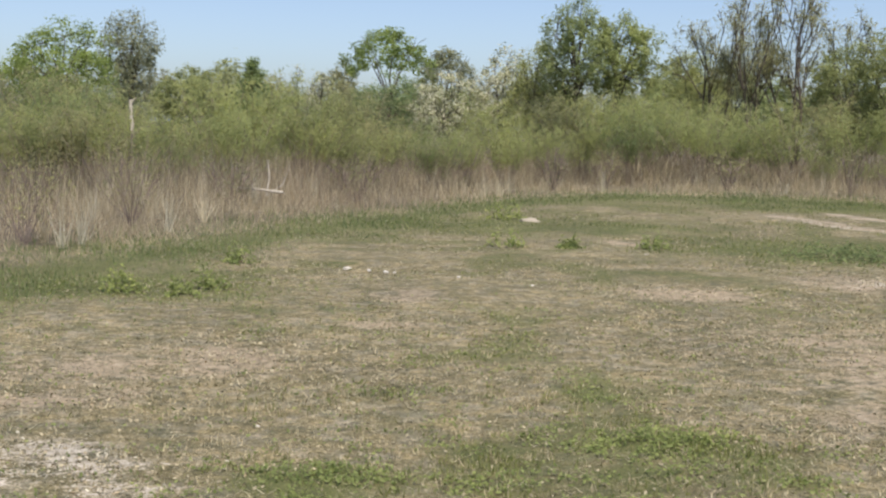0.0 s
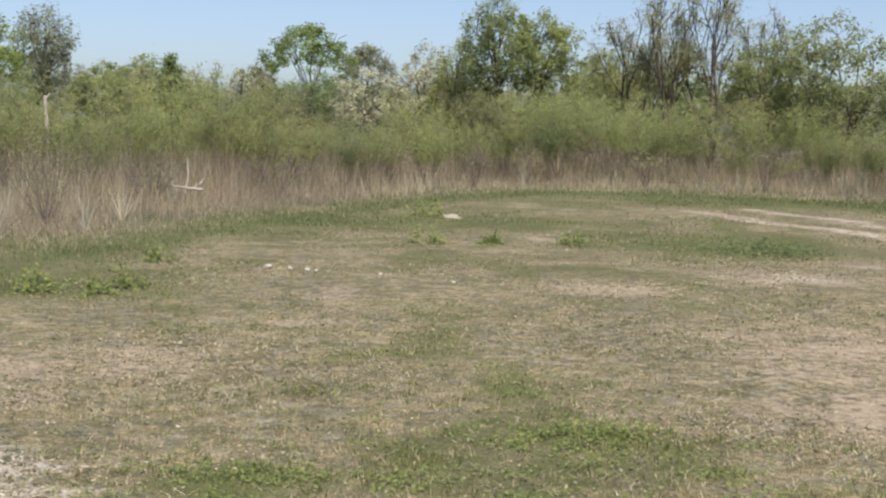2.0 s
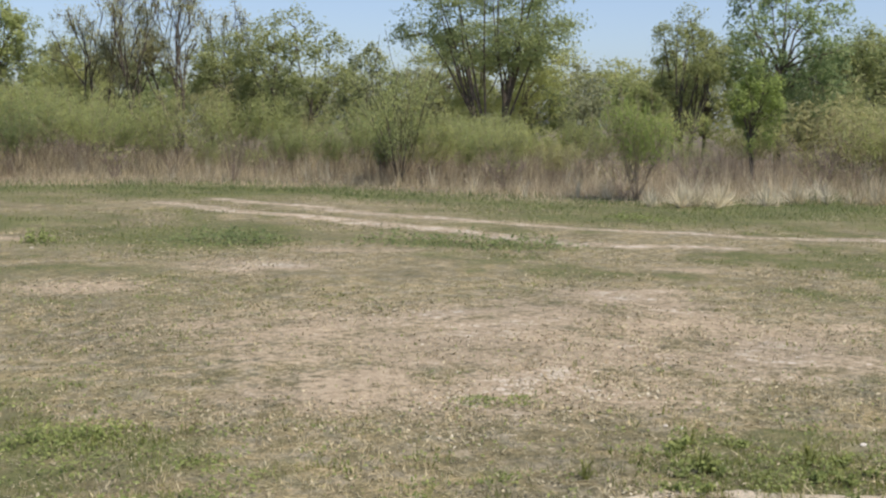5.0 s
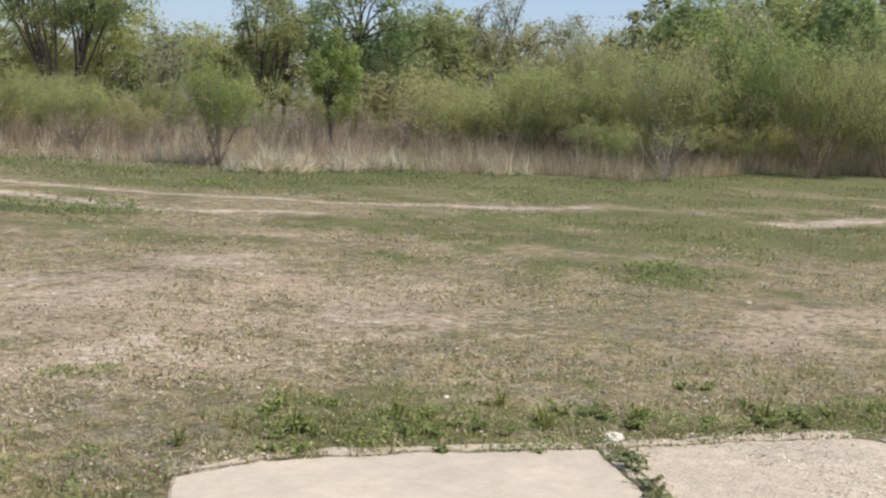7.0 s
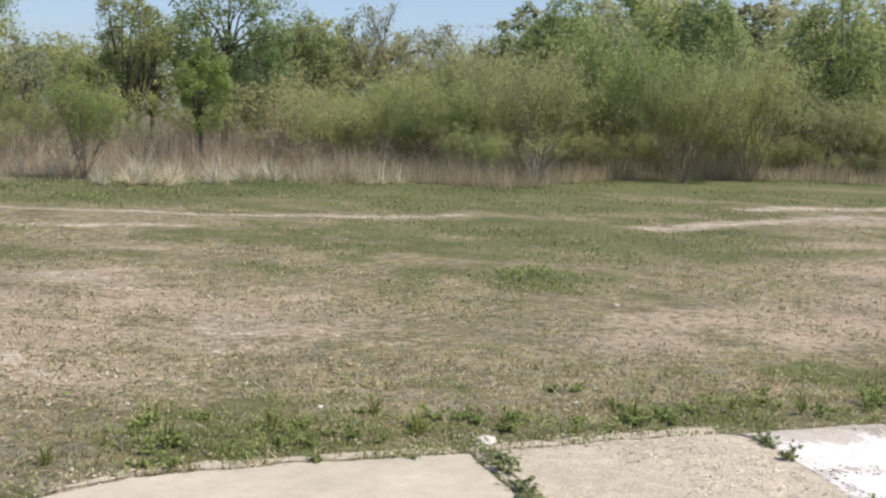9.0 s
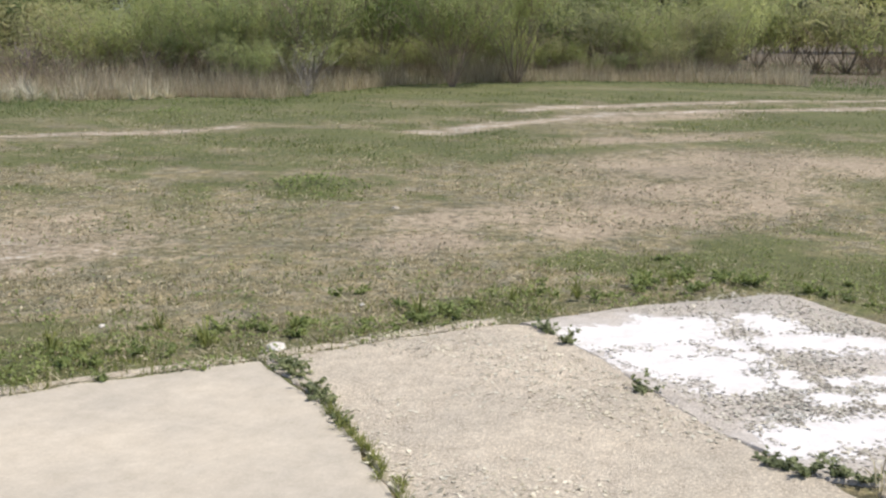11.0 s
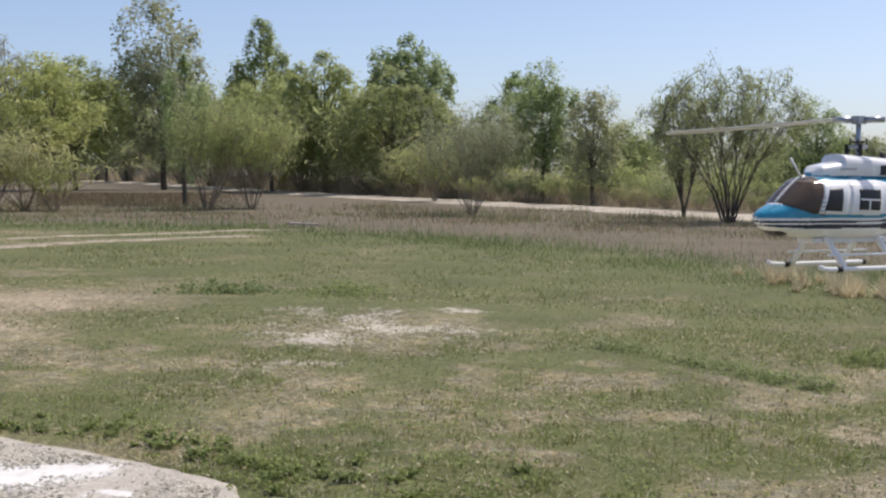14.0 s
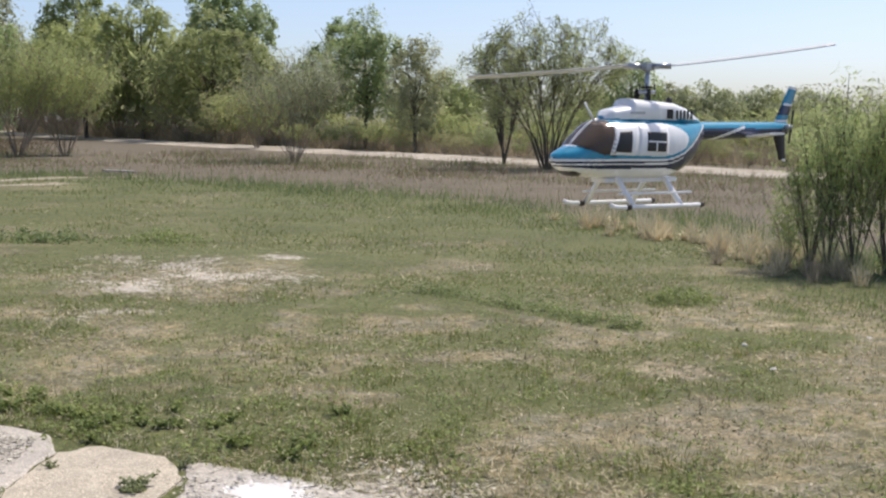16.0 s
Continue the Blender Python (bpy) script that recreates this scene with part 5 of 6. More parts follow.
slab([(3.0, 4.25), (3.45, 4.2), (4.1, 3.85), (4.8, 3.37), (4.250, 2.600), (1.413, -0.100), (0.2, 0.9), (1.4, 2.3)], CONCRETE_SMOOTH, "smooth sand-coloured cracked concrete slab in the grass", 1)
slab([(4.817, 3.358), (5.45, 3.02), (6.08, 2.62), (6.1, 2.42), (5.5, 1.8), (4.84, 1.2), (4.4, 0.66), (3.0, -0.95), (1.421, -0.108), (4.262, 2.590)], CONCRETE_PEBBLY, "weathered pebbly beige concrete slab with weedy joints", 2)
slab([(6.105, 2.57), (6.8, 2.14), (7.36, 1.64), (7.54, 1.48), (7.56, 1.36), (7.08, 0.82), (6.54, 0.26), (6.12, -0.12), (5.76, -0.12), (5.05, 0.17), (4.45, 0.42), (4.405, 0.655), (4.843, 1.196), (5.503, 1.797), (6.1, 2.42)], CONCRETE_LIMED, "grey concrete slab with flaking white limewash", 3)
slab([(5.75, -0.135), (5.83, -0.34), (5.55, -0.62), (5.15, -0.62), (4.6, -0.4), (3.7, -0.55), (3.03, -0.92), (4.37, 0.45), (5.04, 0.155)], CONCRETE_PEBBLY, "broken beige concrete slab beside the limewashed one", 4)
slab([(5.5, -0.66), (5.27, -0.92), (4.95, -1.2), (4.6, -1.48), (3.4, -1.9), (3.15, -0.95), (3.7, -0.6), (4.6, -0.46), (5.14, -0.66)], CONCRETE_LIMED, "crumbling limewashed concrete slab at the grass edge", 5, 0.14, -0.01)
slab([(3.0, 4.27), (3.46, 4.23), (4.12, 3.88), (4.8, 3.4), (4.84, 3.47), (4.5, 3.73), (4.1, 3.98), (3.6, 4.28), (3.05, 4.4)], CONCRETE_PEBBLY, "crumbled lip along the smooth slab's rim", 6, 0.14, -0.005, 0.022)
slab([(4.84, 3.38), (5.46, 3.05), (6.1, 2.65), (6.16, 2.72), (5.8, 2.95), (5.5, 3.12), (4.9, 3.44)], CONCRETE_PEBBLY, "crumbled lip along the pebbly slab's rim", 7, 0.14, -0.005, 0.02)


# ---- stones, chips and weeds ----
def stone_material(name, dark, light):
    m, n, l = blank(name)
    f = noise_at(n, l, 30, 5, 0.65)
    return finish(m, n, l, ramp(n, l, f, [(0.3, dark), (0.7, light)]), 0.9, 0, f, 0.5, 0.01)


STONE = stone_material("pale_stone", (0.5, 0.46, 0.4), (0.78, 0.75, 0.7))
STONE_TAN = stone_material("tan_stone", (0.3, 0.26, 0.2), (0.5, 0.45, 0.36))


def stone(x, y, size, seed, material=STONE, label="small pale stone lying in short grass", z=0.0):
    rng = np.random.default_rng(seed)
    bm = bmesh.new()
    bmesh.ops.create_icosphere(bm, subdivisions=2, radius=0.5)
    stretch = np.array([rng.uniform(0.9, 1.4), rng.uniform(0.7, 1.0), rng.uniform(0.5, 0.75)]) * size
    off = rng.uniform(-5, 5, 3)
    for v in bm.verts:
        k = 1 + 0.45 * noise.noise(Vector(off) + v.co * 2.2)
        v.co = Vector((v.co.x * stretch[0] * k, v.co.y * stretch[1] * k, max(v.co.z, -0.25) * stretch[2] * k))
    ob = part("stone", bm, material, None, "", False)
    ob.location = (x, y, z + size * 0.12)
    ob.rotation_euler[2] = rng.uniform(0, 6.28)
    return tagged(ob, label, "stone", group="loose stones")


for k, (px, py, sz) in enumerate(((-1.07, 13.86, 0.09), (-0.81, 13.74, 0.07), (-0.62, 13.62, 0.07), (-0.52, 13.6, 0.05), (0.19, 13.3, 0.06), (0.94, 12.71, 0.06), (-0.96, 6.48, 0.035), (2.69, 16.14, 0.07),
                                  (4.32, 5.18, 0.045), (4.28, 5.27, 0.03), (4.97, 4.49, 0.045), (6.09, 3.53, 0.04), (7.28, -4.77, 0.055), (6.48, -4.48, 0.05), (7.27, -5.81, 0.05))):
    stone(px, py, sz * 0.8, 50 + k)
stone(1.55, 21.8, 0.36, 81, STONE_TAN, "tan boulder half sunk in meadow grass", -0.04).scale.z = 0.5
stone(9.55, 5.2, 0.11, 80, STONE_TAN, "rounded tan stone lying on the meadow")
stone(5.04, 3.42, 0.11, 84, STONE, "flat pale stone on the slab's rim", -0.012).scale.z = 0.55
for k, (px, py, sz) in enumerate(((42.3, -20.1, 0.6), (41.9, -20.6, 0.45), (41.4, -20.9, 0.55), (40.9, -21.0, 0.4), (42.7, -20.6, 0.35))):
    stone(px, py, sz, 90 + k, STONE, "pale rubble block beside the dirt road")


def chips(name, poly, count, size, material, label, seed, z=0.003):
    """Flat flakes and pebbles strewn over a slab."""
    rng = np.random.default_rng(seed)
    lo, hi = np.min(poly, 0), np.max(poly, 0)
    x, y = rng.uniform(lo[0], hi[0], count), rng.uniform(lo[1], hi[1], count)
    k = inside(x, y, poly) & (waves(x, y, 3.0, seed) > rng.uniform(0.2, 0.75, count))
    k &= np.min([np.hypot(x - spot[0], y - spot[1]) / wide for spot, wide in LIME_SPOTS], 0) > rng.uniform(0.45, 0.9, count)
    x, y = x[k], y[k]
    at = np.stack([x, y, np.full(len(x), z)], 1)
    v, f = leaves(rng, at, size, 0.0, False, np.tile([0, 0, 1.6], (len(x), 1)))
    v[:, 2] = np.maximum(v[:, 2], z * 0.5)
    return stuff(name, v, f, material, label, "chips")


GREY_CHIP = leafy("grey_chip", (0.24, 0.215, 0.185), (0.7, 0.67, 0.62), 0.0, 3.0)
PALE_CHIP = leafy("pale_chip", (0.44, 0.39, 0.31), (0.86, 0.81, 0.72), 0.0, 3.0)
SLAB_2 = [(4.86, 3.3), (6.05, 2.58), (5.5, 1.85), (4.4, 0.7), (3.2, -0.6), (1.9, 0.0), (3.36, 1.75)]
SLAB_3 = [(6.13, 2.5), (7.45, 1.7), (7.6, 1.42), (6.7, 0.48), (6.02, -0.05), (5.05, 0.2), (4.5, 0.5), (4.9, 1.15), (5.54, 1.75)]
SLAB_4 = [(5.72, -0.2), (5.5, -0.6), (4.6, -0.42), (3.7, -0.5), (4.4, 0.3), (5.0, 0.1)]
SLAB_5 = [(5.4, -0.68), (4.95, -1.2), (4.5, -1.45), (3.5, -1.8), (3.3, -1.0), (4.6, -0.5)]
chips("pale_chips", SLAB_2, 15000, 0.012, PALE_CHIP, "pale pebbles and flakes on the concrete", 61)
chips("grey_chips", SLAB_3, 30000, 0.013, GREY_CHIP, "grey flakes of crumbled concrete and lime", 62)
chips("grey_chips", SLAB_4, 1500, 0.009, PALE_CHIP, "pale crumbs on the broken slab", 63)
chips("grey_chips", SLAB_5, 5000, 0.013, GREY_CHIP, "grey crumbs on the crumbling slab", 64)


def weed(x, y, size, seed, material=WEED, label="leafy green weed growing in short grass", tall=0.8, count=40, z=0.0, slim=0.11):
    """A rosette of arching leaves."""
    rng = np.random.default_rng(seed)
    v, f = [], []
    for k in range(count):
        a, ln = rng.uniform(0, 2 * math.pi), size * rng.uniform(0.35, 0.9)
        rise = rng.uniform(0.25, 1.0) * tall
        w = ln * slim * rng.uniform(0.7, 1.2)
        c, s = math.cos(a), math.sin(a)
        ox, oy = rng.normal(0, size * 0.05, 2)
        i = len(v)
        for t, wide, up in ((0.0, 0.35, 0.0), (0.45, 1.0, 0.62), (0.8, 0.75, 0.95), (1.0, 0.08, 0.9 + rng.uniform(-0.2, 0.1))):
            px, py, pz = ox + c * ln * t * (1 - 0.45 * rise), oy + s * ln * t * (1 - 0.45 * rise), ln * rise * up
            v += [(px - s * w * wide, py + c * w * wide, pz), (px + s * w * wide, py - c * w * wide, pz)]
        f += [(i + 2 * j, i + 2 * j + 1, i + 2 * j + 3, i + 2 * j + 2) for j in range(3)]
    ob = new("weed", mesh_from("weed", v, f, material))
    ob.location = (x, y, z)
    return tagged(ob, label, "weed", group="weeds")


def leafy_weed(x, y, size, seed, material, label, z=-0.008):
    """A low weed: a few sprawling stems set with small leaves."""
    rng = np.random.default_rng(seed)
    pts = []
    for k in range(11):
        a, ln, rise = rng.uniform(0, 2 * math.pi), size * rng.uniform(0.4, 1.0), rng.uniform(0.25, 1.1)
        for t in np.linspace(0.1, 1.0, 9):
            pts += [(math.cos(a) * ln * t * 0.7, math.sin(a) * ln * t * 0.7, ln * rise * t * (1 - 0.4 * t))] * 2
    pts = np.array(pts)
    v, f = leaves(rng, pts, size * 0.105, size * 0.045, False, np.tile([0, -0.2, 0.75], (len(pts), 1)))
    v[:, 2] = np.maximum(v[:, 2], 0.002)
    ob = new("weed", mesh_from("weed", v, f, material))
    ob.location = (x, y, z)
    return tagged(ob, label, "weed", group="weeds")


def weed_patch(spots, spread, height, count, size, material, label, seed):
    """A low thicket of small-leaved weeds round some spots."""
    rng = np.random.default_rng(seed)
    spots = np.array(spots)
    at = spots[rng.integers(0, len(spots), count)]
    d = np.clip(rng.normal(0, 1, (count, 2)), -2, 2) * spread
    lumps = waves(at[:, 0] + d[:, 0], at[:, 1] + d[:, 1], 16.0, seed)
    z = height * rng.uniform(0.1, 1.0, count) * np.exp(-(d ** 2).sum(1) / (2 * spread * spread)) * (0.4 + lumps)
    k = lumps > 0.38
    pts = np.stack([at[:, 0] + d[:, 0], at[:, 1] + d[:, 1], z], 1)[k]
    v, f = leaves(rng, pts, size, 0.004, False, np.tile([0, -0.25, 0.85], (len(pts), 1)))
    return stuff("weed_patch", v, f, material, label, "weeds")


for k, (px, py, sz) in enumerate(((-2.45, 11.51, 0.2), (-2.29, 12.02, 0.24), (-3.05, 11.69, 0.26), (-2.35, 14.31, 0.24), (0.9, 16.95, 0.3), (1.1, 22.24, 0.4), (1.77, 16.92, 0.2), (2.95, 17.2, 0.24))):
    weed_patch([(px, py), (px + 0.3 * sz, py - 0.2 * sz), (px - 0.4 * sz, py + 0.1 * sz)], sz * 0.34, sz * 0.95, int(300 + 300 * sz), 0.011 + 0.0009 * py, WEED, "bushy green weed on the meadow", 620 + k)
weed_patch([(1.2, 6.28), (1.02, 6.2), (1.4, 6.4), (1.1, 6.38)], 0.15, 0.1, 1500, 0.012, WEED, "thick patch of low green weeds", 601)
weed_patch([(-0.53, 5.58), (-0.7, 5.6), (-0.38, 5.62)], 0.12, 0.07, 900, 0.011, WEED, "thick patch of low green weeds", 602)
weed_patch([(3.7, 6.15), (3.58, 6.2), (3.82, 6.1)], 0.09, 0.06, 500, 0.011, WEED, "thin patch of low green weeds", 603)
weed_patch([(16.2, -0.1), (16.4, 0.25), (16.1, -0.4)], 0.28, 0.2, 2200, 0.024, TALLGRASS, "dark green tuft of coarse grass", 604)
weed_patch([(10.4 - 2.2 * t, -3.42 - 0.9 * t) for t in (0, 0.12, 0.25, 0.4, 0.5, 0.62, 0.75, 0.88, 1.0)], 0.13, 0.12, 4200, 0.015, TALLGRASS, "green strip of coarse grass along a rut", 605)
weed_patch([(9.3, -5.37), (9.45, -5.5)], 0.17, 0.16, 1200, 0.016, WEED, "leafy green weeds in short grass", 606)
weed_patch([(8.2, 14.8), (7.5, 15.4), (8.9, 14.2), (5.6, 16.3), (5.3, 16.6)], 0.4, 0.2, 3500, 0.026, TALLGRASS, "dark green coarse grass beside the ruts", 607)
weed_patch([(7.6, 0.6), (7.4, 0.35), (7.1, 0.08), (6.6, -0.2), (6.3, -0.3), (6.05, -0.3)], 0.15, 0.07, 1700, 0.011, WEED, "leafy green weeds along the slab's rim", 608)
weed_patch([(16.1, -1.65), (15.6, -1.5), (10.7, 6.8), (13.3, 17.8), (18.9, 15.1)], 0.3, 0.16, 3000, 0.024, WEED, "scattered leafy weeds on the meadow", 609)
weed_patch([(3.9, 4.5), (4.3, 4.2), (4.9, 3.8), (5.5, 3.4), (6.1, 3.0), (6.7, 2.75), (7.3, 2.3), (7.8, 1.8)], 0.17, 0.08, 1700, 0.011, WEED, "low green weeds along the slab's far rim", 610)
for k, (px, py, sz) in enumerate(((4.37, 4.77, 0.13), (3.67, 4.22, 0.15), (3.55, 4.3, 0.12), (4.2, 3.8, 0.12), (5.32, 3.68, 0.1), (5.7, 3.09, 0.09), (5.55, 3.22, 0.1), (5.86, 2.9, 0.08), (4.53, 3.5, 0.08),
                                  (7.61, 0.59, 0.16), (7.4, 0.35, 0.15), (7.12, 0.1, 0.14), (6.43, -0.25, 0.2), (6.2, -0.3, 0.18), (5.95, -0.3, 0.14), (7.78, 2.16, 0.15), (7.0, 2.45, 0.12), (6.6, -0.1, 0.15), (6.33, -0.4, 0.13), (5.12, -1.89, 0.1), (7.03, -0.03, 0.14))):
    leafy_weed(px, py, sz * 0.8, 320 + k, WEED, "green leafy weed along the slab's rim")
for k, (px, py, sz) in enumerate(((4.74, 3.13, 0.15), (4.8, 3.22, 0.13), (4.66, 3.05, 0.13), (4.43, 2.78, 0.13), (4.5, 2.87, 0.12), (4.36, 2.7, 0.1), (4.15, 2.5, 0.09), (4.22, 2.56, 0.08), (6.05, 2.38, 0.13), (5.98, 2.32, 0.1), (5.83, 2.16, 0.13), (5.18, 1.54, 0.14),
                                  (4.46, 0.8, 0.13), (4.43, 0.7, 0.15), (4.47, 0.6, 0.14), (4.5, 0.86, 0.1), (4.46, 0.5, 0.11), (5.05, 0.14, 0.11), (5.09, -0.45, 0.14), (5.0, -0.42, 0.11), (4.62, -0.27, 0.15), (4.72, -0.3, 0.1), (5.5, -0.1, 0.08), (5.35, -0.66, 0.1))):
    leafy_weed(px, py, sz * 0.95, 350 + k, SAGE, "grey-green weed rooted in a slab joint")
for k in range(34):
    t = k / 33
    weed(4.3 - 0.9 * t + rng.normal(0, 0.015), 2.66 - 0.93 * t + rng.normal(0, 0.015), rng.uniform(0.05, 0.09), 380 + k, GRASS, "grass tuft growing out of a slab joint", 1.1, 44, -0.012, 0.03)
for k in range(8):
    weed(4.42 + rng.normal(0, 0.06), 0.42 + rng.normal(0, 0.07), rng.uniform(0.08, 0.14), 405 + k, DRYGRASS, "dry grass tuft growing out of a slab joint", 1.3, 14, -0.015, 0.03)

chips("pale_chips", [(2.9, 4.2), (3.5, 4.1), (4.15, 3.78), (4.8, 3.32), (5.45, 2.98), (6.1, 2.58), (6.2, 2.72), (5.5, 3.16), (4.86, 3.5), (4.1, 4.02), (3.5, 4.34), (2.95, 4.44)], 9000, 0.009, PALE_CHIP, "pale crumbs along the slab's broken rim", 66, 0.004)
for k, (px, py) in enumerate(((3.3, 4.62), (3.9, 4.5), (4.45, 4.35), (4.9, 3.75), (5.4, 3.55), (6.0, 3.1), (6.6, 2.8), (4.15, 4.9), (5.1, 4.2), (6.9, 2.5), (7.5, 2.1))):
    weed(px, py, rng.uniform(0.09, 0.15), 470 + k, GRASS, "green tuft of coarse grass beside the slab", 1.3, 46, -0.01, 0.035)

# bright leafy weeds in a loose row outside the slabs' rim
rng = np.random.default_rng(83)
RIM_LINE = [(3.7, 4.42), (4.2, 4.1), (4.95, 3.62), (6.25, 2.82), (7.3, 2.0), (7.85, 1.5), (7.3, 0.75), (6.3, -0.25), (5.7, -0.85), (4.9, -1.5)]
for k in range(95):
    t = rng.uniform(0, 1) ** 1.1 * (len(RIM_LINE) - 1.001)
    (ax, ay), (bx, by) = RIM_LINE[int(t)], RIM_LINE[int(t) + 1]
    away = abs(rng.normal(0, 0.32)) * (1 if rng.uniform() < 0.85 else 2.2)
    ln = math.hypot(bx - ax, by - ay)
    px, py = ax + (bx - ax) * (t % 1) - (by - ay) / ln * away, ay + (by - ay) * (t % 1) + (bx - ax) / ln * away
    leafy_weed(px, py, rng.uniform(0.07, 0.15), 700 + k, WEED, "bright leafy weed sprawling beside the concrete slabs")

# low leafy weeds all along the slab's far rim and in green patches
rng = np.random.default_rng(78)
x, y, r = scatter(rng, 260000, -24, 134, 4.8, 13)
g, b, c = cover(x, y)
lump = np.clip(waves(x, y, 9.0, 71) * 2.6 - 1.05, 0, 1)
x, y, r = cut(rng, x, y, r, np.clip(g + 0.2, 0, 0.7) * lump * (1 - b) * ~inside(x, y, SLAB_AREA))
v, f = leaves(rng, np.stack([x, y, rng.uniform(0.004, 0.035, len(x))], 1), 0.012, 0.006, False, np.tile([0, -0.2, 0.9], (len(x), 1)))
stuff("low_weeds", v, f, WEED, "low leafy weeds mixed into the grass", "weeds")


# ---- tufts of pale straw ----
def tuft(x, y, height, seed, material, label, count=60, wide=0.3, lean=1.05):
    rng = np.random.default_rng(seed)
    base = np.stack([rng.normal(0, 0.03, count), rng.normal(0, 0.03, count), np.zeros(count)], 1)
    v, f = blades(rng, base, height * rng.uniform(0.5, 1.1, count), np.full(count, 0.07 * wide), lean)
    ob = new("straw_tuft", mesh_from("straw_tuft", v, f, material))
    ob.location = (x, y, 0)
    return tagged(ob, label, "grass tuft", group="straw tufts")


rng = np.random.default_rng(79)
STRAW_LINE = [(16.1, 20.4), (18.0, 20.4), (21.0, 20.3), (22.6, 18.4)]
for k in range(40):
    t = k / 40 * 3
    (ax, ay), (bx, by) = STRAW_LINE[int(t)], STRAW_LINE[int(t) + 1]
    t -= int(t)
    tuft(ax + (bx - ax) * t + rng.normal(0, 0.3), ay + (by - ay) * t + rng.normal(0, 0.35), rng.uniform(0.35, 0.7), 500 + k, STRAW_PALE, "bleached pale tuft of bent dry grass", 60, 0.42, 1.15)
GOLD_LINE = [(17.6, -8.3), (15.3, -8.4), (13.3, -8.3), (11.9, -8.0)]
for k in range(52):
    t = k / 52 * 3
    (ax, ay), (bx, by) = GOLD_LINE[int(t)], GOLD_LINE[int(t) + 1]
    t -= int(t)
    tuft(ax + (bx - ax) * t + rng.normal(0, 0.35), ay + (by - ay) * t + rng.normal(0, 0.3), rng.uniform(0.2, 0.46), 540 + k, GOLD, "straw-coloured tuft of dry grass at the meadow's rim", 55, 0.32, 1.2)


for k in range(26):
    tuft(rng.uniform(9.6, 11.8), -7.2 - rng.uniform(0, 1.1), rng.uniform(0.2, 0.42), 580 + k, (GOLD, REED, BRUSH)[k % 3], "dry grass tuft at the foot of the leafy shrubs", 60, 0.2)
for k in range(70):
    a, d = rng.uniform(-22, 66), rng.uniform(0.6, 6.5)
    r = float(np.interp(a, EDGE_AZ, EDGE_R)) + d
    tuft(r * math.sin(radians(a)), r * math.cos(radians(a)), rng.uniform(0.5, 0.75) + 0.07 * d, 720 + k, STRAW_PALE if k % 3 else REED, "pale dry stalks standing above the reeds", 22, 0.2, 0.35)

# ---- dead wood, post and plank ----
def sticks(name, segs, material, label, category, x, y, sides=6):
    top = new(name)
    top.location = (x, y, 0)
    for row in segs:
        v, f = tubes([row], sides)
        child("limb" if category == "branch" else "shaft", mesh_from(name, v, f, material, True), top)
    return tagged(top, label, category)


sticks("dead_branch", [tuple(q * 1.0 if i < 6 else q * 0.65 for i, q in enumerate(row)) for row in [(-0.5, 0.35, 0.42, 0.0, 0.1, 0.4, 0.02, 0.035), (0.0, 0.1, 0.4, 0.55, -0.15, 0.36, 0.035, 0.045), (0.2, 0.0, 0.28, 0.26, 0.0, 0.62, 0.03, 0.026), (0.26, 0.0, 0.62, 0.23, 0.0, 0.95, 0.026, 0.016),
                       (0.2, 0.0, 0.28, 0.5, 0.1, 0.5, 0.022, 0.016), (0.5, 0.1, 0.5, 0.62, 0.12, 0.85, 0.016, 0.008), (0.05, 0.08, 0.32, -0.2, 0.1, 0.62, 0.018, 0.012), (-0.2, 0.1, 0.62, -0.38, 0.1, 0.8, 0.012, 0.006)]],
       DEADWOOD, "bleached fallen branch lying in the reeds", "branch", -3.5, 22.9)
sticks("wooden_post", [(0.0, 0, 0, 0.02, 0, 1.2, 0.05, 0.045), (0.02, 0, 1.2, -0.03, 0, 2.06, 0.045, 0.04), (-0.03, 0, 1.97, 0.08, 0, 2.1, 0.035, 0.02)], DEADWOOD, "bleached wooden post standing among shrubs", "post", -6.5, 25.7)
bm = bmesh.new()
bmesh.ops.create_cube(bm, size=1.0)
bmesh.ops.scale(bm, vec=(0.95, 0.26, 0.05), verts=bm.verts)
bmesh.ops.bevel(bm, geom=bm.edges, offset=0.012, segments=2, affect="EDGES")
# the wood's grey is set darker to imitate the shade it lies in
plank = part("plank", bm, barky("grey_plank_shaded", (0.18, 0.17, 0.15), (0.36, 0.34, 0.31)), None, "", False)
plank.matrix_world = pose(34.6, -2.3, 0.16, 4, 3, -62)
tagged(plank, "weathered grey plank in dry grass, its colour darkened for shade", "plank")
plant("bush", "bright", 14.6, 31.2 * 1.0, 1.55, 0.75, 0.2)
rng = np.random.default_rng(83)
for k in range(20):
    a = -20 + 88 * (k + rng.uniform(0, 0.9)) / 20
    r = float(np.interp(a, EDGE_AZ, EDGE_R)) + rng.uniform(1.5, 6.0)
    plant("twiggy", "brown", r * math.sin(radians(a)), r * math.cos(radians(a)), rng.uniform(0.9, 1.6), rng.uniform(1.0, 1.9), 0.3, BARK_PLUM)
plant("fan", "light", 25.5, 16.35, 1.5, 1.7, 1.4, BARK_PALE)


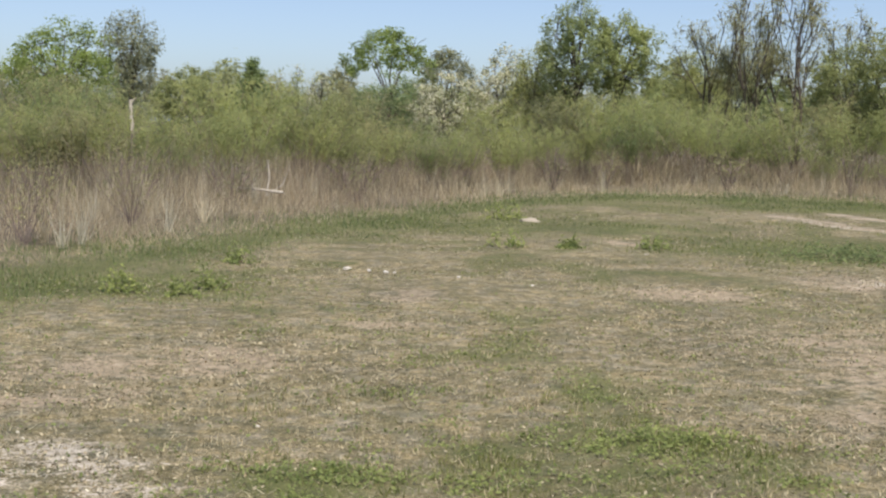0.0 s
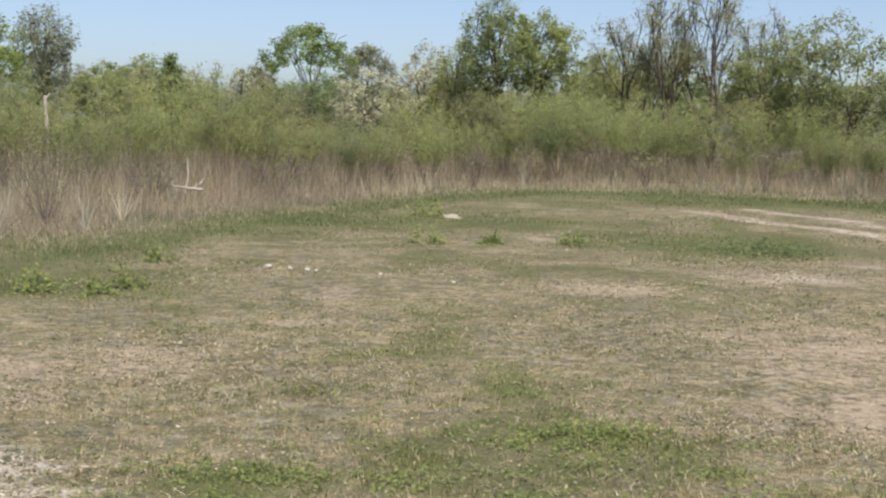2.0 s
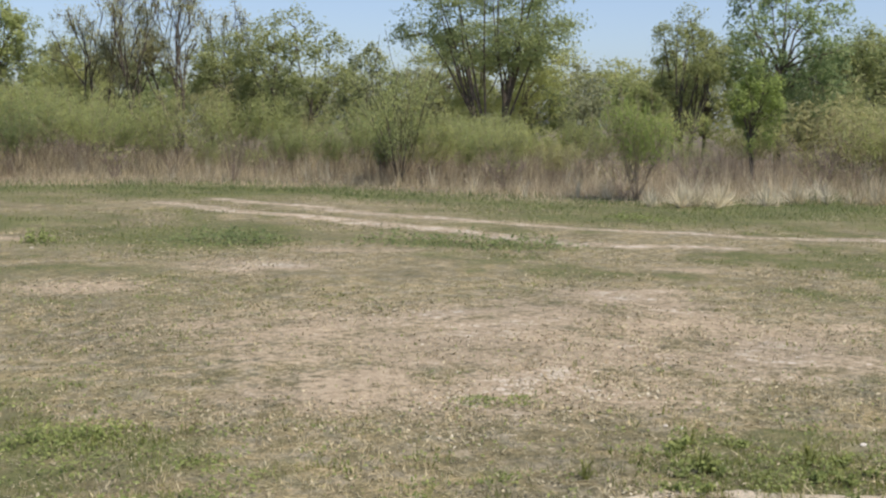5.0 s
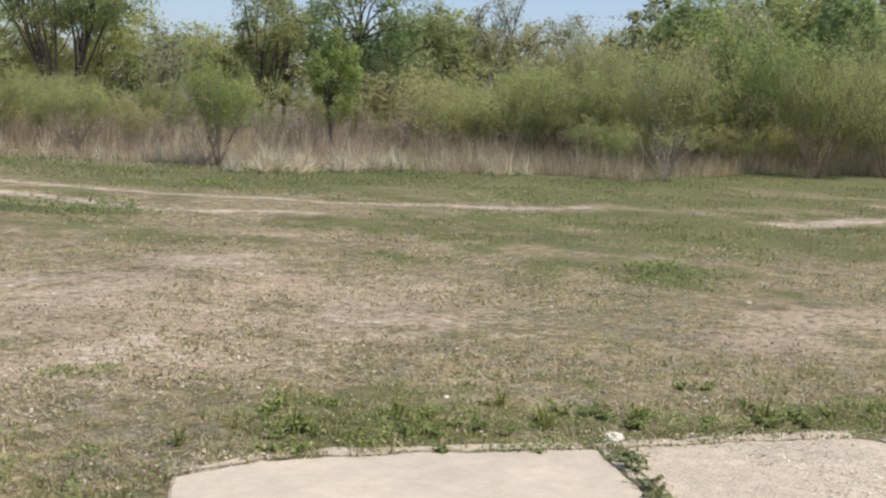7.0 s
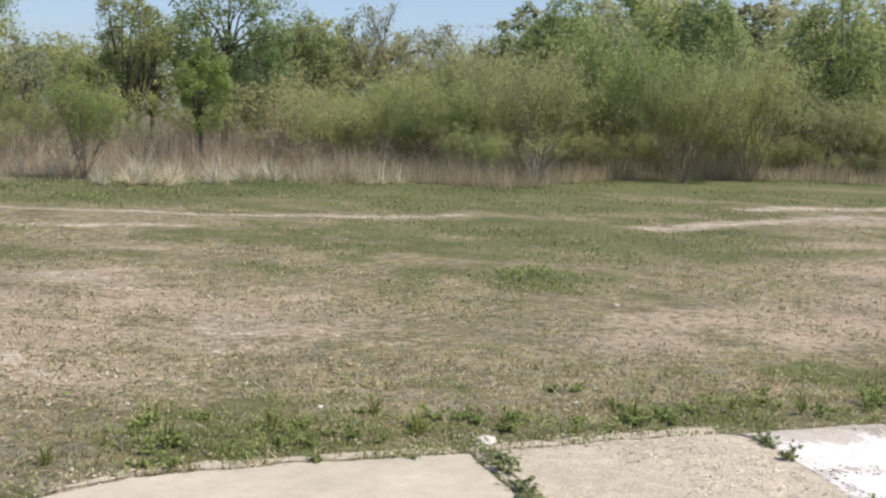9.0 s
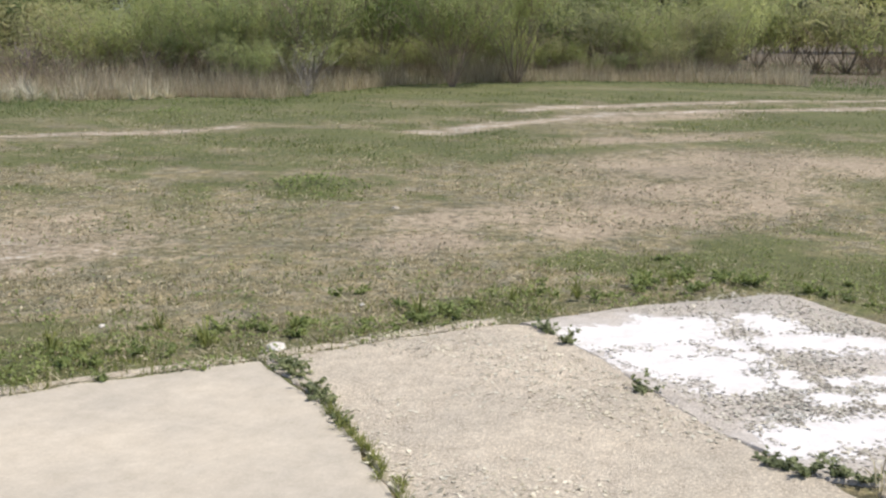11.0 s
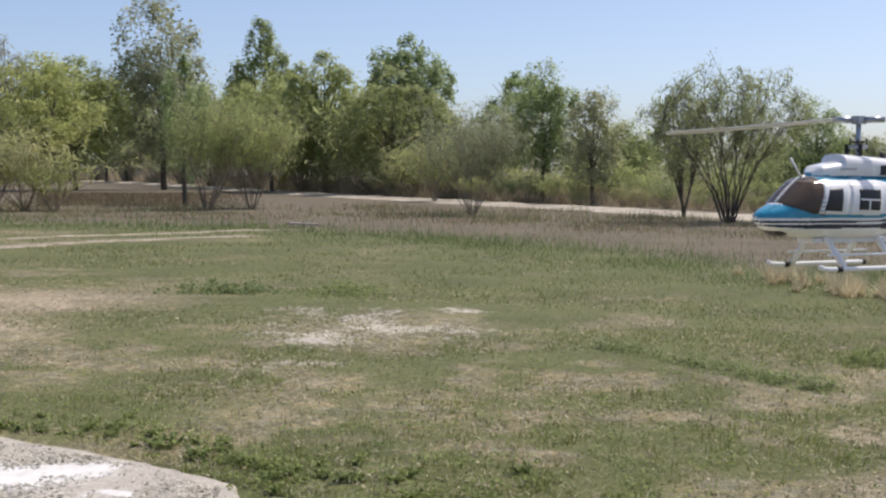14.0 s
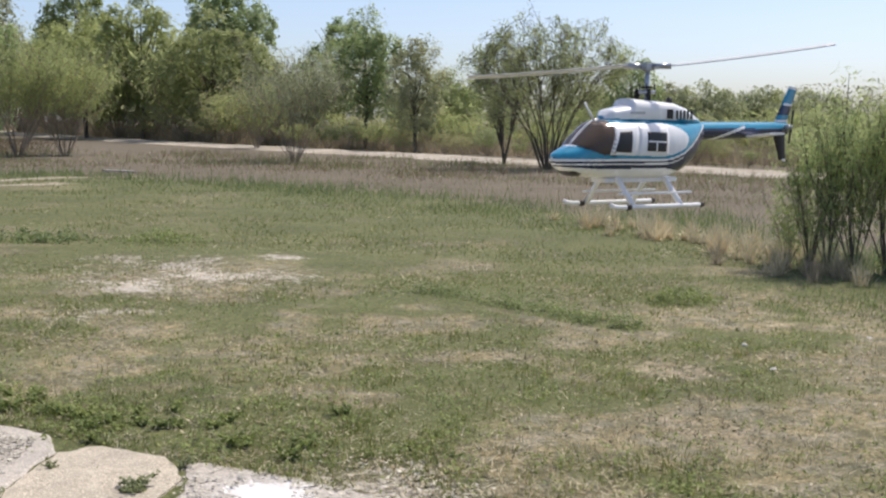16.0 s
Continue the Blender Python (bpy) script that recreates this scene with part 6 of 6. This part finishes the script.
# ---- the model helicopter, hovering ----
WHITE = paint("gloss_white", (0.84, 0.85, 0.86), 0.25, 0, 0.5, 0.05)
BLUE = paint("gloss_blue", (0.02, 0.27, 0.43), 0.22, 0, 0.6, 0.1)
NAVY = paint("gloss_navy", (0.01, 0.022, 0.075), 0.22, 0, 0.6, 0.1)
BLACK = paint("black_plastic", (0.016, 0.015, 0.016), 0.45)
METAL = paint("brushed_metal", (0.42, 0.44, 0.47), 0.35, 0.85)
BLADE = paint("blade_grey", (0.62, 0.64, 0.63), 0.4)
# dark colour on the closed hull behind the glass, imitating an unlit cabin
CABIN_DARK = paint("cabin_dark_paint", (0.05, 0.035, 0.028), 0.8)
m, n, l = blank("bronze_glass")
gl = n.new("ShaderNodeBsdfPrincipled")
gl.inputs["Base Color"].default_value = (0.34, 0.26, 0.21, 1)
gl.inputs["Roughness"].default_value = 0.06
gl.inputs["Transmission Weight"].default_value = 0.75
gl.inputs["IOR"].default_value = 1.3
go = n.new("ShaderNodeOutputMaterial")
l.new(gl.outputs[0], go.inputs[0])
GLASS = m

UNIT = 0.000561
STATION = np.array([(0.251, 0.034, 0.041, 0.004), (0.246, 0.028, 0.047, 0.016), (0.233, 0.02, 0.053, 0.028), (0.206, 0.010, 0.062, 0.042), (0.18, 0.007, 0.083, 0.05), (0.15, 0.004, 0.103, 0.056), (0.11, 0.002, 0.109, 0.059),
                    (0.03, 0.0, 0.1095, 0.06), (-0.03, 0.0005, 0.109, 0.059), (-0.065, 0.0085, 0.107, 0.055), (-0.09, 0.018, 0.106, 0.047), (-0.115, 0.031, 0.105, 0.037), (-0.135, 0.052, 0.104, 0.026), (-0.152, 0.068, 0.103, 0.0185)])[::-1]
COWL = np.array([(0.126, 0.1, 0.113, 0.012), (0.112, 0.1, 0.125, 0.028), (0.066, 0.1, 0.132, 0.036), (0.062, 0.1, 0.145, 0.037), (-0.055, 0.1, 0.1385, 0.037), (-0.09, 0.1, 0.13, 0.033), (-0.146, 0.097, 0.107, 0.012)])[::-1]


def smooth_at(x, table, k):
    return np.interp(x, table[:, 0], table[:, k])


def hull(table, x, th, power=2.6, grow=0.0):
    """The point of a shell at station x and angle th (0: its left side, 90 degrees: its top)."""
    zb, zt, hw = (smooth_at(x, table, k) for k in (1, 2, 3))
    c, s = math.cos(th), math.sin(th)
    rad = (abs(c) ** power + abs(s) ** power) ** (-1 / power)
    return (x, (hw + grow) * c * rad, (zb + zt) / 2 + ((zt - zb) / 2 + grow) * s * rad)


def side_y(x, z, power=2.6):
    zb, zt, hw = (smooth_at(x, STATION, k) for k in (1, 2, 3))
    q = min(abs((z - (zb + zt) / 2) / ((zt - zb) / 2)), 0.999)
    return hw * (1 - q ** power) ** (1 / power)


def shell(name, table, parent, scheme, mats, n_len=140, n_ring=160, power=2.6):
    """A lofted, closed shell whose faces are painted by scheme(x, y, z)."""
    bm = bmesh.new()
    xs = np.linspace(table[0, 0], table[-1, 0], n_len)
    rings = [[bm.verts.new(hull(table, x, 2 * math.pi * k / n_ring, power)) for k in range(n_ring)] for x in xs]
    for a, b in zip(rings, rings[1:]):
        for k in range(n_ring):
            bm.faces.new((a[k], a[(k + 1) % n_ring], b[(k + 1) % n_ring], b[k]))
    bm.faces.new(rings[0][::-1])
    bm.faces.new(rings[-1])
    bmesh.ops.recalc_face_normals(bm, faces=bm.faces)
    for face in bm.faces:
        face.material_index = scheme(*face.calc_center_median())
    ob = part(name, bm, mats[0], parent)
    for extra in mats[1:]:
        ob.data.materials.append(extra)
    return ob


def livery(x, y, z):
    """0 white, 1 blue, 2 navy, 3 dark hull paint for the unlit cabin."""
    u, v = 585 - x / UNIT, 425 - z / UNIT
    rise = max(0.0, (u - 600) / 250)
    line = 361 - 107 * rise ** 1.7
    floor = 389 + 30 * rise - 8 * max(0, (300 - u) / 160)
    if 222 < u < 362 and v < 345 - max(0, 300 - u) * 0.3 and v > 252 and abs(y) > 0.003 and v < 345:
        return 3
    if v > floor and u < 705:
        return 0
    if abs(v - line) < 3.6:
        return 0
    if v > line:
        return 0 if u < 690 and abs(v - line - 13) < 2.4 else 2
    if v < 238:
        return 0
    if v < 246:
        return 1
    if u < 350:
        return 1 if v > 318 else 0
    if u < 560 and v < 346 - 0.02 * (u - 350):
        return 0
    return 0 if ((u - 560) / 162) ** 2 + ((v - 297) / 53) ** 2 < 1 else 1


def cowl_paint(x, y, z):
    return 1 if z < 0.108 else 0


def quad_patch(name, corners, side, parent, material, lift, label="", cuts=10):
    """A pane or frame that lies on the cabin's side, between four (x, z) corners."""
    bm = bmesh.new()
    (ax, az_), (bx, bz), (cx, cz), (dx, dz) = [(( 585 - u) * UNIT, (425 - v) * UNIT) for u, v in corners]
    grid = []
    for i in range(cuts + 1):
        row = []
        for j in range(cuts + 1):
            s, t = i / cuts, j / cuts
            x = (ax * (1 - s) + bx * s) * (1 - t) + (dx * (1 - s) + cx * s) * t
            z = (az_ * (1 - s) + bz * s) * (1 - t) + (dz * (1 - s) + cz * s) * t
            row.append(bm.verts.new((x, side * (side_y(x, z) + lift), z)))
        grid.append(row)
    for i in range(cuts):
        for j in range(cuts):
            bm.faces.new((grid[i][j], grid[i + 1][j], grid[i + 1][j + 1], grid[i][j + 1]))
    extr = bmesh.ops.extrude_face_region(bm, geom=list(bm.faces))
    for v in extr["geom"]:
        if isinstance(v, bmesh.types.BMVert):
            v.co.y -= side * max(0.0008, lift * 0.9)
    bmesh.ops.recalc_face_normals(bm, faces=bm.faces)
    return part(name, bm, material, parent, label)


def rod(bm, points, radius, sides=10):
    """A round bar through the points, added to bm."""
    rings = []
    pts = [Vector(p) for p in points]
    for i, p in enumerate(pts):
        d = (pts[min(i + 1, len(pts) - 1)] - pts[max(i - 1, 0)]).normalized()
        a = d.orthogonal().normalized()
        b = d.cross(a)
        rings.append([bm.verts.new(p + (a * math.cos(t) + b * math.sin(t)) * radius) for t in (2 * math.pi * k / sides for k in range(sides))])
    for q, w in zip(rings, rings[1:]):
        off = min(range(sides), key=lambda o: sum((q[k].co - w[(k + o) % sides].co).length for k in range(sides)))
        for k in range(sides):
            bm.faces.new((q[k], q[(k + 1) % sides], w[(k + 1 + off) % sides], w[(k + off) % sides]))
    bm.faces.new(rings[0][::-1])
    bm.faces.new(rings[-1])
    bmesh.ops.recalc_face_normals(bm, faces=bm.faces)


def bar(name, points, radius, material, parent, label="", sides=10):
    bm = bmesh.new()
    rod(bm, points, radius, sides)
    return part(name, bm, material, parent, label)


def block(name, size, at, material, parent, label="", bevel=0.0015, turn=None):
    bm = bmesh.new()
    bmesh.ops.create_cube(bm, size=1.0)
    bmesh.ops.scale(bm, vec=size, verts=bm.verts)
    bmesh.ops.bevel(bm, geom=bm.edges, offset=min(bevel, min(size) * 0.3), segments=2, affect="EDGES")
    if turn:
        bmesh.ops.rotate(bm, matrix=Euler([radians(a) for a in turn]).to_matrix(), verts=bm.verts)
    bmesh.ops.translate(bm, vec=at, verts=bm.verts)
    return part(name, bm, material, parent, label, False)


def fin(name, outline, thick, parent, mats, paint_by):
    """A flat, softly edged tail surface in the x-z plane."""
    bm = bmesh.new()
    n_cut = 16
    (ax, az_), (bx, bz), (cx, cz), (dx, dz) = outline
    for side in (1, -1):
        rows_v = []
        for i in range(n_cut + 1):
            t = i / n_cut
            row = []
            for j in range(9):
                s = j / 8
                x = (ax + (dx - ax) * t) * (1 - s) + (bx + (cx - bx) * t) * s
                z = (az_ + (dz - az_) * t) * (1 - s) + (bz + (cz - bz) * t) * s
                row.append(bm.verts.new((x, side * thick * (math.sin(math.pi * s) ** 0.5) * (1 - 0.4 * t), z)))
            rows_v.append(row)
        for a, b in zip(rows_v, rows_v[1:]):
            for j in range(8):
                bm.faces.new((a[j], a[j + 1], b[j + 1], b[j]))
    bmesh.ops.remove_doubles(bm, verts=bm.verts, dist=0.00005)
    bmesh.ops.recalc_face_normals(bm, faces=bm.faces)
    for face in bm.faces:
        face.material_index = paint_by(face.calc_center_median().z)
    ob = part(name, bm, mats[0], parent)
    for extra in mats[1:]:
        ob.data.materials.append(extra)
    return ob


heli = new("model_helicopter")
tagged(heli, "white and blue radio-controlled model helicopter hovering over the meadow", "model helicopter")
fuselage = shell("fuselage", STATION, heli, livery, [WHITE, BLUE, NAVY, CABIN_DARK])
cowling = shell("engine_cowling", COWL, heli, cowl_paint, [WHITE, BLUE], 90, 40, 3.2)
for side in (1, -1):
    block("air_intake", (0.017, 0.002, 0.017), (-0.034, side * 0.0373, 0.1175), BLACK, cowling)
    for k in range(5):
        block("louvre", (0.0055, 0.002, 0.016), (-0.054 - 0.0115 * k, side * (0.0372 - 0.0012 * k), 0.1165), BLACK, cowling)
    block("cowling_plate", (0.04, 0.0015, 0.004), (0.055, side * 0.0368, 0.119), METAL, cowling)
bar("exhaust", [(-0.062, 0, 0.136), (-0.066, 0, 0.147)], 0.006, BLACK, cowling)

# cabin glass, doors and windows on both sides
for side in (1, -1):
    pane = bmesh.new()
    cols_v = []
    for i in range(15):
        s = i / 14
        x = 0.205 - 0.075 * s
        zb, zt = smooth_at(x, STATION, 1), smooth_at(x, STATION, 2)
        low = (425 - (318 + 34 * s)) * UNIT
        half = (zt - zb) / 2
        q = np.clip((low - (zb + zt) / 2) / half, -0.9, 0.95)
        th0 = math.asin(q) if q > 0 else -math.asin(-q)
        th1 = radians(86)
        cols_v.append([pane.verts.new(tuple(c * (side if k2 == 1 else 1) for k2, c in enumerate(hull(STATION, x, th0 + (th1 - th0) * j / 12, 2.6, 0.0012)))) for j in range(13)])
    for a, b in zip(cols_v, cols_v[1:]):
        for j in range(12):
            pane.faces.new((a[j], a[j + 1], b[j + 1], b[j]))
    bmesh.ops.recalc_face_normals(pane, faces=pane.faces)
    part("windshield_pane", pane, GLASS, fuselage, "bronze-tinted windshield pane")
    door = quad_patch("front_door", [(362, 256), (468, 252), (446, 348), (326, 344)], side, fuselage, WHITE, 0.0012)
    quad_patch("door_window", [(377, 272), (433, 269), (423, 338), (349, 335)], side, door, BLACK, 0.0022)
    rear = quad_patch("rear_door", [(474, 254), (612, 258), (606, 348), (457, 348)], side, fuselage, WHITE, 0.0010)
    pane = quad_patch("window_pane", [(507, 272), (600, 274), (592, 336), (499, 333)], side, rear, BLACK, 0.0024)
    quad_patch("window_bar", [(504, 300), (592, 303), (591, 308), (503, 305)], side, pane, WHITE, 0.0034)
    quad_patch("window_bar", [(543, 304), (549, 304), (546, 334), (540, 334)], side, pane, WHITE, 0.0034)
bar("windshield_post", [hull(STATION, 0.205 - 0.006 * k, math.pi / 2, 2.6, 0.0016) for k in range(13)], 0.0022, WHITE, fuselage)
bar("antenna", [(0.152, 0.012, 0.104), (0.178, 0.012, 0.136)], 0.0022, WHITE, fuselage)
bm = bmesh.new()
bmesh.ops.create_uvsphere(bm, u_segments=16, v_segments=10, radius=0.02)
bmesh.ops.scale(bm, vec=(1.4, 1.75, 0.72), verts=bm.verts)
bmesh.ops.translate(bm, vec=(0.198, 0, 0.021), verts=bm.verts)
part("chin_window", bm, BLACK, fuselage)

# tail
BOOM = np.array([(-0.145, 0.069, 0.104, 0.0185), (-0.25, 0.072, 0.1045, 0.0165), (-0.4, 0.076, 0.105, 0.0135), (-0.428, 0.08, 0.1035, 0.008)])[::-1]


def boom_paint(x, y, z):
    sweep = (425 - 305 + (50 * (-x - 0.17) / 0.11)) * UNIT
    if -0.28 < x < -0.17 and abs(z - sweep) < 0.0028:
        return 0
    return 1 if z > 0.0925 else 2


boom = shell("tail_boom", BOOM, heli, boom_paint, [WHITE, BLUE, NAVY], 160, 44, 2.0)
fin("vertical_fin", [(-0.385, 0.1), (-0.428, 0.1), (-0.462, 0.172), (-0.434, 0.176)], 0.005, heli, [BLUE, WHITE, NAVY], lambda z: 1 if z > 0.169 or abs(z - 0.138) < 0.0022 or abs(z - 0.106) < 0.002 else 2 if 0.12 < z < 0.136 else 0)
fin("ventral_fin", [(-0.384, 0.085), (-0.426, 0.085), (-0.43, 0.028), (-0.408, 0.03)], 0.005, heli, [BLACK, WHITE], lambda z: 1 if z < 0.031 else 0)
for side in (1, -1):
    block("stabilizer", (0.042, 0.085, 0.004), (-0.3, side * 0.058, 0.08), WHITE, boom, "", 0.0015, (4 * side, 0, -8 * side))
hub = bar("tail_rotor_hub", [(-0.415, 0.0, 0.096), (-0.415, 0.03, 0.096)], 0.004, METAL, boom)
for turn in (100, 280):
    block("tail_blade", (0.006, 0.0015, 0.03), (-0.415 + 0.019 * math.cos(radians(turn)), 0.028, 0.096 + 0.019 * math.sin(radians(turn))), BLACK, hub, "", 0.0008, (0, 90 - turn, 0))

# landing gear
for side in (1, -1):
    y0 = 0.078 * side
    skid = bar("skid", [(0.158, y0, -0.041), (0.15, y0, -0.044), (0.136, y0, -0.0455), (0.115, y0, -0.046), (0.03, y0, -0.046), (-0.09, y0, -0.046)], 0.0042, WHITE, heli, "white tubular landing skid")
    bar("end_cap", [(-0.088, y0, -0.046), (-0.097, y0, -0.046)], 0.0048, BLACK, skid)
    bar("clamp", [(0.116, y0, -0.046), (0.104, y0, -0.046)], 0.0054, BLACK, skid)
    for x0 in (0.1, -0.03):
        bar("leg", [(x0, side * 0.022, 0.002), (x0, side * 0.032, -0.002), (x0 - 0.002, side * 0.055, -0.0235), (x0 - 0.003, y0, -0.045)], 0.006, WHITE, skid)
    block("step_plate", (0.2, 0.012, 0.0035), (0.02, y0 * 0.74, -0.0235), WHITE, skid)
for x0 in (0.1, -0.03):
    bar("cross_tube", [(x0, -0.03, 0.001), (x0, 0.03, 0.001)], 0.0058, WHITE, heli)
block("belly_plate", (0.2, 0.05, 0.008), (0.03, 0, -0.001), WHITE, fuselage)

# rotor
mast = bar("mast", [(0, 0, 0.135), (0, 0, 0.2)], 0.0052, METAL, heli, "bare metal rotor mast", 14)
bar("swashplate", [(0, 0, 0.154), (0, 0, 0.16)], 0.018, METAL, mast, "", 20)
bar("swashplate_ring", [(0, 0, 0.164), (0, 0, 0.167)], 0.013, BLACK, mast, "", 20)
for k in range(4):
    a = radians(45 + 90 * k)
    bar("control_rod", [(0.017 * math.cos(a), 0.017 * math.sin(a), 0.148), (0.015 * math.cos(a), 0.015 * math.sin(a), 0.172)], 0.0016, BLACK, mast, "", 6)
for side in (1, -1):
    block("servo_arm", (0.008, 0.006, 0.02), (0.012, side * 0.02, 0.152), BLACK, mast)
ROTOR_TURN = radians(138)
block("rotor_head", (0.024, 0.02, 0.014), (0, 0, 0.203), METAL, mast)
for side in (1, -1):
    c, s = math.cos(ROTOR_TURN) * side, math.sin(ROTOR_TURN) * side
    grip = bar("blade_grip", [(c * 0.008, s * 0.008, 0.203), (c * 0.05, s * 0.05, 0.204)], 0.0055, METAL, mast)
    bm = bmesh.new()
    rows_v = []
    for i in range(17):
        t = i / 16
        reach, z0 = 0.042 + 0.343 * t, 0.2045 + 0.008 * t * t + side * 0.03 * t
        chord = 0.026 * (1.0 if t > 0.06 else 0.55)
        row = []
        for q, h in ((-0.5, 0.0), (-0.25, 0.0014), (0.1, 0.0019), (0.42, 0.0012), (0.5, 0.0), (0.42, -0.0008), (0.1, -0.0011), (-0.25, -0.0006)):
            row.append(bm.verts.new((c * reach - s * chord * q, s * reach + c * chord * q, z0 + h + 0.22 * chord * q)))
        rows_v.append(row)
    for a, b in zip(rows_v, rows_v[1:]):
        for k in range(8):
            bm.faces.new((a[k], a[(k + 1) % 8], b[(k + 1) % 8], b[k]))
    bm.faces.new(rows_v[0][::-1])
    bm.faces.new(rows_v[-1])
    bmesh.ops.recalc_face_normals(bm, faces=bm.faces)
    part("rotor_blade", bm, BLADE, grip, "long pale grey rotor blade")
heli.matrix_world = pose(2.263, -1.324, 1.425, 0, 0, 104.1) @ Matrix.Diagonal((1.02, 1.0, 1.19, 1))
